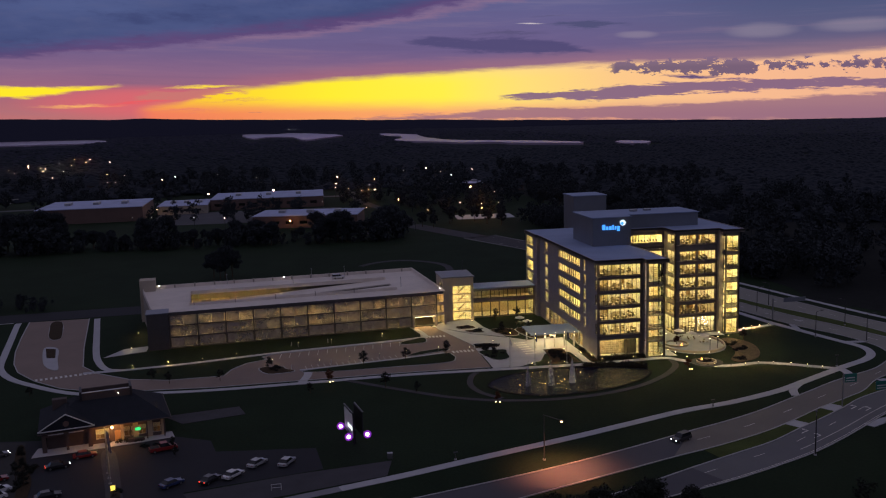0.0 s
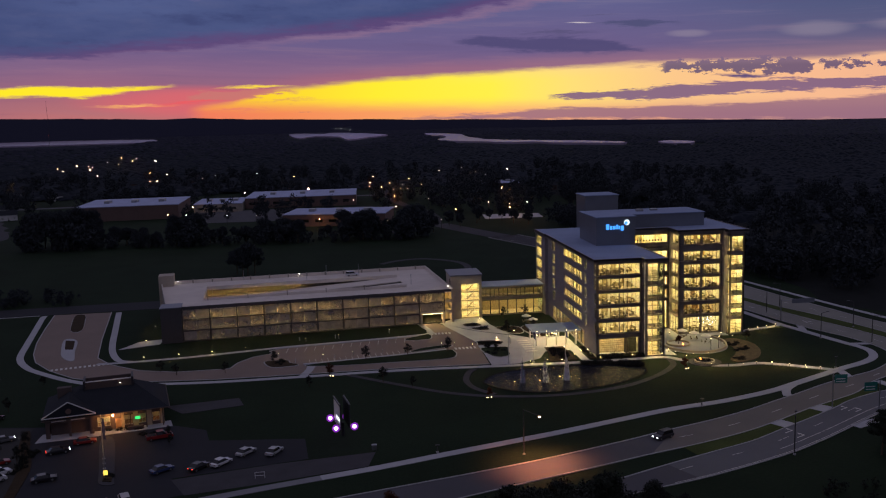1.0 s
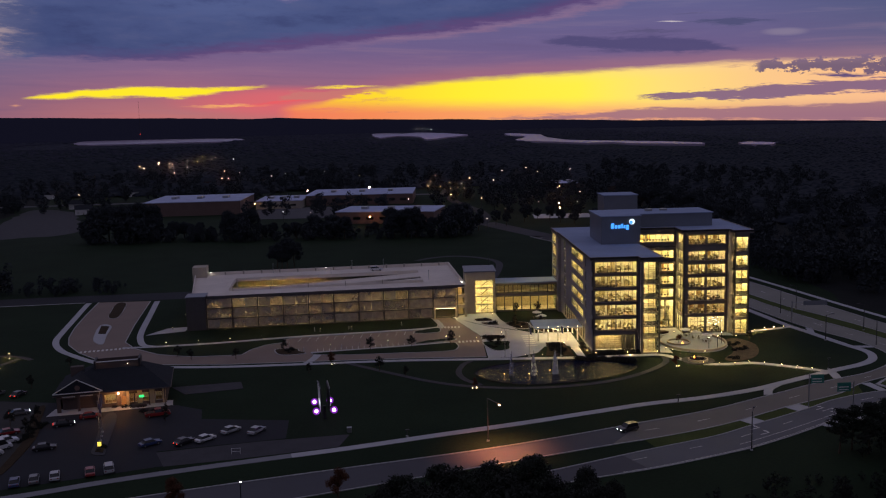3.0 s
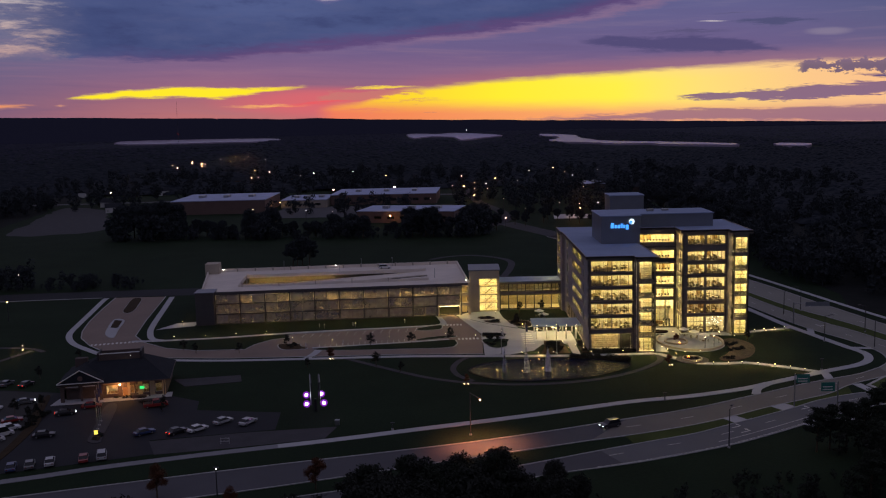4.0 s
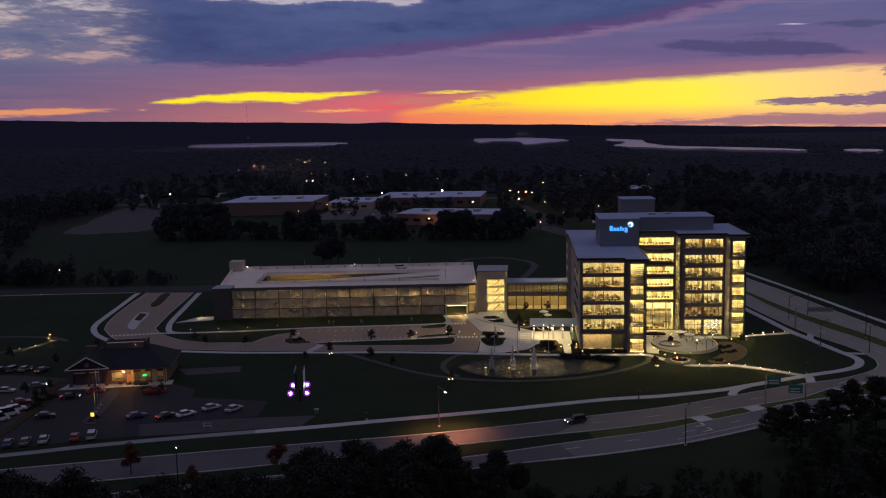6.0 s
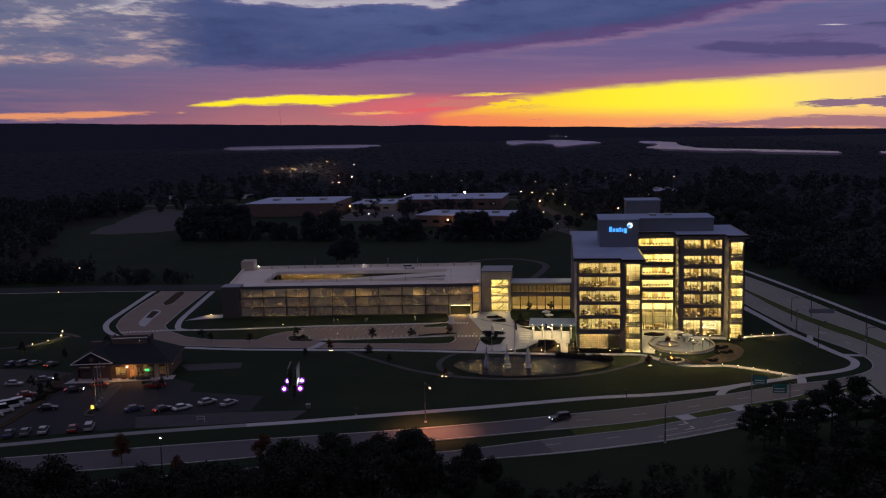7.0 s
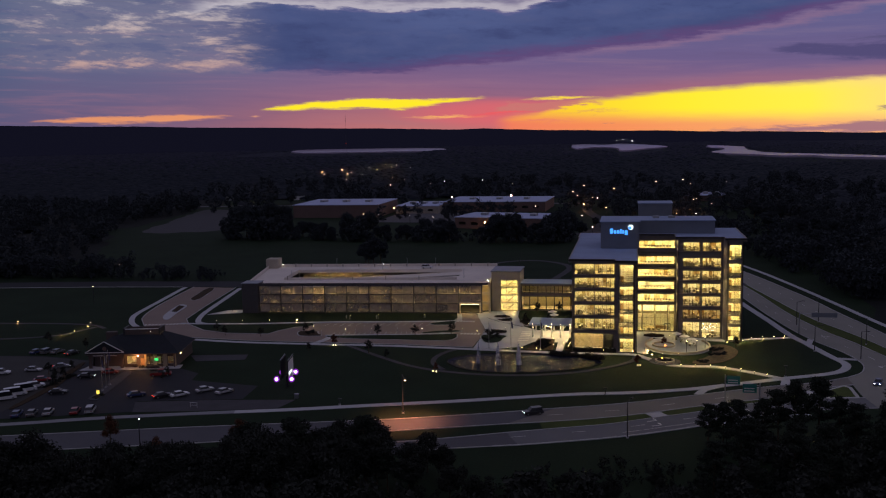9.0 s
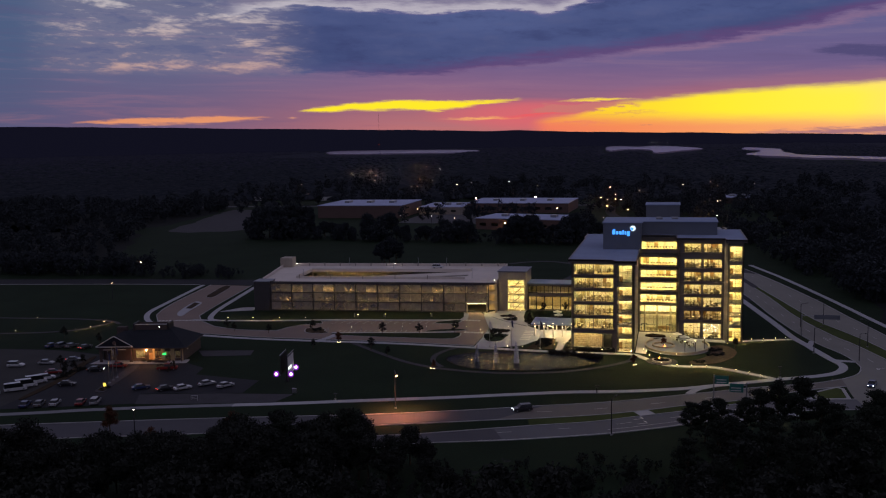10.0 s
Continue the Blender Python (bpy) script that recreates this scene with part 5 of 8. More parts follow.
part("wall", boxed(13.6, -0.4, 0, 14.9, 1.4, 31.4, m=E_, ), "stone", office, "buff stone pier lit from below")
# first lights the pier; second is added to brighten the inner side wall
for x, y, tx, ty in ((25.9, 17.2, 25.4, 22.4), (9.2, 24.6, 11.2, 27.0)):
    up = base("uplight", "small warm ground uplight aimed up buff stone", "uplight", "pier uplights", at=(x, y, 0.1))
    part("can", tubed((0, 0, 0), (0, 0, 0.2), 0.14, 0.17, n=10), "pole", up)
    part("lens", tubed((0, 0, 0.2), (0, 0, 0.215), 0.13, n=10), "lamp_lens", up, "warm lens")
    l = bpy.data.lights.new("pier_uplight", "SPOT")
    l.energy, l.color, l.spot_size, l.spot_blend, l.shadow_soft_size = 2600, (1.0, 0.66, 0.34), radians(46), 0.8, 0.1
    new("pier_uplight", l).matrix_basis = look((x, y, 0.45), (tx, ty, 17))
G = south(25.9, 19.8)
BAYE = [(0.4, 4.6), (5.5, 7.9), (8.3, 11.9), (12.2, 15.7), (16.2, 19.7), (20.2, 24.1), (25.3, 29.8)]
part("wall", wall_with_holes(4.6, 0, 31.4, [(0.5, 4.1, a, b) for a, b in BAYE], 0.28, G), "metal", office, "dark metal frame of the glazed corner bay")
GE = east(30.5, 19.8)
part("wall", wall_with_holes(6.0, 0, 31.4, [(0.5, 5.2, a, b) for a, b in BAYE], 0.28, GE), "metal", office, "dark metal frame of the glazed corner bay")
GW = west(25.9, 23.0)
part("wall", wall_with_holes(3.2, 0, 31.4, [(0.4, 2.8, a, b) for a, b in BAYE], 0.25, GW), "metal", office, "dark metal frame of the glazed corner bay")
for a, b in BAYE:
    window(office, G, 0.5, 4.1, a, b, 2, 3 if b - a > 3.3 else 2, bar=0.055, label="tall stair window with a glass rail")
    window(office, GE, 0.5, 5.2, a, b, 3, rail=1.05)
    window(office, GW, 0.4, 2.8, a, b, 2)
    storey_room(office, G, 0.3, 4.3, a - 0.08, b - 0.1, 6.0, 3, lamp="lamp_lobby", closed=(False, True), start=0.34)
    stair_landing(G, 0.55, 4.05, a, b, 5.6)
part("wall", boxed(30.2, 25.8, 0, 30.5, 50.0, 31.4), "brick", office, "masonry east side")
part("wall", boxed(-0.3, 49.7, 0, 30.2, 50.0, 31.4), "brick", office, "masonry rear of the east wing")
part("roof", slab([(10.6, 22.4), (25.1, 22.4), (25.1, 19.0), (31.4, 19.0), (31.4, 50.6), (-0.6, 50.6), (-0.6, 30.4), (10.6, 30.4)], 31.4, 31.85), "roof", office, "pale membrane roof with an overhanging edge")
part("roof_edge", strip(bmesh.new(), [Vector(p) for p in ((-0.6, 30.4, 0), (10.6, 30.4, 0), (10.6, 22.4, 0), (25.1, 22.4, 0), (25.1, 19.0, 0), (31.4, 19.0, 0), (31.4, 50.6, 0))],
                         [Vector(p) for p in ((-0.6, 30.7, 0), (10.9, 30.7, 0), (10.9, 22.7, 0), (25.4, 22.7, 0), (25.4, 19.3, 0), (31.1, 19.3, 0), (31.1, 50.6, 0))], 31.0, 32.0), "metal", office, "dark metal fascia")

# roof plant storey with the lit sign, and the lift tower behind
part("penthouse", boxed(-12.4, 28.7, 27.45, -0.3, 47.5, 35.9, bevel=0.05), "pent", office, "blue-grey metal plant storey behind the sign")
part("penthouse", boxed(-0.3, 33.0, 31.85, 23.2, 47.5, 35.9, bevel=0.05), "pent", office, "blue-grey metal plant storey")
part("penthouse_roof", slab([(-12.7, 28.4), (0.0, 28.4), (0.0, 32.7), (23.5, 32.7), (23.5, 47.8), (-12.7, 47.8)], 35.9, 36.15), "roof", office, "pale flat roof of the plant storey")
part("lift_tower", boxed(-0.3, 84.0, 0, 12.0, 96.0, 37.4, bevel=0.05), "pent", office, "plain grey lift tower")
part("penthouse_roof", boxed(-0.6, 83.7, 37.4, 12.3, 96.3, 37.7), "roof", office)
part("wall", boxed(-0.3, 74.0, 0, 12.0, 84.0, 22.0), "brick", office, "rear service wing")
for x, y, h in ((4, 40, 0.7), (9, 41, 0.6)):
    part("roof_vent", boxed(x, y, 36.15, x + 2.2, y + 1.6, 36.15 + h, bevel=0.06), "steel", office, "galvanised roof vent")

# lit sign: plain blue shapes and a round emblem
sign = base("wall_sign", "glowing blue sign with a round white emblem on the plant storey", "sign", at=(-7.35, 28.6, 32.3))
for x, w, z, h in ((-2.1, 0.95, 0.0, 1.6), (-0.95, 0.75, 0.0, 1.05), (0.0, 0.85, 0.0, 1.05), (1.05, 0.5, 0.0, 1.4), (1.75, 0.55, 0.0, 1.05), (2.5, 0.9, -0.45, 1.5)):
    part("bar", boxed(x, -0.25, z, x + w, -0.02, z + h, bevel=0.12), "logo_blue", sign, "blue lit plain block")
part("emblem", tubed((4.35, -0.02, 2.0), (4.35, -0.22, 2.0), 0.85, n=24), "logo_white", sign, "round white lit disc")
part("crescent", tubed((4.05, -0.2, 1.8), (4.05, -0.28, 1.8), 0.5, n=20), "logo_blue", sign, "blue lit crescent")


# ---- parking garage ----
GM = pose(-144.2, 48.5, 0, 0, 0, 5.0)      # local: x along the front, y into the garage
garage = base("parking_garage", "three-level concrete parking garage with woven metal screens", "parking garage")
GL, GD, GH = 91.6, 48.0, 10.4
for z in (3.3, 6.8):
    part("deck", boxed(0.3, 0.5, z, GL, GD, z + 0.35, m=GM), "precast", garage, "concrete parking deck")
# roof deck with the long sunken ramp
WX0, WX1, WY0, WY1 = 11.5, 78.3, 12.8, 33.3
bm = bmesh.new()
for b in ((0, 0.3, GL, WY0), (0, WY1, GL, GD), (0, WY0, WX0, WY1), (WX1, WY0, GL, WY1)):
    box(bm, b[0], b[1], GH - 0.4, b[2], b[3], GH, GM)
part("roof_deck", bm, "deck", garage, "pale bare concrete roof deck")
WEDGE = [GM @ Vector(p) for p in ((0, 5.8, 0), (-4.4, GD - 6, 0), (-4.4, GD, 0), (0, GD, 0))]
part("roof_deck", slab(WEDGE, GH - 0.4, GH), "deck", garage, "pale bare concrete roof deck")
part("side_wall", strip(bmesh.new(), WEDGE[:3], offsets(WEDGE[:3], -0.3), 0, GH - 0.4), "precast", garage, "concrete end wall")
part("parapet", strip(bmesh.new(), WEDGE[:3], offsets(WEDGE[:3], -0.3), GH, GH + 1.1), "deck", garage, "concrete parapet")
for y0, y1 in ((WY0, WY0 + 8.5), (WY1 - 8.5, WY1)):
    bm = bmesh.new()
    v = [GM @ Vector(p) for p in ((WX0, y0, 7.0), (WX1, y0, GH - 0.02), (WX1, y1, GH - 0.02), (WX0, y1, 7.0), (WX0, y0, 6.7), (WX1, y0, GH - 0.4), (WX1, y1, GH - 0.4), (WX0, y1, 6.7))]
    v = [bm.verts.new(p) for p in v]
    for f in ((0, 1, 2, 3), (7, 6, 5, 4), (0, 4, 5, 1), (2, 6, 7, 3), (0, 3, 7, 4), (1, 5, 6, 2)):
        bm.faces.new([v[i] for i in f])
    part("ramp", bm, "deck", garage, "sloping concrete ramp")
for b in ((WX0, WY0 - 0.2, WX1, WY0), (WX0, WY1, WX1, WY1 + 0.2), (WX0 - 0.2, WY0 - 0.2, WX0, WY1 + 0.2)):
    part("ramp_wall", boxed(b[0], b[1], GH, b[2], b[3], GH + 0.9, m=GM), "deck", garage, "low concrete wall beside the ramp")
part("inner_wall", boxed(WX0, WY1 + 6.0, 7.15, WX1, WY1 + 6.2, GH - 0.4, m=GM), "precast", garage, "concrete wall lit warm from the ceiling")
for i in range(9):
    x = WX0 + i * 6.4
    part("well_post", boxed(x - 0.2, WY1 + 0.02, 6.8, x + 0.2, WY1 + 0.4, GH - 0.4, m=GM), "precast", garage, "concrete column beside the ramp")
    if i < 5:
        part("tube_light", boxed(x + 2.2, WY1 + 2.6, GH - 0.62, x + 3.8, WY1 + 2.8, GH - 0.5, m=GM), "lamp_garage", garage)
for i in range(5):
    x = WX0 + 1 + i * 12.8
    part("deck_post", boxed(x, WY0 - 0.24, GH, x + 0.3, WY0 + 0.05, GH + 1.5, m=GM), "precast", garage)
part("parapet", boxed(-4.2, GD - 0.3, GH, GL, GD, GH + 1.1, m=GM), "deck", garage, "concrete parapet")
for x in (GL - 0.3,):
    part("parapet", boxed(x, 0.3, GH, x + 0.3, GD - 0.3, GH + 1.1, m=GM), "deck", garage, "concrete parapet")
for i in range(14):
    x = -1 + i * 6.8
    part("parapet_post", boxed(x, GD - 0.5, GH, x + 0.5, GD + 0.05, GH + 1.35, m=GM), "precast", garage)
part("parapet", boxed(5.2, 0, GH, GL, 0.3, GH + 0.75, m=GM), "post", garage, "dark metal parapet rail")
part("back_wall", boxed(0.3, 17.0, 0.03, GL - 0.3, 17.3, GH - 0.5, m=GM), "precast", garage, "inner concrete wall")
part("rear_wall", boxed(-4.1, GD - 0.25, 0, GL, GD - 0.02, GH - 0.4, m=GM), "precast", garage, "concrete rear wall")
part("side_wall", boxed(GL - 0.25, 0.5, 0, GL - 0.02, GD - 0.3, GH - 0.4, m=GM), "precast", garage, "concrete end wall")
part("garage_floor", boxed(0.3, 0.4, -0.05, GL, GD - 0.3, 0.05, m=GM), "asphalt", garage)
POSTS = [5.2 + 8.34 * i for i in range(11)]
for x in POSTS:
    part("post", boxed(x - 0.19, -0.12, 0, x + 0.19, 0.4, GH + 0.75, m=GM), "post", garage, "dark steel facade post")
for z in (0.0, 3.25, 6.75, 10.0):
    part("facade_beam", boxed(5.5, -0.05, z + 0.1, GL - 3.2, 0.3, z + 0.42, m=GM), "post", garage, "dark steel facade beam")
for a, b in zip(POSTS, POSTS[1:]):
    for k, (z0, z1) in enumerate(((0.5, 3.25), (3.75, 6.75), (7.25, 10.0))):
        if k == 0 and a > 79:
            continue
        w = (b - a - 0.6) / 2
        for s in range(2):
            x = a + 0.3 + s * w
            part("screen_panel", boxed(x + 0.03, 0.05, z0 + 0.03, x + w - 0.03, 0.09, z1 - 0.03, m=GM), "screen", garage)
    for k, z in enumerate((3.2, 6.7, 9.9)):
        ln = (6.4, 4.2, 5.6, 7.0, 3.4, 5.0, 6.6, 4.4, 6.0)[(int(a) * 3 + k * 4) % 9]
        part("tube_light", boxed(a + 4.2 - ln / 2, 5.2, z - 0.12, a + 4.2 + ln / 2, 5.4, z, m=GM), "lamp_garage", garage)
# stair block at the west end, raised corner tower behind
part("stair_block", boxed(-1.2, -0.6, 0, 5.0, 6.0, GH + 0.6, m=GM, bevel=0.05), "post", garage, "dark metal-clad stair block")
part("stair_roof", boxed(-1.4, -0.8, GH + 0.6, 5.2, 6.2, GH + 0.85, m=GM), "pent", garage, "blue-grey flat roof")
part("corner_tower", boxed(-5.4, GD - 5.2, 0, -0.2, GD + 0.4, GH + 3.9, m=GM, bevel=0.05), "stone", garage, "buff stone corner stair tower")
# vehicle entrance with a white portal frame
bm = bmesh.new()
box(bm, 80.4, -1.4, 0, 80.9, -0.2, 3.4, GM)
box(bm, 87.8, -1.4, 0, 88.3, -0.2, 3.4, GM)
box(bm, 80.4, -1.4, 3.4, 88.3, -0.2, 4.0, GM)
part("entrance_portal", bm, "stone", garage, "pale portal frame over the vehicle entrance")
part("portal_light", boxed(81.0, -1.46, 3.5, 87.7, -1.405, 3.62, m=GM), "lamp_strip", garage, "warm light strip on the portal")
part("portal_lamp", boxed(81.6, -0.9, 3.32, 87.2, -0.7, 3.39, m=GM), "lamp_canopy", garage)
# last open bays beside the tower
for z in (3.7, 7.2):
    part("spandrel", boxed(88.4, -0.1, z - 0.5, GL, 0.25, z + 0.6, m=GM), "stone", garage, "buff spandrel band")
part("pier", boxed(91.0, -0.1, 0, GL + 0.2, 0.5, GH + 0.75, m=GM), "stone", garage, "buff stone pier")
for z in (3.1, 6.6, 9.9):
    part("tube_light", boxed(88.9, 2.0, z - 0.12, 90.8, 2.4, z, m=GM), "lamp_garage", garage)
    part("bay_wall", boxed(88.4, 4.4, z - 2.9, 90.9, 4.6, z + 0.1, m=GM), "porch", garage, "pale wall of the lit end bay")

# ---- stair tower and glazed link ----
tower = base("stair_tower", "buff stone stair tower with a tall lit window", "stair tower")
T = south(-53.0, 61.0)
TW = [(0.3, 2.9), (3.2, 5.8), (6.1, 8.7), (9.0, 11.6)]
part("wall", wall_with_holes(10.4, 0, 14.5, [(3.4, 9.6, 0.3, 11.7)], 0.4, T), "stone", tower, "buff stone front wall")
TS = west(-53.0, 73.0)
part("wall", wall_with_holes(11.6, 0, 14.5, [(7.2, 11.0, 11.2, 13.2)], 0.4, TS), "stone", tower)
window(tower, TS, 7.2, 11.0, 11.2, 13.2, 2)
storey_room(tower, TS, 7.0, 11.2, 11.9, 13.5, 3.0, 1, lamp="lamp_stair", start=0.45)
part("wall", boxed(-43.0, 61.4, 0, -42.6, 73.0, 14.5), "stone", tower)
part("wall", boxed(-53.0, 73.0, 0, -42.6, 73.4, 14.5), "stone", tower)
part("roof", boxed(-53.3, 60.7, 14.5, -42.3, 73.7, 14.85), "pent", tower, "blue-grey flat roof with a raised edge")
part("antenna", tubed((-44, 72, 14.85), (-44, 72, 18.4), 0.06), "pole", tower)
for i, (a, b) in enumerate(TW):
    window(tower, T, 3.4, 9.6, a, b + 0.2, 3, depth=0.3, label="tall lit stair window")
    storey_room(tower, T, 3.2, 9.8, a - 0.1, b - 0.25, 5.0, 2, lamp="lamp_stair", start=0.45)
    bm = bmesh.new()
    for s in range(9):
        x = -47.4 + s * 0.32
        box(bm, x, 63.0, a + s * 0.29, x + 0.34, 64.4, a + s * 0.29 + 0.2)
    box(bm, -47.6, 62.9, a + 0.9, -44.4, 62.96, a + 1.0)
    part("stair_flight", bm, "furniture", tower, "dark stair flight")

link = base("glazed_link", "two-storey glazed corridor joining garage and office", "corridor")
L = south(-42.6, 63.4)
part("wall", wall_with_holes(21.6, 0, 9.9, [(0.3, 21.3, 0.3, 5.3), (0.3, 21.3, 6.5, 9.2)], 0.3, L), "metal", link, "dark metal frame of the link")
part("roof", boxed(-42.6, 62.6, 9.9, -21.0, 72.0, 10.25), "roof", link, "pale flat roof of the link")
for i in range(7):
    window(link, L, 0.3 + i * 3.0, 3.3 + i * 3.0, 0.3, 5.3, 1, 1, bar=0.16)
    window(link, L, 0.3 + i * 3.0, 3.3 + i * 3.0, 6.5, 9.2, 2, bar=0.12)
part("wall", boxed(-42.6, 71.4, 0, -21.0, 71.7, 9.9), "porch", link, "cream rear wall of the corridor")
part("floor", boxed(-42.5, 63.8, 5.45, -21.1, 71.4, 5.75), "carpet", link)
part("floor", boxed(-42.5, 63.8, 0.05, -21.1, 71.4, 0.2), "carpet", link)
for i in range(4):
    part("ceiling_light", boxed(-41.6 + i * 5.2, 66.2, 5.3, -37.4 + i * 5.2, 66.75, 5.4), "lamp_office", link)
for i in range(7):
    x = -40.9 + i * 3.0
    part("downlight", tubed((x, 70.2, 4.9), (x, 70.2, 4.6), 0.17, n=10), "lamp_garage", link, "round warm downlight")
for i in range(3):
    part("ceiling_light", boxed(-41.5 + i * 7, 67, 9.7, -38.2 + i * 7, 67.5, 9.8), "lamp_low", link)

# ---- entrance canopy ----
canopy = base("entrance_canopy", "low flat entrance canopy on posts, brightly lit from beneath", "canopy")
part("canopy_roof", slab([(-34.6, 18.2), (-20.1, 18.4), (-20.1, 29.0), (-34.6, 29.3)], 4.0, 4.35), "roof", canopy, "pale canopy roof")
part("edge_light", tubed((-29.2, 18.1, 4.0), (-27.6, 18.1, 3.6), 0.07, n=6), "lamp_strip", canopy, "short glowing strip under the canopy edge")
for i in range(5):
    x = -33.4 + i * 2.95
    part("post", tubed((x, 19.0, 0.07), (x, 19.0, 4.0), 0.22, n=10), "trim", canopy, "round white post")
    part("post", tubed((x, 28.2, 0.07), (x, 28.2, 4.0), 0.22, n=10), "trim", canopy)
    part("roof_lamp", ball(bmesh.new(), (x, 18.5, 4.45), 0.09), "lamp_lens", canopy, "tiny lamp on the canopy edge")
    part("post_lamp", ball(bmesh.new(), (x, 18.75, 3.3), 0.1), "lamp_lens", canopy, "small glowing lamp on the post")
    for y in (19.4, 23.2, 27.0):
        part("downlight", tubed((x + 1.2, y, 3.99), (x + 1.2, y, 3.9), 0.28, n=10), "lamp_canopy", canopy, "round warm downlight")

# ---- desks inside the lit offices ----
def make_desk():
    d = base("desk", "dark office desk with a low fabric screen", "desk", "office desks")
    part("desktop", boxed(-0.9, -0.45, 0.70, 0.9, 0.4, 0.75), "desktop", d)
    part("papers", boxed(0.4, -0.3, 0.752, 0.75, 0.1, 0.80), "signwhite", d, "stack of white papers")
    part("cabinet", boxed(-0.8, -0.35, 0, -0.4, 0.35, 0.69), "furniture", d)
    part("divider", boxed(-0.9, 0.42, 0.1, 0.9, 0.47, 1.1), "screenpanel", d, "grey fabric screen")
    part("monitor", boxed(-0.3, 0.12, 0.9, 0.3, 0.17, 1.28), "furniture", d, "dark monitor")
    bm = boxed(-0.26, -0.95, 0.42, 0.26, -0.45, 0.5)
    box(bm, -0.24, -0.98, 0.5, 0.24, -0.92, 1.05)
    box(bm, -0.05, -0.75, 0.05, 0.05, -0.65, 0.42)
    part("chair", bm, "furniture", d, "dark swivel chair")
    return d


for i in range(40):
    r = random.Random(i)
    u, d, z = 1.2 + 11.4 * r.random(), 1.0 + 5.5 * r.random(), 2.7 + 1.8 * r.random()
    part("hanging_baffle", boxed(u - 0.5, -d - 0.05, z, u + 0.5, -d + 0.05, z + 0.16, m=E_ @ pose(0, 0, 0, 0, 0, 0)), r.choice(("signwhite", "signwhite", "furniture")), office, "small board hung from the cafe ceiling")


def make_chair():
    c = base("meeting_chair", "dark meeting chair lined up behind the glass", "chair", "gallery chairs")
    part("seat", boxed(-0.24, -0.24, 0.42, 0.24, 0.24, 0.48, bevel=0.02), "post", c)
    part("backrest", boxed(-0.24, 0.2, 0.5, 0.24, 0.25, 0.95, bevel=0.02), "post", c)
    for x, y in ((-0.2, -0.2), (0.2, -0.2), (-0.2, 0.2), (0.2, 0.2)):
        part("leg", tubed((x, y, 0), (x, y, 0.42), 0.02, n=5), "steel", c)
    return c


chair = make_chair()
for i, p in enumerate(CHAIRS):
    if i == 0:
        chair.matrix_basis = Matrix.Translation(p)
    else:
        copy_thing(chair, Matrix.Translation(p))


first = make_desk()
for i, (p, a) in enumerate(DESKS):
    m = Matrix.Translation(p) @ pose(0, 0, 0, 0, 0, a)
    if i == 0:
        first.matrix_basis = m
    else:
        copy_thing(first, m)


# ---- path lights, lamps ----
def make_bollard():
    b = base("path_light", "low bollard light with a warm glowing head", "path light", "path lights")
    part("post", tubed((0, 0, 0), (0, 0, 0.70), 0.05, n=8), "pole", b)
    part("head", tubed((0, 0, 0.70), (0, 0, 0.845), 0.055, 0.065, n=8), "lamp_lens", b, "small warm lens")
    part("lamp", tubed((0, 0, 0.85), (0, 0, 0.86), 0.15, n=10), "lamp_path", b, "warm lamp facing the ground")
    part("cap", tubed((0, 0, 0.865), (0, 0, 0.93), 0.19, 0.12, n=10), "pole", b, "dark round hood")
    return b


BOLLARDS = [(-147.2, 29.3), (-137.6, 30.2), (-128.2, 31.8), (-118.8, 33.8),
            (6.7, -12.4), (10.9, -13.6), (14.8, -13.8), (18.7, -13.4), (22.5, -14.6), (26.2, -16.8), (29.4, -19.0), (32.3, -21.4),
            (33.5, 22.4), (37, 24.0), (40.4, 25.0), (43.8, 25.8), (30.8, 18.6), (36.5, 21.2),
            (-39.2, 0.9), (-34.6, 0.7), (-30.4, 0.5), (-19.6, 0.7), (-10.6, 0.6), (-2.2, 0.4),
            (-220, 20.1), (-191.9, 21.6), (-189.1, 15.6), (-188.9, 7.5), (-191.2, 2.4), (-211.2, -3.0),
            (6.3, -1.6), (10.8, -1.2), (2.2, 1.5), (1.2, 4.4), (3.2, -3.6), (-26.4, 13.4), (-25.6, 5.8), (-23.0, 8.6), (-21.2, 5.0), (-20.9, 9.0),
            (-151.5, 70.5), (-150.8, 50.6), (-36.6, 36.2), (-44.2, 56.5), (-52.0, 22.6), (-43.6, 28.8)]
bol = make_bollard()
for i, (x, y) in enumerate(BOLLARDS):
    if i == 0:
        bol.matrix_basis = pose(x, y, 0.05)
    else:
        copy_thing(bol, pose(x, y, 0.05))


def make_marker():
    b = base("lot_marker", "slim pale marker post with a small light", "marker post", "parking markers")
    part("post", tubed((0, 0, 0), (0, 0, 1.2), 0.06, n=6), "steel", b)
    part("head", ball(bmesh.new(), (0, 0, 1.26), 0.06, 1.0, 6, 4), "lamp_lens", b, "small warm lamp")
    part("lamp", tubed((0, 0, 1.16), (0, 0, 1.17), 0.11, n=8), "lamp_path", b, "warm lamp facing the ground")
    part("hood", tubed((0, 0, 1.175), (0, 0, 1.2), 0.14, n=8), "steel", b)
    return b


mk = make_marker()
for i, (x, y) in enumerate([(-108.4, 22.2), (-95.6, 18.2), (-87, 19.6), (-78.5, 21.0), (-70.5, 22.4), (-61, 23.6), (-101, 40), (-91, 41.5), (-75, 45), (-57, 24)]):
    if i == 0:
        mk.matrix_basis = pose(x, y, 0.1)
    else:
        copy_thing(mk, pose(x, y, 0.1))


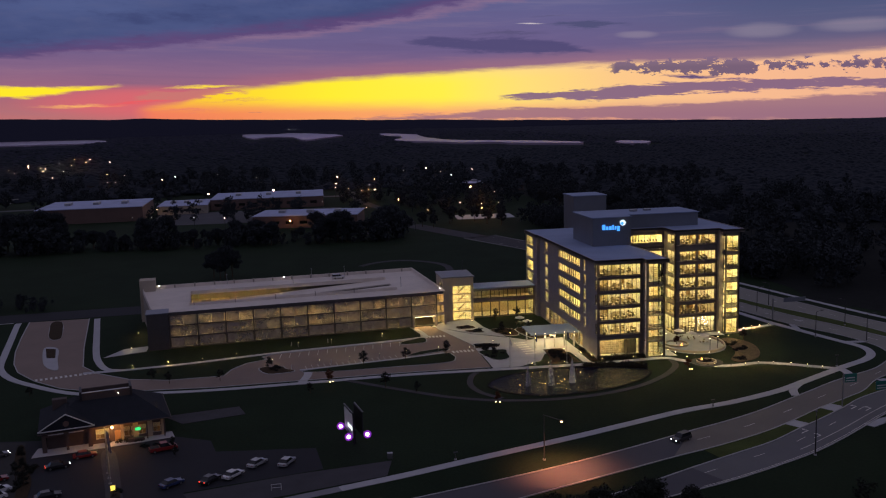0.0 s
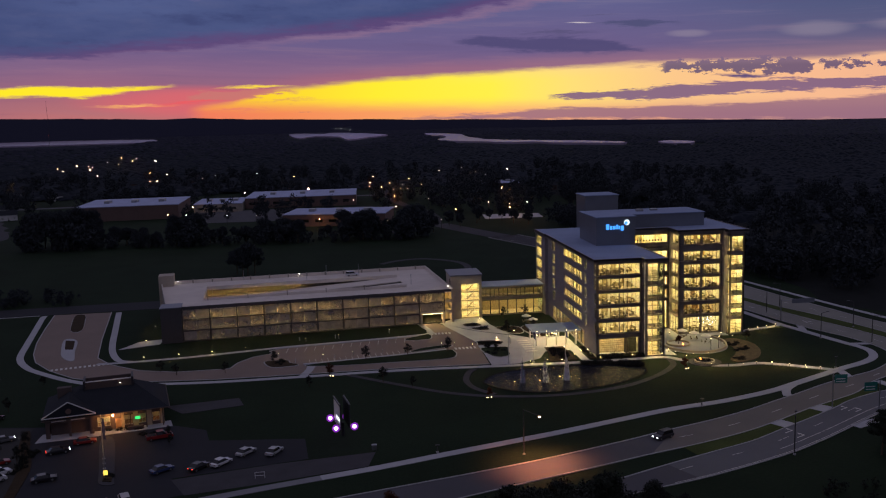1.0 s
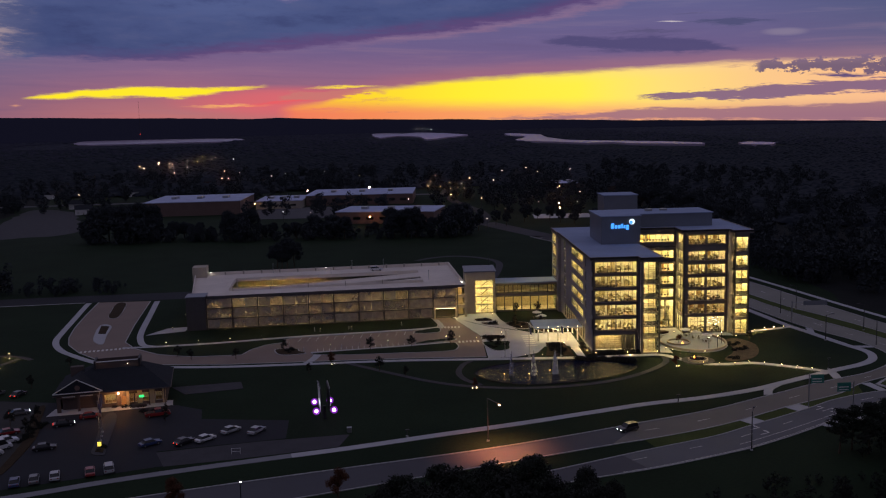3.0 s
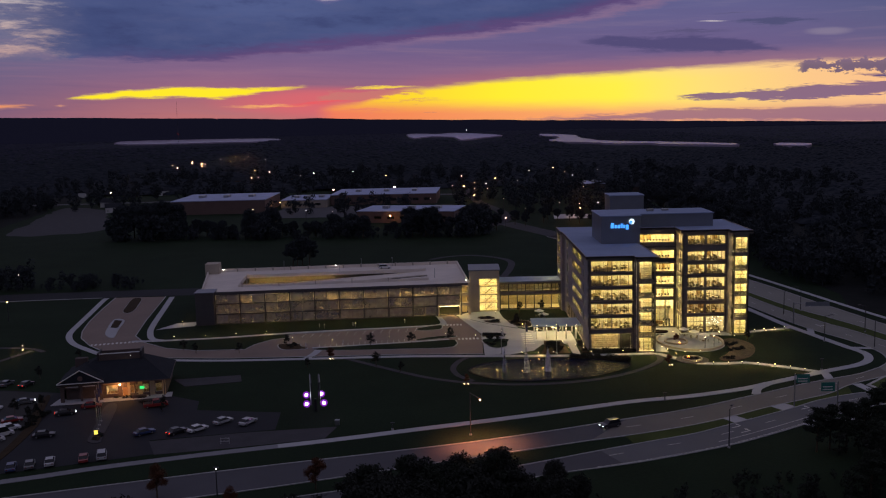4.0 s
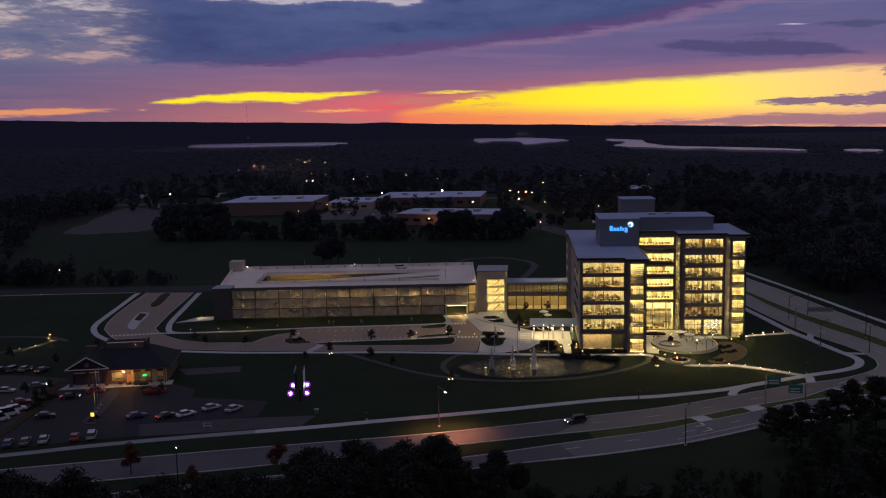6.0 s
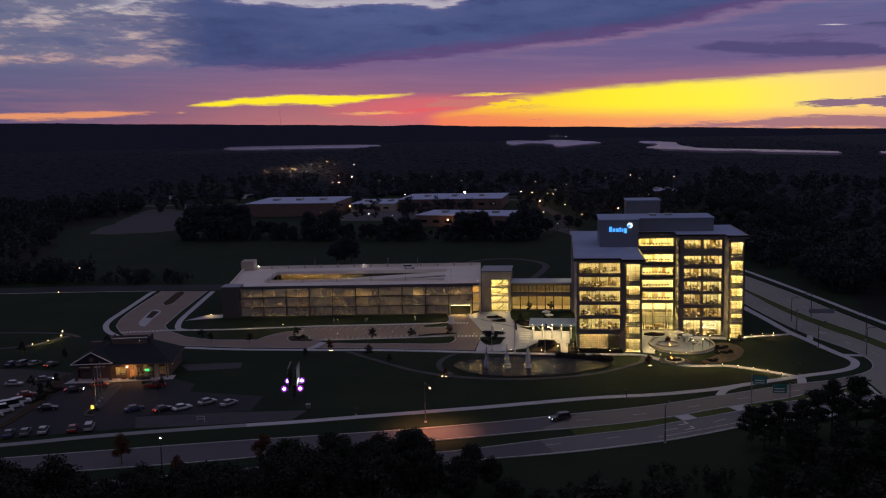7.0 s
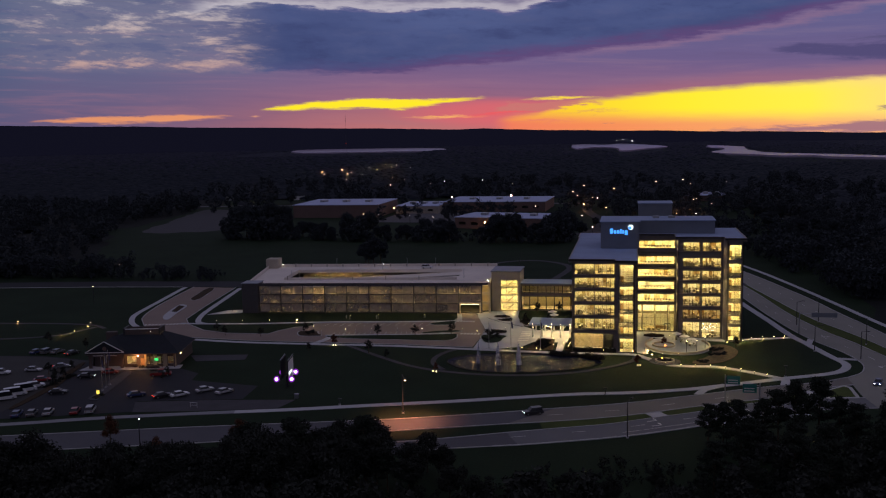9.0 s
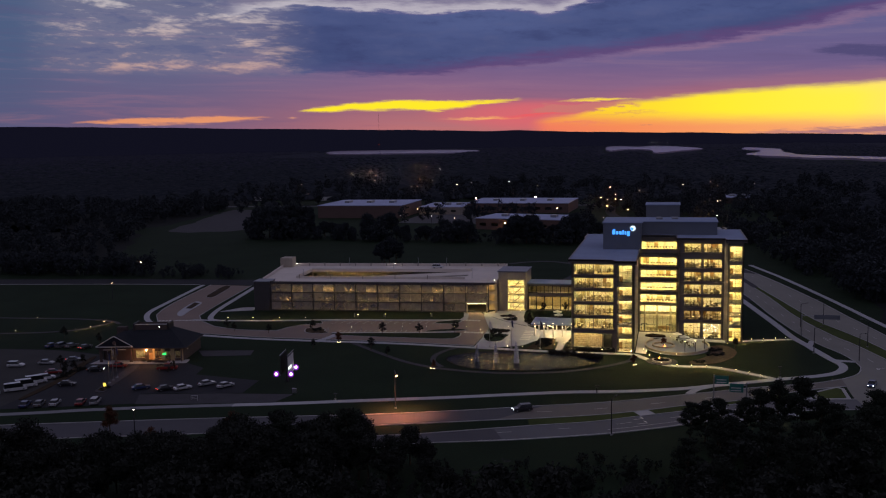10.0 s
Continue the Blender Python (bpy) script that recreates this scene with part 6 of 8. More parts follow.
def street_lamp(x, y, h, arm, lit, label, turn=0, head=0.5):
    s = base("street_lamp", label, "street lamp", at=(x, y, 0))
    s.rotation_euler = (0, 0, radians(turn))
    part("pole", tubed((0, 0, 0), (0, 0, h), 0.14, 0.09, n=8), "pole", s)
    part("base_plate", tubed((0, 0, 0), (0, 0, 0.3), 0.3, 0.26, n=10), "kerb", s)
    if arm:
        part("arm", tubed((0, 0, h - 0.05), (arm, 0, h + 0.35), 0.07, 0.05, n=6), "pole", s)
    part("head", boxed(arm - 0.4, -0.22, h + 0.28, arm + 0.5, 0.22, h + 0.46, bevel=0.04), "pole", s)
    if lit:
        part("lamp", ball(bmesh.new(), (arm + 0.05, 0, h + 0.2), head * 0.5, 0.7), lit, s, "glowing lamp")
    return s


lamp1 = street_lamp(-55.0, -64.8, 9.3, 5.6, "lamp_sodium", "tall street lamp glowing orange over the road", -69, 0.42)
glow = bpy.data.lights.new("street_lamp_light", "SPOT")
glow.energy, glow.color, glow.shadow_soft_size, glow.spot_size, glow.spot_blend = SODIUM, (1.0, 0.32, 0.15), 0.25, radians(128), 0.8
gl = new("street_lamp_light", glow)
gl.matrix_basis = pose(-52.9, -70.1, 8.9)
street_lamp(-98, -107.5, 10.0, 0.0, "lamp_white", "street lamp with a small white light", 0, 0.34)
for x, y, h, t in ((-3.2, -75.2, 8.0, 60), (50.5, 45.3, 8.0, 0), (37.0, -20.4, 2.6, 0), (60.2, 0.8, 8.0, -40), (49.6, 9.5, 7.5, 0), (66, 20, 8, 180), (58.5, 52, 8, 180), (-72, -60.5, 1.2, 0), (-8.8, -43.2, 1.4, 0)):
    street_lamp(x, y, h, 1.8 if h > 5 else 0.0, None, "dark unlit street pole by the kerb", t)


def town_lamp(x, y, h, kind, r):
    s = base("town_light", "distant street light on a slim pole", "street lamp", "distant town lights", at=(x, y, 0))
    part("pole", tubed((0, 0, 0), (0, 0, h), 0.15, n=6), "pole", s)
    part("lamp", ball(bmesh.new(), (0, 0, h + r), r, 1.0, 8, 5), kind, s, "glowing lamp")


TOWN = [(-411, 731, 6), (-437, 978, 6), (-427, 1031, 5), (-401, 1006, 5), (-412, 1135, 5), (-383, 1073, 5), (-383, 1194, 6), (-297, 841, 5), (-275, 723, 4), (-268, 723, 4), (-172, 775, 5), (-129, 712, 5),
        (-51, 669, 5), (-50, 537, 5), (-42, 500, 6), (-48, 388, 4), (-37, 374, 4), (-20, 611, 6), (21, 718, 5), (-22, 422, 5), (-27, 304, 4), (-141, 364, 4), (-161, 376, 4), (-11, 356, 4), (-76, 434, 5),
        (-58, 319, 3), (14, 375, 6), (26, 362, 6), (39, 366, 6), (133, 399, 5), (56, 452, 5), (-36, 505, 6), (-31, 500, 6), (-60, 545, 5), (-30, 560, 5), (30, 520, 5), (-240, 121, 5), (60, 640, 6), (-350, 820, 5), (-440, 1080, 5), (-190, 395, 3), (-203, 400, 3), (90, 700, 6), (-215, 60, 5), (118, 330, 4)]
rnd = random.Random(88)
TOWN += [(rnd.uniform(-430, -330), rnd.uniform(880, 1250), 5) for i in range(8)] + [(rnd.uniform(-60, 60), rnd.uniform(420, 760), 5) for i in range(10)] + [(rnd.uniform(-300, -100), rnd.uniform(700, 900), 5) for i in range(4)]
for i, (x, y, h) in enumerate(TOWN):
    k = ("lamp_town", "lamp_warm", "lamp_town", "lamp_town", "lamp_white", "lamp_warm")[i % 6]
    town_lamp(x, y, h + 2.0 + 0.009 * max(y - 300, 0), k, 0.11 + 0.00021 * y)
for x, y, h in ((-112, 568, 7.0), (-165.4, 556, 6.6)):
    s = base("flood_lamp", "bright pinkish flood lamp on a school roof mast", "flood lamp", at=(x, y, 0))
    part("mast", tubed((0, 0, 0), (0, 0, h), 0.2, n=6), "pole", s)
    part("lamp", ball(bmesh.new(), (0, 0, h + 0.9), 0.9 if x > -150 else 0.6, 1.0), light_material("pink_flood", (1.0, 0.42, 0.36), 18), s, "glowing lamp")


# ---- trees ----
def leaf_mesh(name, centres, mat, seed, size, per, flat=0.75):
    """Crown of many small bent leaf tufts gathered round the given clumps."""
    rnd = np.random.RandomState(seed)
    vs, fs = [], []
    for c, r in centres:
        n = int(per * r * r) + 12
        d = rnd.normal(size=(n, 3))
        d /= np.linalg.norm(d, axis=1)[:, None]
        rad = r * (0.3 + 1.05 * rnd.uniform(0, 1, n) ** 1.2)
        p = np.array(c) + d * rad[:, None] * np.array((1, 1, flat))
        a = rnd.normal(size=(n, 3))
        a /= np.linalg.norm(a, axis=1)[:, None]
        b = np.cross(a, d + 0.01)
        b /= np.linalg.norm(b, axis=1)[:, None]
        s = size * rnd.uniform(0.5, 1.3, n)[:, None]
        k = len(vs)
        quad = np.stack([p - a * s, p + b * s * 0.6 + d * s * 0.25, p + a * s, p - b * s * 0.6 + d * s * 0.25], 1).reshape(-1, 3)
        vs.extend(map(tuple, quad))
        fs.extend((k + 4 * i, k + 4 * i + 1, k + 4 * i + 2, k + 4 * i + 3) for i in range(n))
    me = bpy.data.meshes.new(name)
    me.from_pydata(vs, [], fs)
    me.materials.append(M[mat])
    return me


def make_tree(kind, h, seed, label, mat, category="tree", group=""):
    rnd = random.Random(seed)
    t = base("tree", label, category, group)
    bm = bmesh.new()
    lean = Vector((rnd.uniform(-0.04, 0.04), rnd.uniform(-0.04, 0.04), 1)) * h
    pts = [lean * f + Vector((rnd.uniform(-0.1, 0.1), rnd.uniform(-0.1, 0.1), 0)) * h * 0.1 * f for f in (0, 0.3, 0.6, 0.93)]
    r0 = 0.022 * h
    for i in range(3):
        tube(bm, pts[i], pts[i + 1], r0 * (1 - 0.3 * i), r0 * (0.7 - 0.3 * i) + 0.02, 7, cap=False)
    clumps = []
    if kind == "pine":
        n = 16
        for i in range(n):
            f = 0.34 + 0.62 * i / (n - 1)
            a = i * 2.4 + rnd.random()
            reach = h * (0.24 * (1.08 - f) + 0.06) * rnd.uniform(0.75, 1.25)
            o = lean * f
            tip = o + Vector((math.cos(a) * reach, math.sin(a) * reach, h * rnd.uniform(0.0, 0.05)))
            tube(bm, o, tip, r0 * 0.28, r0 * 0.08, 5, cap=False)
            clumps.append((tuple(tip), h * rnd.uniform(0.065, 0.10)))
            clumps.append((tuple(o.lerp(tip, 0.55)), h * rnd.uniform(0.055, 0.085)))
        clumps.append((tuple(lean * 0.98), h * 0.07))
    else:
        n = 26 if kind == "broad" else 8
        for i in range(n):
            f = rnd.uniform(0.36, 0.86)
            a = i * 2.4 + rnd.random()
            reach = h * (0.27 if kind == "broad" else 0.22) * math.sin(math.pi * min(max((f - 0.2) / 0.85, 0.1), 0.95)) * rnd.uniform(0.6, 1.25)
            o = lean * (f * 0.72)
            tip = lean * f + Vector((math.cos(a) * reach, math.sin(a) * reach, 0))
            tube(bm, o, tip, r0 * 0.32, r0 * 0.1, 5, cap=False)
            clumps.append((tuple(tip), h * (rnd.uniform(0.065, 0.12) if kind == "broad" else rnd.uniform(0.09, 0.15))))
        clumps.append((tuple(lean * 0.9), h * 0.12))
        clumps.append((tuple(lean * 0.66), h * 0.16))
    part("trunk", bm, "bark", t)
    big = h > 6
    c = new("crown", leaf_mesh("crown", clumps, mat, seed, (0.25 if kind == "pine" else 0.30) * (1 if big else 0.42) * (h / 14 if big else 1), (190 if kind == "pine" else 170) / (1 if big else 0.12) * (196 / (h * h) if big else 0.34) * 0.9, 0.6 if kind == "pine" else 0.8))
    c.parent = t
    return t


def plant(variants, spots, seed):
    rnd = random.Random(seed)
    used = set()
    for i, (x, y, s) in enumerate(spots):
        v = variants[i % len(variants)]
        m = pose(x, y, -0.05, 0, 0, rnd.uniform(0, 360)) @ Matrix.Diagonal((s * rnd.uniform(0.9, 1.12), s * rnd.uniform(0.9, 1.12), s, 1))
        if id(v) not in used:
            used.add(id(v))
            v.matrix_basis = m
        else:
            copy_thing(v, m)


pines = [make_tree("pine", 13.0, s, "tall dark pine with an open ragged crown", "needle", group="foreground pines") for s in (1, 2, 3)]
rnd = random.Random(5)
spots = [(31.3, -69.9, 0.93), (35.6, -71.6, 1.02), (27.6, -72.4, 0.84), (39, -74.4, 0.85), (24.6, -73.6, 0.68), (16.2, -77, 0.84), (13, -78.5, 0.74), (18.6, -79.0, 0.76), (23, -82.5, 0.6), (29, -84, 0.72), (41, -80, 0.8), (50, -74, 1.12), (54, -71, 1.1), (21, -86, 0.66), (56, -80, 1.05), (62, -72, 0.95), (45, -90, 1.0), (33, -94, 1.0), (18, -94, 0.85), (70, -88, 1.1), (52, -97, 1.0), (26, -100, 1.0), (40, -104, 1.1), (62, -100, 1.1), (12, -104, 0.8), (78, -78, 1.1), (72, -66, 0.9), (30, -112, 1.1), (48, -112, 1.1), (18, -114, 0.9), (66, -112, 1.1), (84, -92, 1.15)]
spots += [(-58, -107, 0.92), (-66, -107, 0.95), (-51, -109, 0.98), (-46, -112, 0.8), (-62, -113, 1.0), (-72, -112, 0.9), (-43, -106, 0.66)]
plant(pines, spots, 7)
broad = [make_tree("broad", 12.0, s, "dark broad-leaved tree in full leaf", "leaf", group="foreground trees") for s in (11, 12, 13)]


def tree_mass(name, label, spots, seed, height, mat="leaf", quads=420, low=0.35, leaf=0.05):
    """Close-grown trees that nobody could count: crowns and trunks in one mesh."""
    rs = np.random.RandomState(seed)
    vs, fs = [], []
    for x, y, s in spots:
        h = height * s
        k = 0
        for c in range(14):
            f, a = rs.uniform(low, 0.92), rs.uniform(0, 6.283)
            reach = h * 0.26 * math.sin(math.pi * min(max((f - 0.15) / 0.9, 0.1), 0.95)) * rs.uniform(0.5, 1.2)
            ctr = np.array((x + reach * math.cos(a), y + reach * math.sin(a), h * f))
            n = quads // 14
            d = rs.normal(size=(n, 3))
            d /= np.linalg.norm(d, axis=1)[:, None]
            p = ctr + d * (h * rs.uniform(0.09, 0.17)) * (0.35 + 1.0 * rs.uniform(0, 1, (n, 1))) * np.array((1, 1, 0.8))
            u = rs.normal(size=(n, 3))
            u /= np.linalg.norm(u, axis=1)[:, None]
            w = np.cross(u, d + 0.01)
            w /= np.linalg.norm(w, axis=1)[:, None]
            q = h * leaf * rs.uniform(0.5, 1.3, (n, 1))
            k = len(vs)
            vs.extend(map(tuple, np.stack([p - u * q, p + w * q * 0.6 + d * q * 0.25, p + u * q, p - w * q * 0.6 + d * q * 0.25], 1).reshape(-1, 3)))
            fs.extend((k + 4 * i, k + 4 * i + 1, k + 4 * i + 2, k + 4 * i + 3) for i in range(n))
        k = len(vs)
        r = h * 0.02
        vs.extend([(x + r * ca * t, y + r * sa * t, z) for t, z in ((1, -0.1), (0.4, h * 0.7)) for ca, sa in ((1, 0), (0, 1), (-1, 0), (0, -1))])
        fs.extend((k + i, k + (i + 1) % 4, k + 4 + (i + 1) % 4, k + 4 + i) for i in range(4))
    me = bpy.data.meshes.new(name)
    me.from_pydata(vs, [], fs)
    me.materials.append(M[mat])
    tagged(new(name, me), label, "trees", kind="stuff")


def on_grass_below(x, y):
    """South of the lower carriageway, clear of the open slope by the junction."""
    for a, b in zip(R2S, R2S[1:]):
        if a.x <= x <= b.x:
            return y < a.y + (b.y - a.y) * (x - a.x) / (b.x - a.x) - 5
    return False


def south_edge(x):
    """Where the lower carriageway's south kerb runs."""
    for a, b in zip(R2S, R2S[1:]):
        if a.x <= x <= b.x:
            return a.y + (b.y - a.y) * (x - a.x) / (b.x - a.x)
    return -200.0


spots = []
for i in range(44):
    x = -182 + i * 2.25 + rnd.uniform(-1, 1)
    spots.append((x, south_edge(x) - rnd.uniform(9, 18), rnd.uniform(0.98, 1.16) if x < -104 else rnd.uniform(0.78, 0.96) if x < -84 else rnd.uniform(0.62, 0.8)))
for i in range(34):
    x = -84 + i * 1.05 + rnd.uniform(-1, 1)
    spots.append((x, south_edge(x) - rnd.uniform(8, 22), rnd.uniform(0.65, 0.98)))
spots += [(-41, -101, 0.6), (-37, -104, 0.5), (-42, -112, 0.7), (-34, -114, 0.5), (-28, -122, 0.6), (-20, -112, 0.35), (-14, -108, 0.3), (-6, -112, 0.4), (2, -104, 0.35)]
plant(broad, [p for p in spots if on_grass_below(p[0], p[1])], 8)
mass = []
while len(mass) < 430:
    x, y = rnd.uniform(-190, 85), rnd.uniform(-200, -100)
    if y > south_edge(x) - 12 or x > -48 and x < 14 and y > -124 or x >= 14 and y > -96:
        continue
    mass.append((x, y, rnd.uniform(0.7, 1.1)))
tree_mass("thicket", "black mass of trees below the road", mass, 61, 11.0, quads=560, low=0.25)
belt = [(rnd.uniform(16, 78), rnd.uniform(-104, -78), rnd.uniform(0.5, 1.0)) for i in range(90)]
tree_mass("undergrowth", "dark undergrowth beneath the pines", [p for p in belt if p[1] < south_edge(min(p[0], 53)) - 16], 64, 7.0, quads=340, low=0.08)
scrub = [(rnd.uniform(-46, 18), rnd.uniform(-150, -92), rnd.uniform(0.35, 1.0)) for i in range(420)]
tree_mass("scrub", "low dark scrub on the slope below the road", [p for p in scrub if p[1] < south_edge(p[0]) - 19 - 4 * math.sin(p[0] * 0.4)], 65, 3.6, quads=180, low=0.1, leaf=0.07)
mid = [make_tree("broad", 18.0, s, "large dark tree at the edge of the field", "grove", group="field edge trees") for s in (21, 22, 23)]
spots = []
TREELINE = [(-270, 20), (-231, 21), (-227, 15), (-222, 9), (-184, 9), (-181, 15), (-169, 15), (-166, 9), (-136, 9), (-132, 11), (-121, 13), (-106, 13), (-104, 3), (-100, 3), (-98, 8), (-88, 8), (-86, 15), (-69, 16), (-66, 10), (-56, 10), (-54, 18), (-40, 18), (-37, 9), (60, 10)]


def treeline(x):
    """Height of the trees that edge the field, from the west end to the road."""
    for (a, p), (b, q) in zip(TREELINE, TREELINE[1:]):
        if a <= x <= b:
            return p + (q - p) * (x - a) / (b - a)
    return 16.0


for x0, x1, y0, y1, n in ((-262, -196, 284, 306, 22), (-196, -118, 280, 302, 18), (-112, -40, 270, 300, 16), (-30, 40, 300, 360, 12), (70, 110, 200, 420, 14)):
    for i in range(n):
        x = x0 + (x1 - x0) * (i + rnd.random()) / n
        spots.append((x, rnd.uniform(y0, y1), rnd.uniform(0.8, 1.02) * treeline(x) / 18))
spots += [(-130, 172, 0.72), (-135, 175, 0.66), (-127, 174, 0.6), (-132, 170, 0.5), (-33, 294, 0.6)]
plant(mid, spots, 9)
mass = []
for x0, x1, y0, y1, n in ((-640, -392, 318, 520, 260), (-20, 140, 376, 560, 90), (-200, -40, 396, 440, 18), (-330, -60, 560, 680, 60), (-60, 140, 470, 660, 50), (-470, -330, 470, 660, 40), (-300, -200, 514, 560, 12), (80, 260, 60, 360, 190), (-480, -120, 680, 900, 110), (-100, 200, 660, 900, 90), (100, 300, 360, 700, 110)):
    for i in range(n):
        mass.append((rnd.uniform(x0, x1), rnd.uniform(y0, y1), rnd.uniform(0.6, 1.1)))
for i in range(150):
    x = rnd.uniform(-330, -192)
    mass.append((x, rnd.uniform(118, 134), rnd.uniform(0.3, 0.78) if x < -234 else rnd.uniform(0.12, 0.42)))
for i in range(190):
    x, y = rnd.uniform(-540, -300), rnd.uniform(160, 345)
    if x < -306 - max(y - 190, 0) * 0.42:
        mass.append((x, y, rnd.uniform(0.5, 0.95)))
for i in range(130):
    y = rnd.uniform(96, 330)
    mass.append((68 - (y - 165) * 0.17 + 44 * rnd.random() ** 1.5, y, rnd.uniform(0.45, 0.95)))
mass += [(-264, 141, 0.62), (-270, 144, 0.55), (-258, 139, 0.45)]
tree_mass("town_trees", "dark trees round the town and along the far road", mass, 62, 16.0, "grove", quads=266, low=0.12, leaf=0.06)
mass = []
for i in range(150):
    x = rnd.uniform(-264, -38)
    mass.append((x, rnd.uniform(264 - 0.08 * x - 6, 290), rnd.uniform(0.45, 0.95) * treeline(x) / 17))
tree_mass("field_thicket", "dense dark trees and bushes along the field", mass, 63, 17.0, "grove", quads=380, low=0.12, leaf=0.06)
small = [make_tree("small", 4.2, s, "young ornamental tree on a parking island", "leaf", group="young trees") for s in (31, 32)]
plant(small, [(-109.4, 17.1, 0.9), (-83.6, 14.6, 1.0), (-71.5, 16.9, 1.0), (-59.8, 18.2, 1.1), (-135, 10.5, 0.9), (-122, 9.5, 0.8), (-140, 14.5, 0.9), (-80, -8, 1.0), (-73, -14, 0.8), (-99, -8, 0.7), (-38, 40, 1.0), (-30, 38, 0.9), (-28, 60, 1.1), (-36, 58, 1.0), (-163, -44, 1.0), (-157, -50, 0.9), (-169, 8, 0.7), (28, 12, 0.8), (-188, -8, 1.1), (-158.6, -39.5, 0.8), (-156.2, -47, 0.9), (-154.6, -53.5, 0.8), (-170.5, -14, 1.0), (-128.4, -40.6, 0.7), (-127.6, -44.6, 0.6)], 3)
aut = [make_tree("small", 6.2, s, "small rust-red autumn tree by the road", "autumn", group="autumn trees") for s in (41, 42)]
plant(aut, [(-112.5, -95, 1.05), (-84, -92.4, 1.0), (-93.8, 0.6, 0.55), (-1.0, -13, 0.5), (-55.4, -26.6, 0.42), (7, 11.8, 0.45), (-97, -103, 0.8)], 4)


def make_shrub(seed):
    s = base("shrub", "low dark rounded shrub in a planting bed", "shrub", "bed shrubs")
    cl = [((random.Random(seed + i).uniform(-0.5, 0.5), random.Random(seed + i + 9).uniform(-0.5, 0.5), 0.35), 0.45) for i in range(4)]
    c = new("foliage", leaf_mesh("foliage", cl, "leaf", seed, 0.13, 260))
    c.parent = s
    part("stem", tubed((0, 0, 0), (0, 0, 0.35), 0.06, n=5), "bark", s)
    return s


shrubs = [make_shrub(51), make_shrub(52)]
spots = []
for cx, cy, rx, ry, n in ((22.5, 4.5, 3.5, 6.0, 14), (17.5, -6.6, 2.4, 1.6, 6), (-48, 50.5, 2, 1.4, 6), (-46, 44.4, 2, 1.2, 6), (-37, 41, 3, 3.4, 12), (-29, 38, 3, 5, 12), (-29, 9.2, 2.4, 6.6, 30), (-21, 9.4, 0.4, 7, 18), (-136.2, -61, 1, 2.6, 6), (-46.5, 18, 3, 7, 12), (6.7, -8, 2, 2, 8), (-108, 17, 1.6, 2.6, 5), (-155, -50, 1.2, 9, 16), (-133, -37.4, 3.0, 0.3, 7), (-13, 1.9, 5.5, 0.5, 14), (4.2, 24.6, 2.2, 1, 8), (-139, -33.2, 5, 0.4, 9)):
    for i in range(n):
        a, r = rnd.uniform(0, 6.28), math.sqrt(rnd.random())
        spots.append((cx + rx * r * math.cos(a), cy + ry * r * math.sin(a), rnd.uniform(0.6, 1.15)))
for i in range(34):
    spots.append((-19.6 + 11.8 * i / 33 + rnd.uniform(-0.2, 0.2), 1.75 + rnd.uniform(-0.3, 0.3), rnd.uniform(1.25, 1.7)))
for i in range(46):
    t = rnd.random()
    if 0.36 < t < 0.44 or 0.52 < t < 0.58 or 0.66 < t < 0.72:
        continue
    spots.append((-26 + 16 * t, -3.0 - 5.5 * t * t + rnd.uniform(-0.5, 0.5), rnd.uniform(0.9, 1.8)))
for i in range(10):
    spots.append((-49.2 + 6.0 * i / 9, 25.6 + rnd.uniform(-0.9, 0.9), rnd.uniform(0.9, 1.2)))
plant(shrubs, spots, 6)


# dark sheets laid over the grass below the tree masses
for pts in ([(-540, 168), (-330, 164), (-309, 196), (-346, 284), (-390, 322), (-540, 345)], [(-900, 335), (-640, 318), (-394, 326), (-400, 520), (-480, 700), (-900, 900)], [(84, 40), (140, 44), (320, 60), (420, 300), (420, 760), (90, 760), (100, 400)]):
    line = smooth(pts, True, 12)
    structure("ground", slab([p + Vector((noise.noise(p * 0.03) * 14, noise.noise(p * 0.03 + Vector((7, 0, 0))) * 14, 0)) for p in line], -0.02, 0.02), "dark_ground", "dark ground sheet under the woods", "forest floor")


def in_lake(x, y, shore):
    inside = False
    for a, b in zip(shore, shore[1:] + shore[:1]):
        if (a.y > y) != (b.y > y) and x < a.x + (b.x - a.x) * (y - a.y) / (b.y - a.y):
            inside = not inside
    return inside


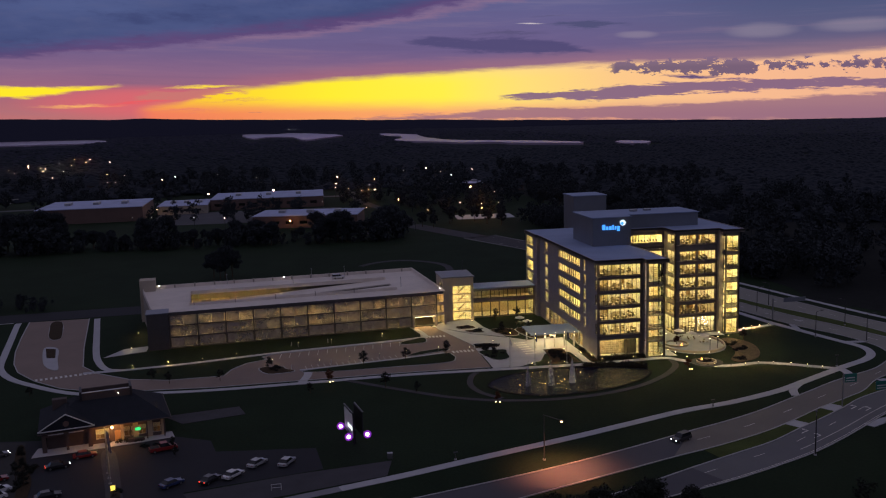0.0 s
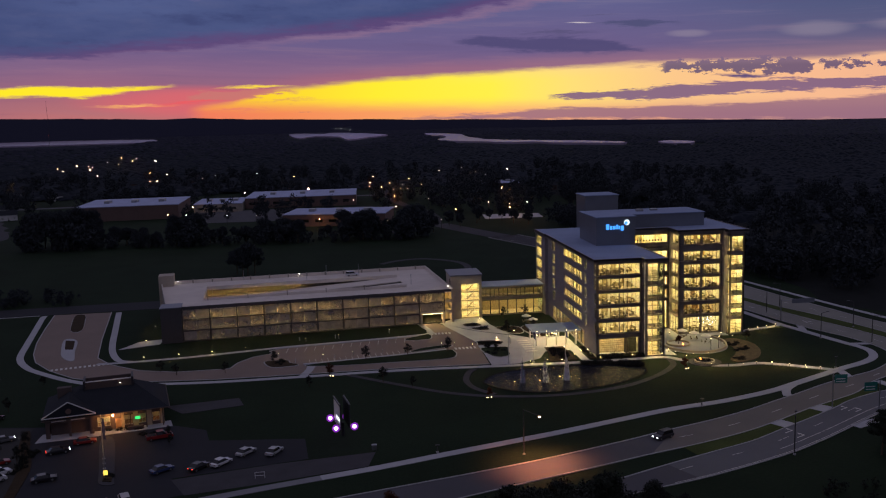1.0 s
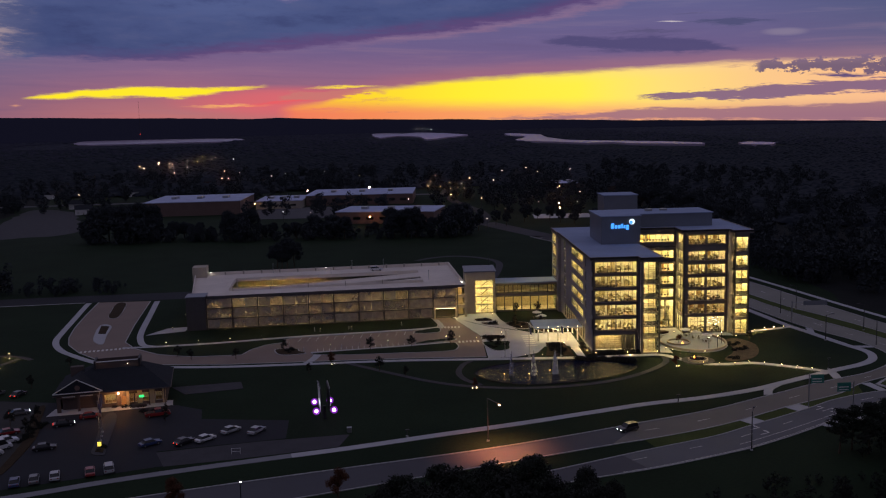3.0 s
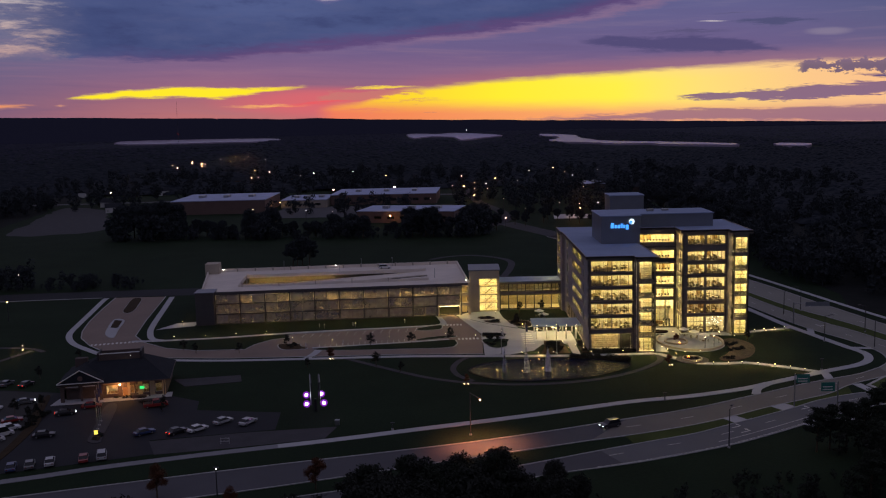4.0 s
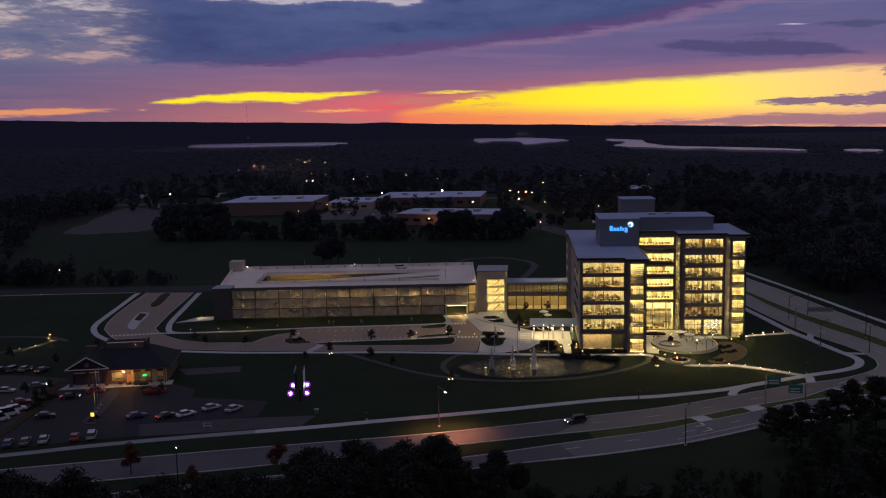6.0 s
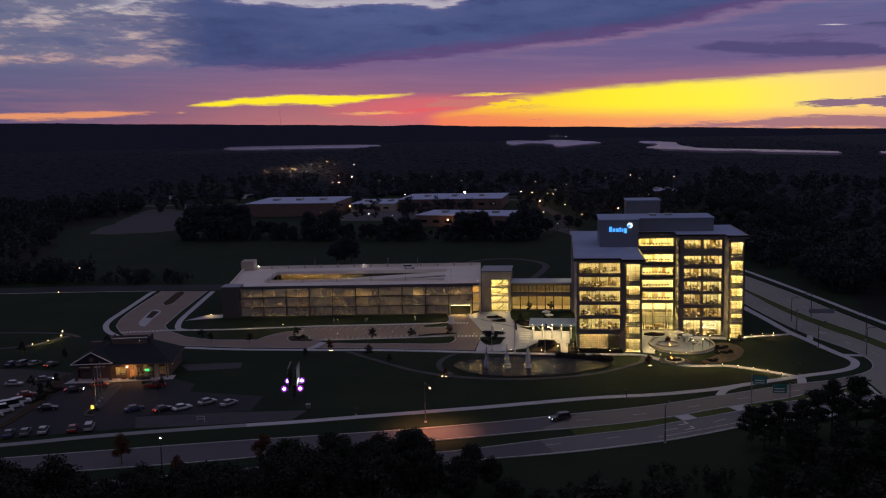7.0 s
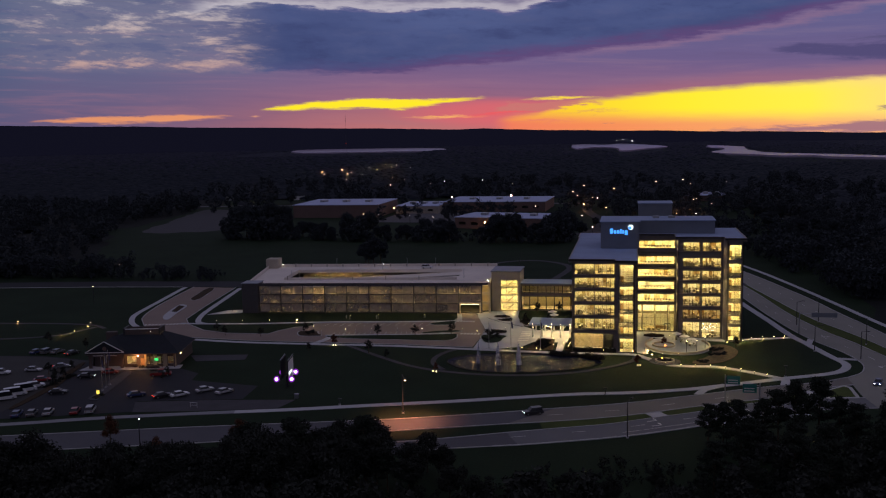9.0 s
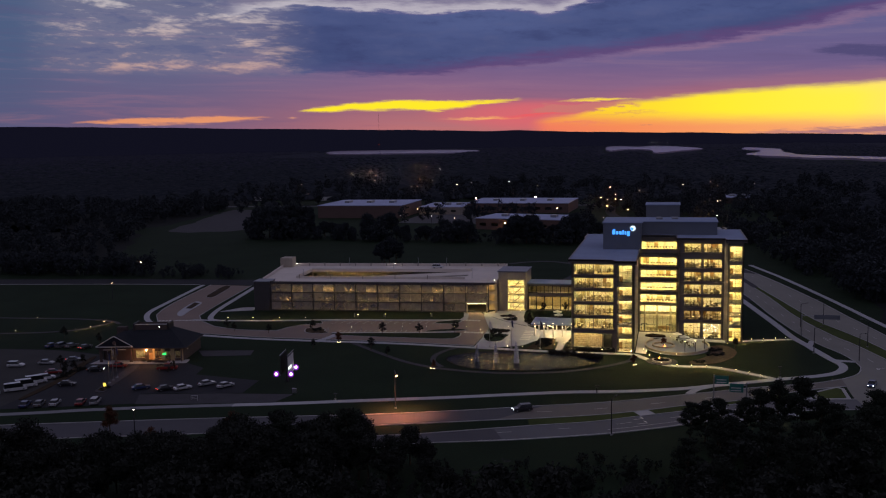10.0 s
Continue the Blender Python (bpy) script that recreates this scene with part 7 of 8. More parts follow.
def woods():
    """Far woods: canopy of countless small crowns over the plain."""
    rs = np.random.RandomState(77)
    dome = np.array([(0, 0, 1.0)] + [(0.62 * math.cos(a), 0.62 * math.sin(a), 0.72) for a in (0.0, 2.09, 4.19)] + [(math.cos(a), math.sin(a), -0.2) for a in (0.5, 1.55, 2.6, 3.65, 4.69, 5.74)])
    lid = [(0, 1, 2), (0, 2, 3), (0, 3, 1), (1, 4, 5), (1, 5, 2), (2, 5, 6), (2, 6, 7), (2, 7, 3), (3, 7, 8), (3, 8, 9), (3, 9, 1), (1, 9, 4)]
    stands = {"woods": ([], []), "far_woods": ([], [])}
    count = 0
    while count < 62000:
        a, u = rs.uniform(-0.95, 0.95), rs.rand()
        r = 560 + 4030 * u ** 1.35
        x, y = -30 + r * math.sin(a), -250 + r * math.cos(a)
        if -480 < x < 150 and y < 640 or x > 0 and y < 60 or x < -200 and y < 470 or x < 110 and y < 380 or y < -60:
            continue
        if x > 60 and y < 640 and x < 120 and y < 380:
            continue
        if r > 1500 and any(in_lake(x + dx, y + dy, lk) for lk in SHORES for dx, dy in ((0, 0), (12, 0), (-12, 0), (0, 40), (0, -40))):
            continue
        count += 1
        s = rs.uniform(3.6, 6.2) + r * 0.0012
        # past a jittered distance the haze-tinted colour takes over
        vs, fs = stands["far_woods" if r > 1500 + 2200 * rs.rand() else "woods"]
        k = len(vs)
        h = rs.uniform(0.4, 0.62)
        z = rs.uniform(0.2, 0.9) * s * 0.4
        if x > 700 and r > 2200 or r > 1700 and any(in_lake(x, y + d, lk) for lk in SHORES for d in (150, 300, 450, 600)):
            h, z = h * 0.4, 0.3
        vs.extend(map(tuple, dome * rs.uniform(0.8, 1.2, (10, 1)) * np.array((s * 1.3, s * 1.3, s * 0.8 * h)) + np.array((x, y, z + ground_height(x, y)))))
        fs.extend((k + p, k + q, k + w) for p, q, w in lid)
    for name, label in (("woods", "endless dark woods beyond the town"), ("far_woods", "far woods with haze in their bluish colour, reaching the skyline")):
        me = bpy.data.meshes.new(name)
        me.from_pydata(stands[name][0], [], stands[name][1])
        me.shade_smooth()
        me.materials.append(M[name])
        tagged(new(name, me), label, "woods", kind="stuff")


woods()

# ---- town beyond the field ----
def town_building(name, x0, x1, y0, y1, h, wall, label, strips=0, turn=0.0):
    b = base(name, label, "building", at=((x0 + x1) / 2, (y0 + y1) / 2, 0))
    b.rotation_euler = (0, 0, radians(turn))
    w, d = (x1 - x0) / 2, (y1 - y0) / 2
    n = max(2, int(2 * w / 9))
    holes = [(3 + i * (2 * w - 4) / n, 3 + i * (2 * w - 4) / n + (2 * w - 4) / n * 0.55, h * 0.35, h * 0.62) for i in range(n)] if strips else []
    part("wall", wall_with_holes(2 * w, 0, h, holes, 0.4, south(-w, -d)), wall, b, "brick front wall")
    for hl in holes:
        window(b, south(-w, -d), *hl, 2)
    bm = bmesh.new()
    box(bm, -w, -d + 0.4, 0, -w + 0.4, d, h)
    box(bm, w - 0.4, -d + 0.4, 0, w, d, h)
    box(bm, -w + 0.4, d - 0.4, 0, w - 0.4, d, h)
    part("wall", bm, wall, b)
    part("roof", boxed(-w - 0.3, -d - 0.3, h, w + 0.3, d + 0.3, h + 0.5), "town_roof", b, "dull blue-grey flat roof")
    for i in range(3):
        x = -w * 0.6 + i * w * 0.55
        part("roof_unit", boxed(x, -d * 0.2, h + 0.5, x + 4, d * 0.1, h + 2.2, bevel=0.1), "steel", b, "roof ventilation unit")
    return b


town_building("school_building", -273, -202, 434, 500, 10, "redbrick", "long red-brick school hall with a dull flat roof", 0, 1)
town_building("school_building", -158, -72, 486, 548, 8, "redbrick", "low red-brick school wing with a dull flat roof", 1, -2)
town_building("school_building", -120, -54, 346, 384, 7.5, "redbrick", "low brick school wing lit orange at its end", 1, -12)
town_building("store_building", -196, -160, 470, 520, 6, "precast", "low pale store building", 1)
town_building("store_building", 44, 80, 590, 630, 5, "siding", "dark low building among trees", 1)
for x, y, e in ((-100, 340, 700), (-195, 460, 250), (-42, 492, 1500), (27, 366, 6500), (-385, 612, 2500), (-400, 715, 1500)):
    l = bpy.data.lights.new("wall_lamp_light", "POINT")
    l.energy, l.color, l.shadow_soft_size = e, (1.0, 0.45, 0.15), 0.4
    new("wall_lamp_light", l).matrix_basis = pose(x, y, 6)
    w = base("wall_lamp", "orange lamp on a short post", "lamp", at=(x, y, 0))
    part("post", tubed((0, 0, 0), (0, 0, 5.2), 0.12, n=6), "pole", w)
    part("lamp", ball(bmesh.new(), (0, 0, 5.5), 0.35), "lamp_warm", w)


def house(x, y, w, d, h, turn, wall):
    b = base("house", "distant pale house with a pitched roof", "house", "distant houses", at=(x, y, 0))
    b.rotation_euler = (0, 0, radians(turn))
    part("wall", wall_with_holes(w, 0, h, [(1.2, 2.4, 1, 2.4), (w - 2.6, w - 1.4, 1, 2.4), (w / 2 - 0.5, w / 2 + 0.5, 0, 2.1)], 0.25, south(-w / 2, -d / 2)), wall, b)
    bm = bmesh.new()
    box(bm, -w / 2, -d / 2 + 0.25, 0, -w / 2 + 0.25, d / 2, h)
    box(bm, w / 2 - 0.25, -d / 2 + 0.25, 0, w / 2, d / 2, h)
    box(bm, -w / 2 + 0.25, d / 2 - 0.25, 0, w / 2 - 0.25, d / 2, h)
    part("wall", bm, wall, b)
    bm = bmesh.new()
    v = [bm.verts.new(p) for p in ((-w / 2 - 0.5, -d / 2 - 0.5, h), (w / 2 + 0.5, -d / 2 - 0.5, h), (w / 2 + 0.5, d / 2 + 0.5, h), (-w / 2 - 0.5, d / 2 + 0.5, h), (-w / 2 - 0.5, 0, h + d * 0.36), (w / 2 + 0.5, 0, h + d * 0.36))]
    for f in ((0, 1, 5, 4), (2, 3, 4, 5), (0, 4, 3), (1, 2, 5), (3, 2, 1, 0)):
        bm.faces.new([v[i] for i in f])
    part("roof", bm, "shingle", b)
    part("window", boxed(1.2 - w / 2, -d / 2 + 0.1, 1, 2.4 - w / 2, -d / 2 + 0.14, 2.4), "glass", b)
    part("window", boxed(w / 2 - 2.6, -d / 2 + 0.1, 1, w / 2 - 1.4, -d / 2 + 0.14, 2.4), "glass", b)


for x, y, t in ((-330, 470, 20), (-352, 520, -15), (-390, 690, 10), (-420, 640, 70), (-300, 780, 0), (-20, 700, 30), (40, 760, 0), (100, 560, 15), (-240, 800, 0), (-345, 640, 30)):
    house(x, y, 12, 9, 4.2, t, "trim" if x < -300 else "siding")
structure("road", slab([p + Vector((noise.noise(p * 0.06) * 5, noise.noise(p * 0.05 + Vector((4, 0, 0))) * 8, 0)) for p in smooth([(-345, 326), (-310, 321), (-292, 334), (-292, 350), (-306, 398), (-346, 488), (-374, 512), (-388, 500), (-362, 390)], True, 10)], -0.05, 0.04), "gravel", "pale gravel yard beyond the field", "yard")
structure("pavement", slab([(8, 352), (46, 350), (48, 374), (10, 378)], -0.05, 0.05), "concrete", "pale lamp-lit yard among the trees", "yard")
structure("road", slab([(-194, 396), (-128, 392), (-64, 398), (-60, 470), (-158, 478), (-194, 470)], -0.05, 0.04), "road_pale", "pale school car park among trees", "car park")
structure("road", ribbon(smooth([(-520, 548), (-380, 556), (-250, 566), (-120, 574), (-44, 572)]), 12, -0.05, 0.035), "road_pale", "pale town street behind the school", "road")
structure("road", ribbon(smooth([(-60, 300), (-30, 330), (-24, 400), (-40, 500), (-44, 640)]), 8, -0.05, 0.04), "asphalt", "town street between dark trees", "road")

# ---- far radio mast and lake shore lights ----
mast = base("radio_mast", "thin distant radio mast with a red warning lamp", "radio mast", at=(-891, 2518, 0))
for k in range(3):
    a = radians(120 * k)
    part("leg", tubed((0.9 * math.cos(a), 0.9 * math.sin(a), 0), (0.3 * math.cos(a), 0.3 * math.sin(a), 141), 0.13, 0.07, n=5), "pole", mast)
for k in range(18):
    z, r = 4 + k * 7.6, 0.9 - 0.6 * (4 + k * 7.6) / 141
    part("brace", tubed((r, 0, z), (-r / 2, r * 0.866, z + 5), 0.1, n=4), "pole", mast)
part("warning_lamp", ball(bmesh.new(), (0, -1.2, 43), 0.9), "tail", mast, "red warning lamp")
for x, z in ((-70, 25), (-46, 26), (-8, 21)):
    town_lamp(x, 3640, z, "lamp_white", 0.9)

# ---- restaurant ----
rest = base("restaurant", "single-storey restaurant with a gabled portico and warm porch light", "restaurant")
RM = pose(-146.0, -33.2, 0, 0, 0, 12)       # local: x along the front, y into the building
R = RM @ south(0, 0)
part("wall", wall_with_holes(15.2, 0, 4.2, [(0.9, 3.6, 1.0, 3.2), (4.7, 5.9, 0, 2.5), (6.6, 8.4, 0.8, 3.0), (9.6, 11.2, 0.8, 3.0), (12.6, 14.2, 0.8, 3.0)], 0.3, R), "siding", rest, "dark clapboard front wall")
window(rest, R, 0.9, 3.6, 1.0, 3.2, 3, 2, label="lit shop window", frame_mat="trim")
for u, w in ((6.6, 1.8), (9.6, 1.6), (12.6, 1.6)):
    window(rest, R, u, u + w, 0.8, 3.0, 2, 1, frame_mat="trim")
part("door", boxed(4.75, -0.28, 0.02, 5.85, -0.2, 2.45, m=R), "timber", rest, "wooden entrance door")
storey_room(rest, R, 0.4, 4.4, 0.12, 3.9, 6.0, 1, lamp="lamp_office", floor="timber")
storey_room(rest, R, 4.6, 14.8, 0.12, 3.9, 6.0, 1, lamp="lamp_dim", floor="timber")
bm = bmesh.new()
box(bm, 14.9, 0.3, 0, 15.2, 16.6, 4.2, RM)
box(bm, -9.6, 16.6, 0, 15.2, 16.9, 4.2, RM)
box(bm, -9.6, 1.5, 0, -9.3, 16.6, 4.2, RM)
part("wall", bm, "siding", rest, "dark clapboard walls")
P = RM @ south(-9.7, -1.2)
part("wall", wall_with_holes(9.9, 0, 4.9, [(0.9, 9.0, 0.0, 3.4)], 0.3, P), "siding", rest, "dark portico front")
part("portico_wall", boxed(0.9, -2.4, 0, 9.0, -2.2, 3.4, m=P), "siding", rest)
for u in (0.45, 4.95, 9.45):
    part("portico_post", boxed(u - 0.25, -0.26, 0, u + 0.25, 0.06, 4.85, m=P), "siding", rest)
part("name_board", boxed(1.3, 0.03, 3.75, 4.3, 0.09, 4.15, m=P), "trim", rest, "pale plain bar on the portico")
part("name_board", boxed(5.3, 0.03, 3.75, 8.2, 0.09, 4.15, m=P), "trim", rest, "pale plain bar on the portico")
bm = bmesh.new()
v = [bm.verts.new(RM @ Vector(p)) for p in ((-10.2, -1.8, 4.9), (0.7, -1.8, 4.9), (-4.75, -1.8, 8.0), (-10.2, 9, 4.9), (0.7, 9, 4.9), (-4.75, 9, 8.0))]
for f in ((0, 1, 2), (3, 5, 4), (0, 2, 5, 3), (1, 4, 5, 2), (0, 3, 4, 1)):
    bm.faces.new([v[i] for i in f])
part("portico_roof", bm, "shingle", rest, "dark shingled gable roof")
bm = bmesh.new()
for a, b in (((-10.3, -1.95, 4.9), (-4.75, -1.95, 8.05)), ((-4.75, -1.95, 8.05), (0.8, -1.95, 4.9)), ((-10.3, -1.95, 4.85), (0.8, -1.95, 4.85))):
    tube(bm, RM @ Vector(a), RM @ Vector(b), 0.13, n=4)
part("gable_trim", bm, "trim", rest, "white boards outlining the gable")
part("gable_emblem", tubed(RM @ Vector((-4.75, -1.82, 6.0)), RM @ Vector((-4.75, -1.92, 6.0)), 0.6, n=18), "redbrick", rest, "round dull red disc")
bm = bmesh.new()
v = [bm.verts.new(RM @ Vector(p)) for p in ((-10.4, -1.5, 4.2), (16.4, -1.5, 4.2), (16.2, 17.6, 4.2), (-10.4, 17.6, 4.2), (-2.6, 6.6, 8.4), (9.4, 6.6, 8.4), (9.4, 10, 8.4), (-2.6, 10, 8.4))]
for f in ((0, 1, 5, 4), (1, 2, 6, 5), (2, 3, 7, 6), (3, 0, 4, 7), (4, 5, 6, 7), (3, 2, 1, 0)):
    bm.faces.new([v[i] for i in f])
part("roof", bm, "shingle", rest, "dark hipped shingle roof")
bm = bmesh.new()
for a, b in (((-10.4, -1.55, 4.18), (16.4, -1.55, 4.18)), ((16.45, -1.5, 4.18), (16.25, 17.6, 4.18))):
    tube(bm, RM @ Vector(a), RM @ Vector(b), 0.12, n=4)
part("gutter", bm, "siding", rest, "dark gutter along the eaves")
part("roof_screen", boxed(-1.8, 6.2, 8.1, 8.9, 6.5, 9.8, m=RM), "siding", rest, "dark plant screen on the roof")
part("roof_screen", boxed(-1.8, 10.1, 8.1, 8.9, 10.4, 9.8, m=RM), "siding", rest)
for x in (-1.8, 8.6):
    part("screen_post", boxed(x, 5.9, 7.9, x + 0.5, 10.6, 10.2, m=RM), "signblack", rest, "dark end of the plant screen")
part("screen_rail", boxed(-1.8, 6.12, 9.8, 8.9, 6.55, 9.95, m=RM), "trim", rest, "pale edge of the plant screen")
part("roof_vent", boxed(-7.4, 7.2, 6.4, -4.4, 8.8, 8.9, m=RM, bevel=0.05), "siding", rest, "small louvred roof vent")
part("screen_lamp", ball(bmesh.new(), RM @ Vector((6.2, 6.0, 9.0)), 0.07), "lamp_white", rest, "small white lamp on the plant screen")
for x in (7.9, 11.3, 14.9):
    part("porch_post", boxed(x - 0.12, -1.35, 0.1, x + 0.12, -1.1, 4.15, m=RM), "siding", rest)
part("porch_lamp", ball(bmesh.new(), RM @ Vector((4.2, -0.45, 3.4)), 0.22), "lamp_warm", rest, "glowing porch lamp")
part("side_lamp", ball(bmesh.new(), RM @ Vector((15.5, 3.0, 3.0)), 0.10), "lamp_warm", rest, "glowing lamp on the side wall")
for x0, x1 in ((5.95, 6.55), (8.45, 9.55), (11.3, 12.5), (14.3, 15.1)):
    part("porch_panel", boxed(x0, -0.12, 0.1, x1, -0.02, 4.1, m=RM), "porch", rest, "cream boards behind the porch")
part("neon_sign", boxed(8.9, -0.32, 1.9, 10.0, -0.24, 2.5, m=RM), "neon_green", rest, "small green lit window sign")
part("planter", boxed(7.2, -2.3, 0.1, 10.6, -1.6, 0.9, m=RM, bevel=0.05), "siding", rest, "long dark planter box before the porch")
l = bpy.data.lights.new("porch_light", "POINT")
l.energy, l.color, l.shadow_soft_size = 750, (1.0, 0.42, 0.14), 0.25
new("porch_light", l).matrix_basis = RM @ pose(4.2, -2.3, 3.7)

# ---- flags ----
def flagpole(x, y, h, cloth, label):
    f = base("flagpole", label, "flagpole", "flagpoles", at=(x, y, 0.05))
    part("pole", tubed((0, 0, 0), (0, 0, h), 0.09, 0.05, n=8), "steel", f)
    part("finial", ball(bmesh.new(), (0, 0, h + 0.1), 0.13), "steel", f)
    part("base_ring", tubed((0, 0, 0), (0, 0, 0.25), 0.35, 0.3, n=12), "kerb", f)
    bm = bmesh.new()
    rows = []
    for i in range(6):
        rows.append([bm.verts.new((0.1 + 0.1 * i + 0.03 * k, 0.10 * math.sin(i * 1.9 + k), h - 0.4 - 0.5 * k - 0.07 * i)) for k in range(5)])
    for a, b in zip(rows, rows[1:]):
        for k in range(4):
            bm.faces.new((a[k], b[k], b[k + 1], a[k + 1]))
    c = part("flag", bm, cloth, f, "limp hanging flag")
    c.modifiers.new("thick", "SOLIDIFY").thickness = 0.02
    return f


for x, y, h in ((-138.2, -56.8, 8.8), (-138.9, -54.0, 9.3), (-139.6, -51.2, 9.3)):
    flagpole(x, y, h, "flagcloth", "tall flagpole lit from its foot, flag hanging limp")
for x, y, h in ((-38.2, 1.9, 9.0), (-45.0, 2.4, 8.0), (-29.3, 1.6, 9.0)):
    flagpole(x, y, h, "flagcloth" if x > -40 else "canvas", "slim flagpole beside the pond walk, flag hanging limp")
g = base("ground_light", "small yellow lit sign box at the flagpoles", "light box", at=(-137.0, -60.6, 0.1))
part("box", boxed(-0.5, -0.2, 0, 0.5, 0.2, 1.3, bevel=0.04), "signblack", g)
part("face", boxed(-0.42, -0.26, 0.12, 0.42, -0.21, 1.2), "lit_yellow", g, "glowing yellow face")
l = bpy.data.lights.new("flag_uplight", "SPOT")
l.energy, l.color, l.spot_size, l.shadow_soft_size = 9000, (1.0, 0.60, 0.28), radians(24), 0.1
new("flag_uplight", l).matrix_basis = look((-137.9, -59.2, 0.4), (-138.7, -55.2, 7))

# ---- roadside display board ----
board = base("display_board", "two-faced roadside display board with magenta flood lamps", "display board", at=(-90.9, -46.5, 0))
part("pole", tubed((0, 0, 0), (0, 0, 3.0), 0.35, n=12), "signblack", board)
for s, (xa, xb) in ((-1, (-1.7, -0.4)), (1, (0.5, 1.7))):
    a, b = Vector((xa, 3.4, 0)), Vector((xb, -3.4, 0))
    t = (b - a).normalized()
    nrm = Vector((t.y, -t.x, 0)) * 1.0
    if nrm.x * s < 0:
        nrm = -nrm
    mm = Matrix(((t.x, nrm.x, 0, a.x), (t.y, nrm.y, 0, a.y), (0, 0, 1, 0), (0, 0, 0, 1)))
    ln = (b - a).length
    part("panel", boxed(0, -0.25, 2.7, ln, 0, 7.9, m=mm, bevel=0.03), "signblack", board, "black panel housing")
    part("face", boxed(0.25, 0.004, 3.0, ln - 0.25, 0.05, 7.4, m=mm), "signwhite", board, "pale dim display face")
    part("lit_strip", boxed(ln * 0.42, 0.054, 3.9, ln - 0.5, 0.09, 4.7, m=mm), "lamp_sign", board, "white lit strip low on the display")
    bm = bmesh.new()
    for z in (2.6, 7.95):
        tube(bm, mm @ Vector((-0.1, 0.05, z)), mm @ Vector((ln + 0.1, 0.05, z)), 0.07, n=5)
    part("edge_trim", bm, "steel", board)
for x, y, z in ((-2.6, 3.3, 3.0), (0.9, 4.0, 3.0), (-1.4, -3.7, 3.0), (2.5, -3.1, 3.0)):
    part("lamp_arm", tubed((x * 0.4, y * 0.95, z - 0.3), (x, y, z - 0.1), 0.06, n=5), "signblack", board)
    # glowing violet disc paints the halo round the bright lens
    lamp = part("flood_lamp", tubed((x, y - 0.1, z), (x, y + 0.15, z - 0.05), 0.82, 0.5, n=20), "lamp_halo", board, "violet halo of a flood lamp, set as a glowing disc")
    part("lens", ball(bmesh.new(), (x, y - 0.12, z), 0.43, 1.0, 12, 8), "lamp_magenta", lamp, "white-violet lens")
crate = base("utility_box", "small pale utility box on the grass", "utility box", at=(-84.6, -56.5, 0))
part("box", boxed(-0.5, -0.4, 0, 0.5, 0.4, 1.1, bevel=0.04), "steel", crate)
part("lid", boxed(-0.55, -0.45, 1.1, 0.55, 0.45, 1.18, bevel=0.02), "steel", crate)
rack = base("sign_frame", "low pale metal frame beside the gravel strip", "frame", at=(-107, -67.4, 0))
for x in (-0.9, 0.9):
    part("leg", tubed((x, 0, 0), (x, 0, 1.3), 0.06, n=6), "trim", rack)
part("rail", tubed((-0.95, 0, 1.25), (0.95, 0, 1.25), 0.05, n=6), "trim", rack)
part("rail", tubed((-0.95, 0, 0.6), (0.95, 0, 0.6), 0.05, n=6), "trim", rack)


# ---- green road signs ----
def road_sign(px, py, x0, x1, z0, z1, label):
    s = base("road_sign", label, "road sign", at=(px, py, 0))
    part("post", tubed((0, 0, 0), (0, 0, z1 + 0.2), 0.12, n=8), "steel", s)
    part("arm", tubed((0, 0, z1 - 0.3), (x1 if abs(x1) > abs(x0) else x0, 0, z1 - 0.3), 0.07, n=6), "steel", s)
    part("panel", boxed(x0, -0.16, z0, x1, -0.09, z1, bevel=0.02), "signgreen", s, "green panel")
    for k in range(2):
        part("bar", boxed(x0 + 0.3, -0.20, z0 + 0.3 + 0.6 * k, x1 - 0.5, -0.165, z0 + 0.5 + 0.6 * k), "paint", s, "pale plain bar")


road_sign(19.0, -50.2, 0.3, 3.3, 5.7, 7.7, "green road sign hung from a steel post")
road_sign(25.8, -57.2, -3.7, -0.7, 5.8, 7.8, "green road sign hung from a steel post beside the lower road")



# ---- sign gantry over the road that leads north ----
gantry = base("overhead_sign", "blue-grey overhead sign panel on a steel mast arm", "road sign", at=(49.2, 33.0, 0))
part("mast", tubed((0, 0, 0), (0, 0, 7.0), 0.2, 0.15, n=10), "steel", gantry)
part("arm", tubed((0, 0, 6.5), (11.4, 0, 6.7), 0.12, 0.08, n=8), "steel", gantry)
part("panel", boxed(3.6, -0.12, 5.5, 11.2, -0.04, 6.9, bevel=0.02), "pent", gantry, "plain blue-grey panel")

# ---- fountain ----
fountain = base("fountain", "row of three white water jets rising from the pond", "fountain")
for x, y in ((-45.1, -16.4), (-39.4, -17.3), (-33.6, -16.5)):
    bm = bmesh.new()
    rs = random.Random(int(x * 10))
    for i in range(64):
        a, r = rs.uniform(0, 6.28), rs.uniform(0.02, 0.8)
        top = 7.2 * (1 - 0.5 * r) * rs.uniform(0.35, 1.02)
        p = Vector((x + r * math.cos(a), y + r * math.sin(a), 0.06))
        q = Vector((x + 0.8 * r * math.cos(a), y + 0.8 * r * math.sin(a), top))
        tube(bm, p, q, 0.09, 0.05, 5)
    for i in range(60):
        a, r = rs.uniform(0, 6.28), rs.uniform(0.2, 1.3)
        ball(bm, (x + r * math.cos(a), y + r * math.sin(a), rs.uniform(0.1, 1.2)), 0.06, 1, 5, 3)
    part("jet", bm, "jet", fountain, "white plume of water")
    part("nozzle", tubed((x, y, 0.05), (x, y, 0.2), 0.15, n=8), "pole", fountain)
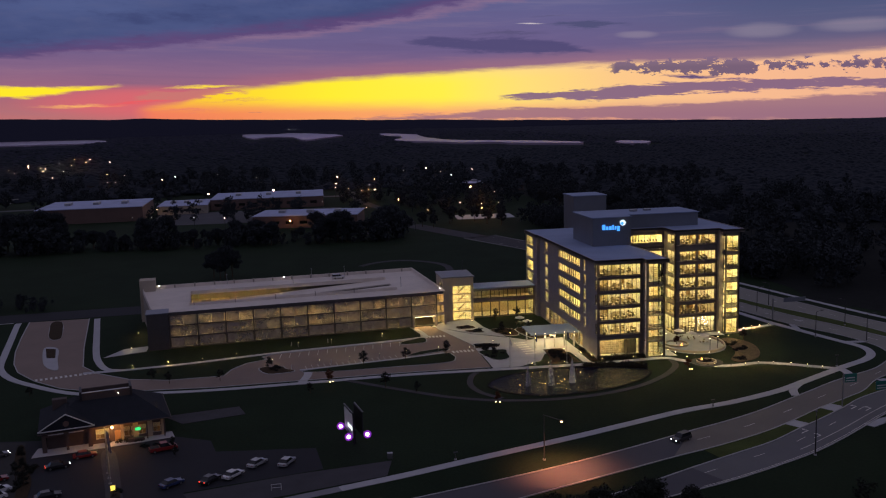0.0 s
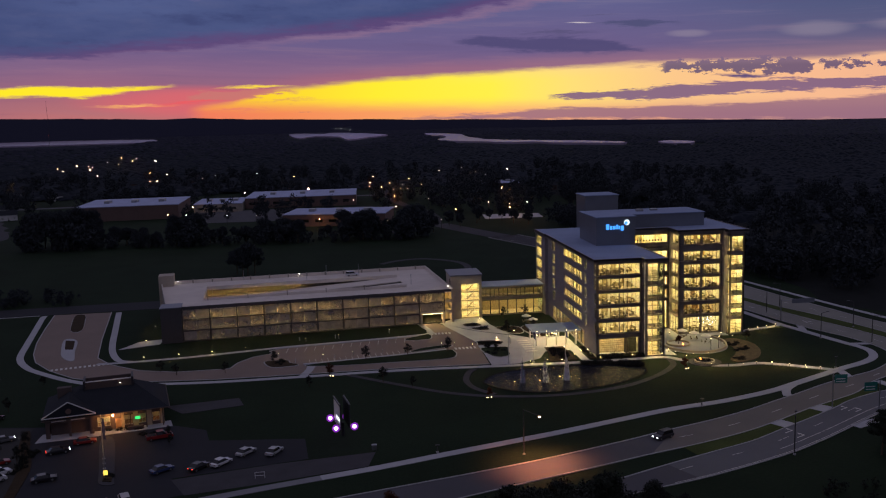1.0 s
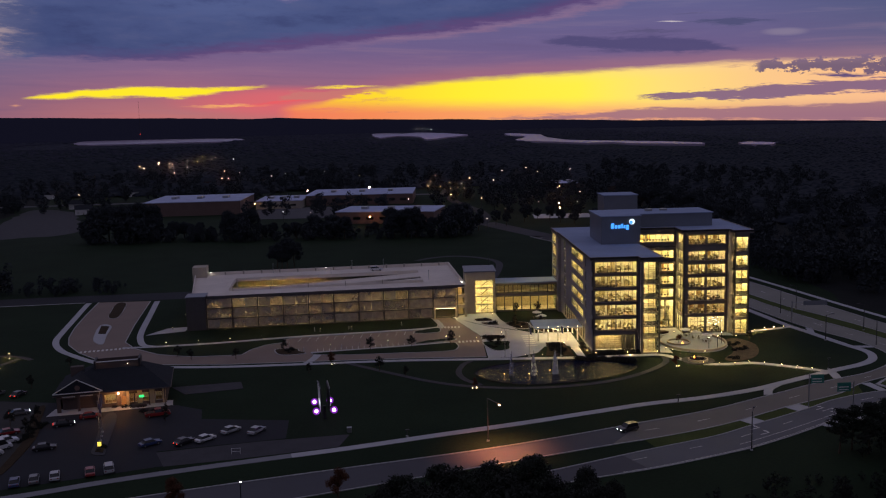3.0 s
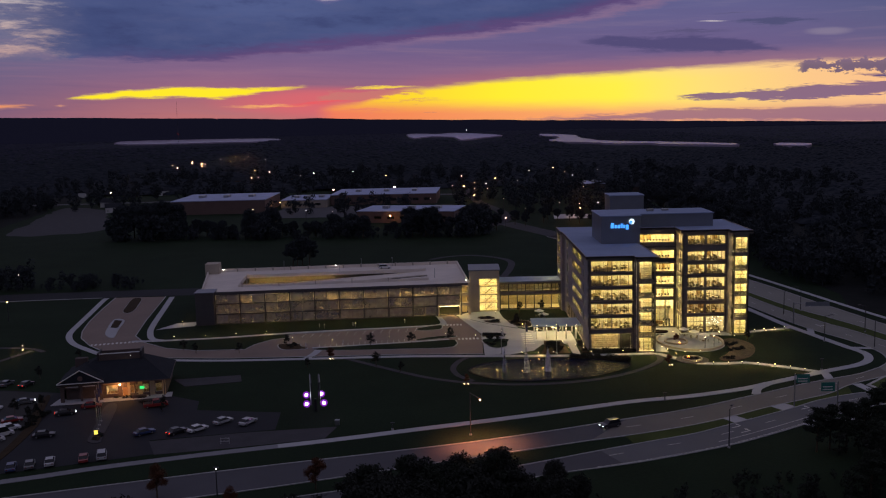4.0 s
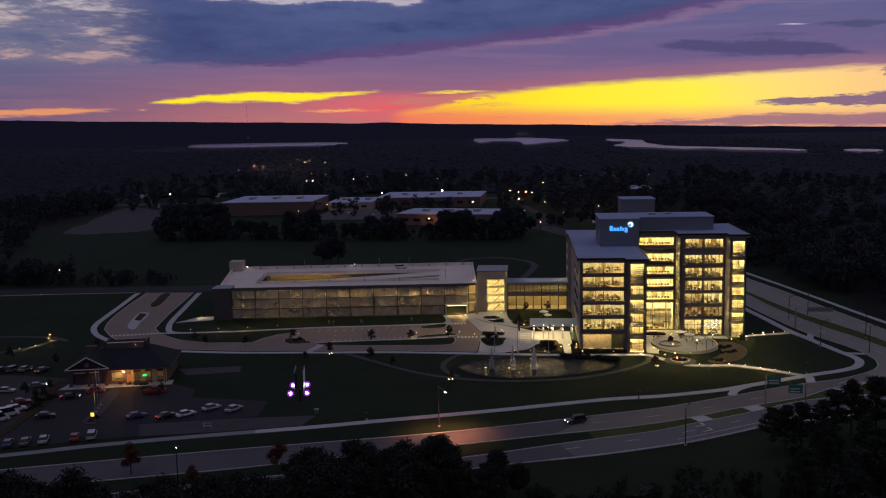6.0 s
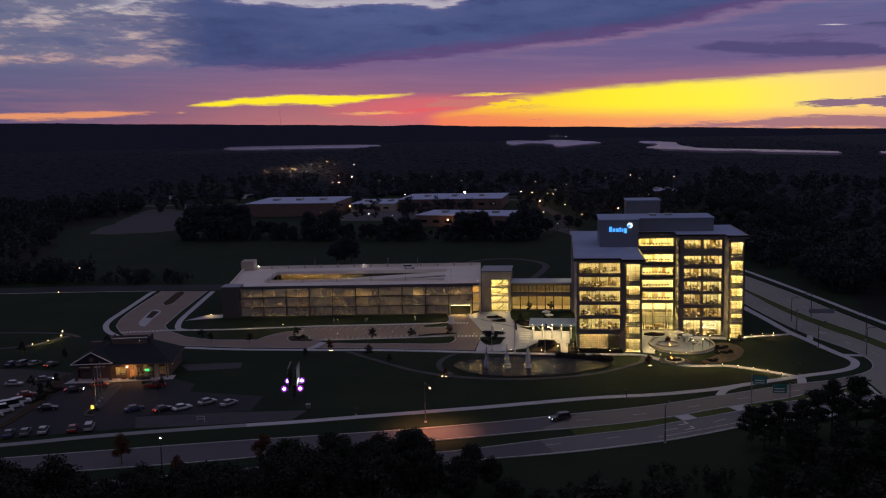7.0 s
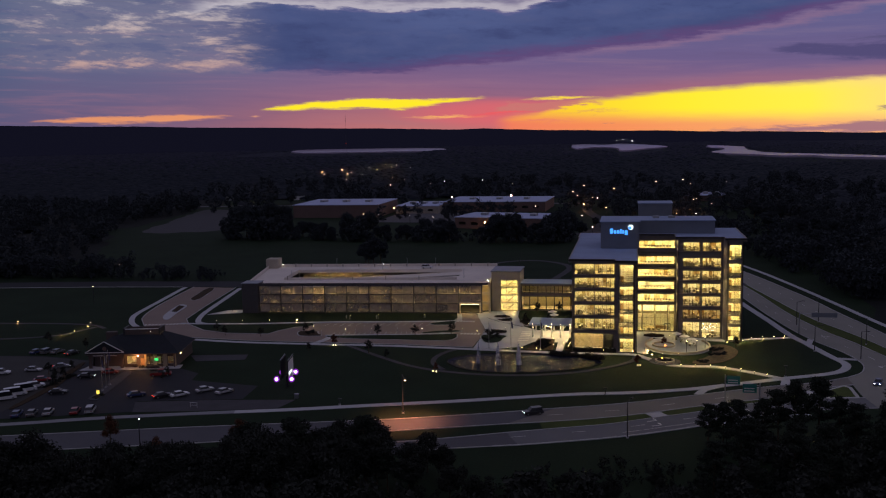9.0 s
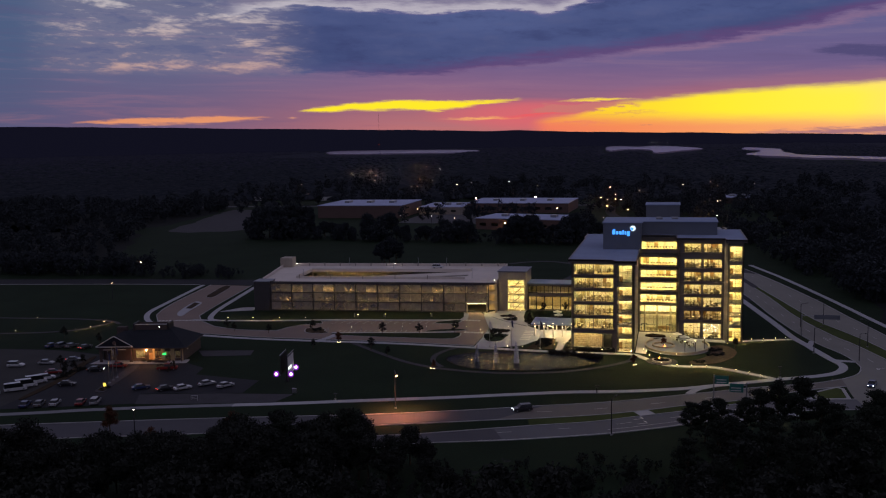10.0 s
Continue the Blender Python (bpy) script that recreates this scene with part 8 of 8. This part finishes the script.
for x, y in ((-46.9, -15.2), (-34.6, -13.2), (-40.4, -15.6)):
    part("pool_light", ball(bmesh.new(), (x, y, 0.12), 0.16, 0.5), "lamp_dim", fountain, "warm pool light")

# ---- patio ----
outer = ring_line(11, 11.8, 9.8, 11.6, 48)
structure("pavement", slab(outer[:-1], -0.05, 0.12), "concrete", "round pale paved patio by the office", "patio")
wall_ring = ring_line(11, 11.8, 9.6, 11.4, 40, 140, 395)
structure("trim", strip(bmesh.new(), wall_ring, ring_line(11, 11.8, 9.1, 10.9, 40, 140, 395), 0.1, 0.75), "stone", "low curved seat wall round the patio", "seat wall")
structure("pavement", slab(ring_line(6.7, -7.9, 4.4, 4.3, 32)[:-1], -0.05, 0.115), "gravel", "small round planted court below the patio", "patio")
structure("trim", strip(bmesh.new(), ring_line(6.7, -7.9, 2.7, 2.6, 28), ring_line(6.7, -7.9, 2.3, 2.2, 28), 0.1, 0.6), "stone", "low round stone planter", "planter")
structure("trim", strip(bmesh.new(), ring_line(7.0, 11.8, 3.4, 3.6, 28), ring_line(7.0, 11.8, 3.0, 3.2, 28), 0.12, 0.6), "stone", "low round stone planter on the patio", "planter")
structure("trim", slab(ring_line(4.4, 24.8, 3.2, 1.6, 28)[:-1], 0.0, 0.5), "bed", "raised oval planting bed by the lobby", "planter")
structure("trim", slab(smooth([(20.6, 12.6), (25, 15), (28, 8), (26, -1), (21.5, -7.6), (15.5, -10), (14.4, -7), (18.4, -1.4), (20.6, 5)], True), -0.05, 0.09), "mulch", "brown mulched planting bed beside the patio", "planting bed")
structure("pavement", slab([(-1.0, 1.6), (2.2, 0.6), (2.6, 18), (3.4, 22.5), (25.5, 18.8), (25.5, 23), (11.4, 23), (11.4, 31), (-1.0, 31)], -0.05, 0.085), "concrete", "pale paving between office and patio", "forecourt")


def patio_set(x, y):
    t = base("patio_table", "round patio table under a white parasol", "patio table", "patio tables", at=(x, y, 0.12))
    part("tabletop", tubed((0, 0, 0.70), (0, 0, 0.75), 0.6, n=16), "steel", t)
    part("pole", tubed((0, 0, 0), (0, 0, 2.6), 0.04, n=6), "steel", t)
    bm = bmesh.new()
    ring = [bm.verts.new((1.6 * math.cos(a), 1.6 * math.sin(a), 2.15)) for a in (2 * math.pi * i / 8 for i in range(8))]
    low = [bm.verts.new((1.6 * math.cos(a), 1.6 * math.sin(a), 2.02)) for a in (2 * math.pi * i / 8 for i in range(8))]
    top = bm.verts.new((0, 0, 2.75))
    for i in range(8):
        bm.faces.new((ring[i], ring[(i + 1) % 8], top))
        bm.faces.new((low[i], low[(i + 1) % 8], ring[(i + 1) % 8], ring[i]))
    part("parasol", bm, "canvas", t, "white parasol")


def make_patio_chair():
    c = base("patio_chair", "dark metal patio chair drawn up to a table", "chair", "patio chairs")
    part("seat", boxed(-0.22, -0.22, 0.42, 0.22, 0.22, 0.47, bevel=0.015), "furniture", c)
    part("backrest", boxed(0.18, -0.22, 0.47, 0.22, 0.22, 0.9, bevel=0.015), "furniture", c)
    for sx in (-0.2, 0.17):
        for sy in (-0.2, 0.17):
            part("leg", boxed(sx, sy, 0, sx + 0.03, sy + 0.03, 0.42), "furniture", c)
    return c


patio_chair = make_patio_chair()
first = True
for x, y, a in ((11.0, 19.0, 0), (13.2, 15.4, 30), (15.2, 11.4, 60), (-29.8, 50, 10), (-28.8, 44.5, 40)):
    patio_set(x, y)
    for k in range(4):
        q = radians(a + 90 * k)
        m = pose(x + 1.05 * math.cos(q), y + 1.05 * math.sin(q), 0.12, 0, 0, math.degrees(q))
        if first:
            patio_chair.matrix_basis, first = m, False
        else:
            copy_thing(patio_chair, m)


def post_lamp(x, y):
    s = base("post_lamp", "slim post lamp with a glowing top on the patio", "post lamp", "patio lamps", at=(x, y, 0.1))
    part("post", tubed((0, 0, 0), (0, 0, 3.2), 0.07, n=8), "pole", s)
    part("lamp", tubed((0, 0, 3.3), (0, 0, 3.5), 0.09, 0.11, n=10), "lamp_lens", s, "warm glowing top")
    part("cap", tubed((0, 0, 3.55), (0, 0, 3.62), 0.26, 0.2, n=10), "pole", s)


for x, y in ((13.2, 3.2), (16.2, 4.8), (18.9, 9.4)):
    post_lamp(x, y)


def fire(x, y, z):
    f = base("fire_bowl", "stone fire bowl with a small orange flame", "fire bowl", "fire bowls", at=(x, y, z))
    part("bowl", tubed((0, 0, 0), (0, 0, 0.35), 0.35, 0.55, n=14), "stone", f)
    bm = bmesh.new()
    for i in range(5):
        a = i * 1.26
        tube(bm, (0.18 * math.cos(a), 0.18 * math.sin(a), 0.35), (0.08 * math.cos(a), 0.08 * math.sin(a), 0.7 + 0.15 * (i % 3)), 0.12, 0.01, 5)
    part("flame", bm, "lamp_fire", f, "orange flame")


for x, y, z in ((7.4, 9.2, 0.12), (6.0, -6.8, 0.12)):
    fire(x, y, z)


def ground_spot(x, y):
    s = base("ground_spot", "small warm spot lamp in the grass under a tree", "spot lamp", "tree spot lamps", at=(x, y, 0.02))
    part("can", tubed((0, 0, 0), (0, 0, 0.25), 0.14, 0.17, n=10), "pole", s)
    part("lamp", ball(bmesh.new(), (0, 0, 0.3), 0.13, 0.7), "lamp_lens", s, "warm lamp")


for x, y in ((-93.6, -0.5), (-92.9, -0.4), (-56.0, -27.4), (-55.0, -27.5), (-0.9, -13.9), (-0.2, -13.8)):
    ground_spot(x, y)

# ---- vehicles ----
CARS = {}


def make_car(kind, paint_i, lights):
    p = PAINTS[paint_i]
    name = {"sedan": "car", "suv": "car", "pickup": "pickup_truck", "van": "van"}[kind]
    colour = ("white", "black", "red", "dark blue", "silver", "grey")[paint_i]
    what = {"sedan": "saloon car", "suv": "estate car", "pickup": "pickup truck", "van": "delivery van"}[kind]
    c = base(name, f"{colour} {what} parked with {'its lights on' if lights else 'its lights off'}", "truck" if kind == "pickup" else ("van" if kind == "van" else "car"))
    L, W, H = {"sedan": (4.7, 1.82, 1.45), "suv": (4.7, 1.9, 1.72), "pickup": (5.7, 2.0, 1.85), "van": (5.6, 2.0, 2.3)}[kind]
    belt = {"sedan": 0.88, "suv": 1.0, "pickup": 1.1, "van": 1.15}[kind]
    side = [(-L / 2, 0.35), (-L / 2 + 0.05, belt - 0.08), (-L / 2 + 0.5, belt), (L / 2 - 1.3, belt), (L / 2 - 0.15, belt - 0.16), (L / 2, 0.55), (L / 2 - 0.05, 0.3)]

    def prism(pts, half, inset=0.0, top=None):
        bm = bmesh.new()
        l = [bm.verts.new((x, -half + (inset if top and z > top else 0), z)) for x, z in pts]
        r = [bm.verts.new((x, half - (inset if top and z > top else 0), z)) for x, z in pts]
        bm.faces.new(l)
        bm.faces.new(r[::-1])
        for i in range(len(pts)):
            j = (i + 1) % len(pts)
            bm.faces.new((l[j], l[i], r[i], r[j]))
        bmesh.ops.recalc_face_normals(bm, faces=bm.faces[:])
        return bm

    bm = prism(side, W / 2)
    bmesh.ops.bevel(bm, geom=bm.edges[:], offset=0.06, segments=2, affect="EDGES")
    part("body", bm, p, c)
    cab = {"sedan": [(-1.75, belt), (-1.15, H - 0.05), (0.35, H - 0.05), (1.15, belt)], "suv": [(-2.2, belt), (-1.95, H - 0.05), (0.4, H - 0.05), (1.15, belt)],
           "pickup": [(-0.7, belt), (-0.6, H - 0.05), (0.75, H - 0.05), (1.4, belt)], "van": [(-2.7, belt), (-2.65, H - 0.05), (1.2, H - 0.05), (1.95, belt)]}[kind]
    part("cabin_glass", prism(cab, W / 2 - 0.06, 0.16, belt + 0.1), "carglass", c, "dark cabin glazing")
    r0, r1 = cab[1][0], cab[2][0]
    bm = boxed(r0 - 0.05, -W / 2 + 0.2, H - 0.06, r1 + 0.05, W / 2 - 0.2, H, bevel=0.02)
    part("roof", bm, p, c)
    if kind == "pickup":
        part("load_bed", boxed(-L / 2 + 0.15, -W / 2 + 0.15, belt - 0.02, -0.85, W / 2 - 0.15, belt + 0.02), "tyre", c, "dark load bed")
    for x in (-L / 2 + 0.9, L / 2 - 0.9):
        for s in (-1, 1):
            w = part("wheel", tubed((x, s * (W / 2 - 0.2), 0.33), (x, s * (W / 2 + 0.01), 0.33), 0.33, n=14), "tyre", c)
            part("rim", tubed((x, s * (W / 2 - 0.02), 0.33), (x, s * (W / 2 + 0.025), 0.33), 0.2, n=10), "steel", w)
    for s in (-1, 1):
        y = s * (W / 2 - 0.32)
        part("headlight", boxed(L / 2 - 0.1, y - 0.16, 0.6, L / 2 + 0.02, y + 0.16, 0.74, bevel=0.02), "head" if lights == 1 else "steel", c)
        part("tail_light", boxed(-L / 2 - 0.02, y - 0.14, 0.66, -L / 2 + 0.1, y + 0.14, 0.82, bevel=0.02), "tail" if lights else M["redlens"], c)
    return c


M["redlens"] = material("red_lens", (0.18, 0.01, 0.01), 0.25, 0, 2, 0.05, 0.02)
FLEET = [("sedan", 3, -126.5, -60.4, 40, 0), ("sedan", 1, -119.4, -60.2, 52, 2), ("sedan", 0, -115.2, -58.8, 50, 0), ("sedan", 4, -110.8, -53.8, 52, 0), ("sedan", 4, -105.0, -54.6, 62, 0),
         ("pickup", 2, -130.4, -40.6, 20, 0), ("van", 0, -158.9, -68.0, 42, 0), ("van", 0, -158.6, -64.2, 42, 0), ("van", 0, -158.5, -60.2, 42, 0), ("suv", 0, -158.4, -56.2, 42, 0), ("suv", 4, -162.5, -73, 42, 0),
         ("sedan", 1, -148.5, -60.9, 20, 0), ("sedan", 4, -170.1, -40.8, 10, 0), ("suv", 0, -177.2, -45.1, 15, 0), ("sedan", 5, -164.2, -36.2, 30, 1), ("sedan", 1, -150.2, -45.6, 20, 1),
         ("sedan", 2, -160.6, -50.3, 30, 0), ("sedan", 3, -183.4, -20.7, 80, 0), ("suv", 5, -180.0, -20.2, 80, 0), ("sedan", 5, -176.8, -19.8, 80, 0), ("sedan", 1, -171.0, -20.8, 75, 2),
         ("sedan", 3, -146.6, -79.8, 110, 0), ("sedan", 5, -143.4, -78.6, 110, 0), ("sedan", 4, -140.0, -77.2, 110, 0), ("sedan", 2, -133.8, -75.6, 110, 0), ("suv", 4, -130.6, -74.2, 110, 0),
         ("sedan", 2, -146.0, -40.6, 15, 0), ("suv", 1, -24.8, -61.4, 206, 1), ("sedan", 3, 58.5, -25, 250, 1)]
for kind, pi, x, y, turn, lights in FLEET:
    key = (kind, pi, lights)
    if key in CARS:
        copy_thing(CARS[key], pose(x, y, 0.03, 0, 0, turn))
    else:
        CARS[key] = make_car(kind, pi, lights)
        CARS[key].matrix_basis = pose(x, y, 0.03, 0, 0, turn)
gp = GM @ Vector((63, GD - 6, GH))
copy_thing(CARS["suv", 0, 0], Matrix.Translation(gp) @ pose(0, 0, 0, 0, 0, 10))
for x, y, z, k in ((20, 8, 3.65, ("sedan", 1, 0)), (29, 8, 0.06, ("sedan", 5, 0)), (52, 9, 3.65, ("sedan", 3, 0)), (38, 8, 0.06, ("sedan", 4, 0)), (61, 8, 0.06, ("suv", 5, 0))):
    copy_thing(CARS[k], Matrix.Translation(GM @ Vector((x, y, z))) @ pose(0, 0, 0, 0, 0, 93))

# short white posts on the garage lawn
for x, y in ((-103, 42), (-92, 43), (-75, 46.5), (-103.3, 16), (-92.3, 18.4)):
    s = base("marker_post", "short white marker post standing in the grass", "marker post", "lawn marker posts", at=(x, y, 0))
    part("post", tubed((0, 0, 0), (0, 0, 1.1), 0.1, n=8), "trim", s)
    part("cap", tubed((0, 0, 1.1), (0, 0, 1.18), 0.13, 0.05, n=8), "trim", s)

# lamp posts on the garage roof
for x, y in ((24, GD - 0.9), (54, GD - 0.9), (66, GD - 0.9), (14.2, WY0 + 0.4), (80.6, WY0 + 4), (46, WY1 + 0.6)):
    q = GM @ Vector((x, y, GH))
    s = base("roof_lamp", "slim unlit lamp post on the garage roof deck", "lamp post", "garage roof lamps", at=tuple(q))
    part("post", tubed((0, 0, 0), (0, 0, 3.4), 0.08, n=6), "steel", s)
    part("head", boxed(-0.25, -0.12, 3.4, 0.25, 0.12, 3.5, bevel=0.02), "steel", s)
for x, y in ((0.9, GD - 1.5), (44, GD - 1.2), (90.6, 3.0)):
    q = GM @ Vector((x, y, GH + 0.9))
    s = base("deck_light", "small bright white light on the garage parapet", "deck light", "garage deck lights", at=tuple(q))
    part("bracket", tubed((0, 0, -0.9), (0, 0, 0.2), 0.05, n=6), "steel", s)
    part("lamp", ball(bmesh.new(), (0, 0, 0.3), 0.16), "lamp_white", s, "white lamp")
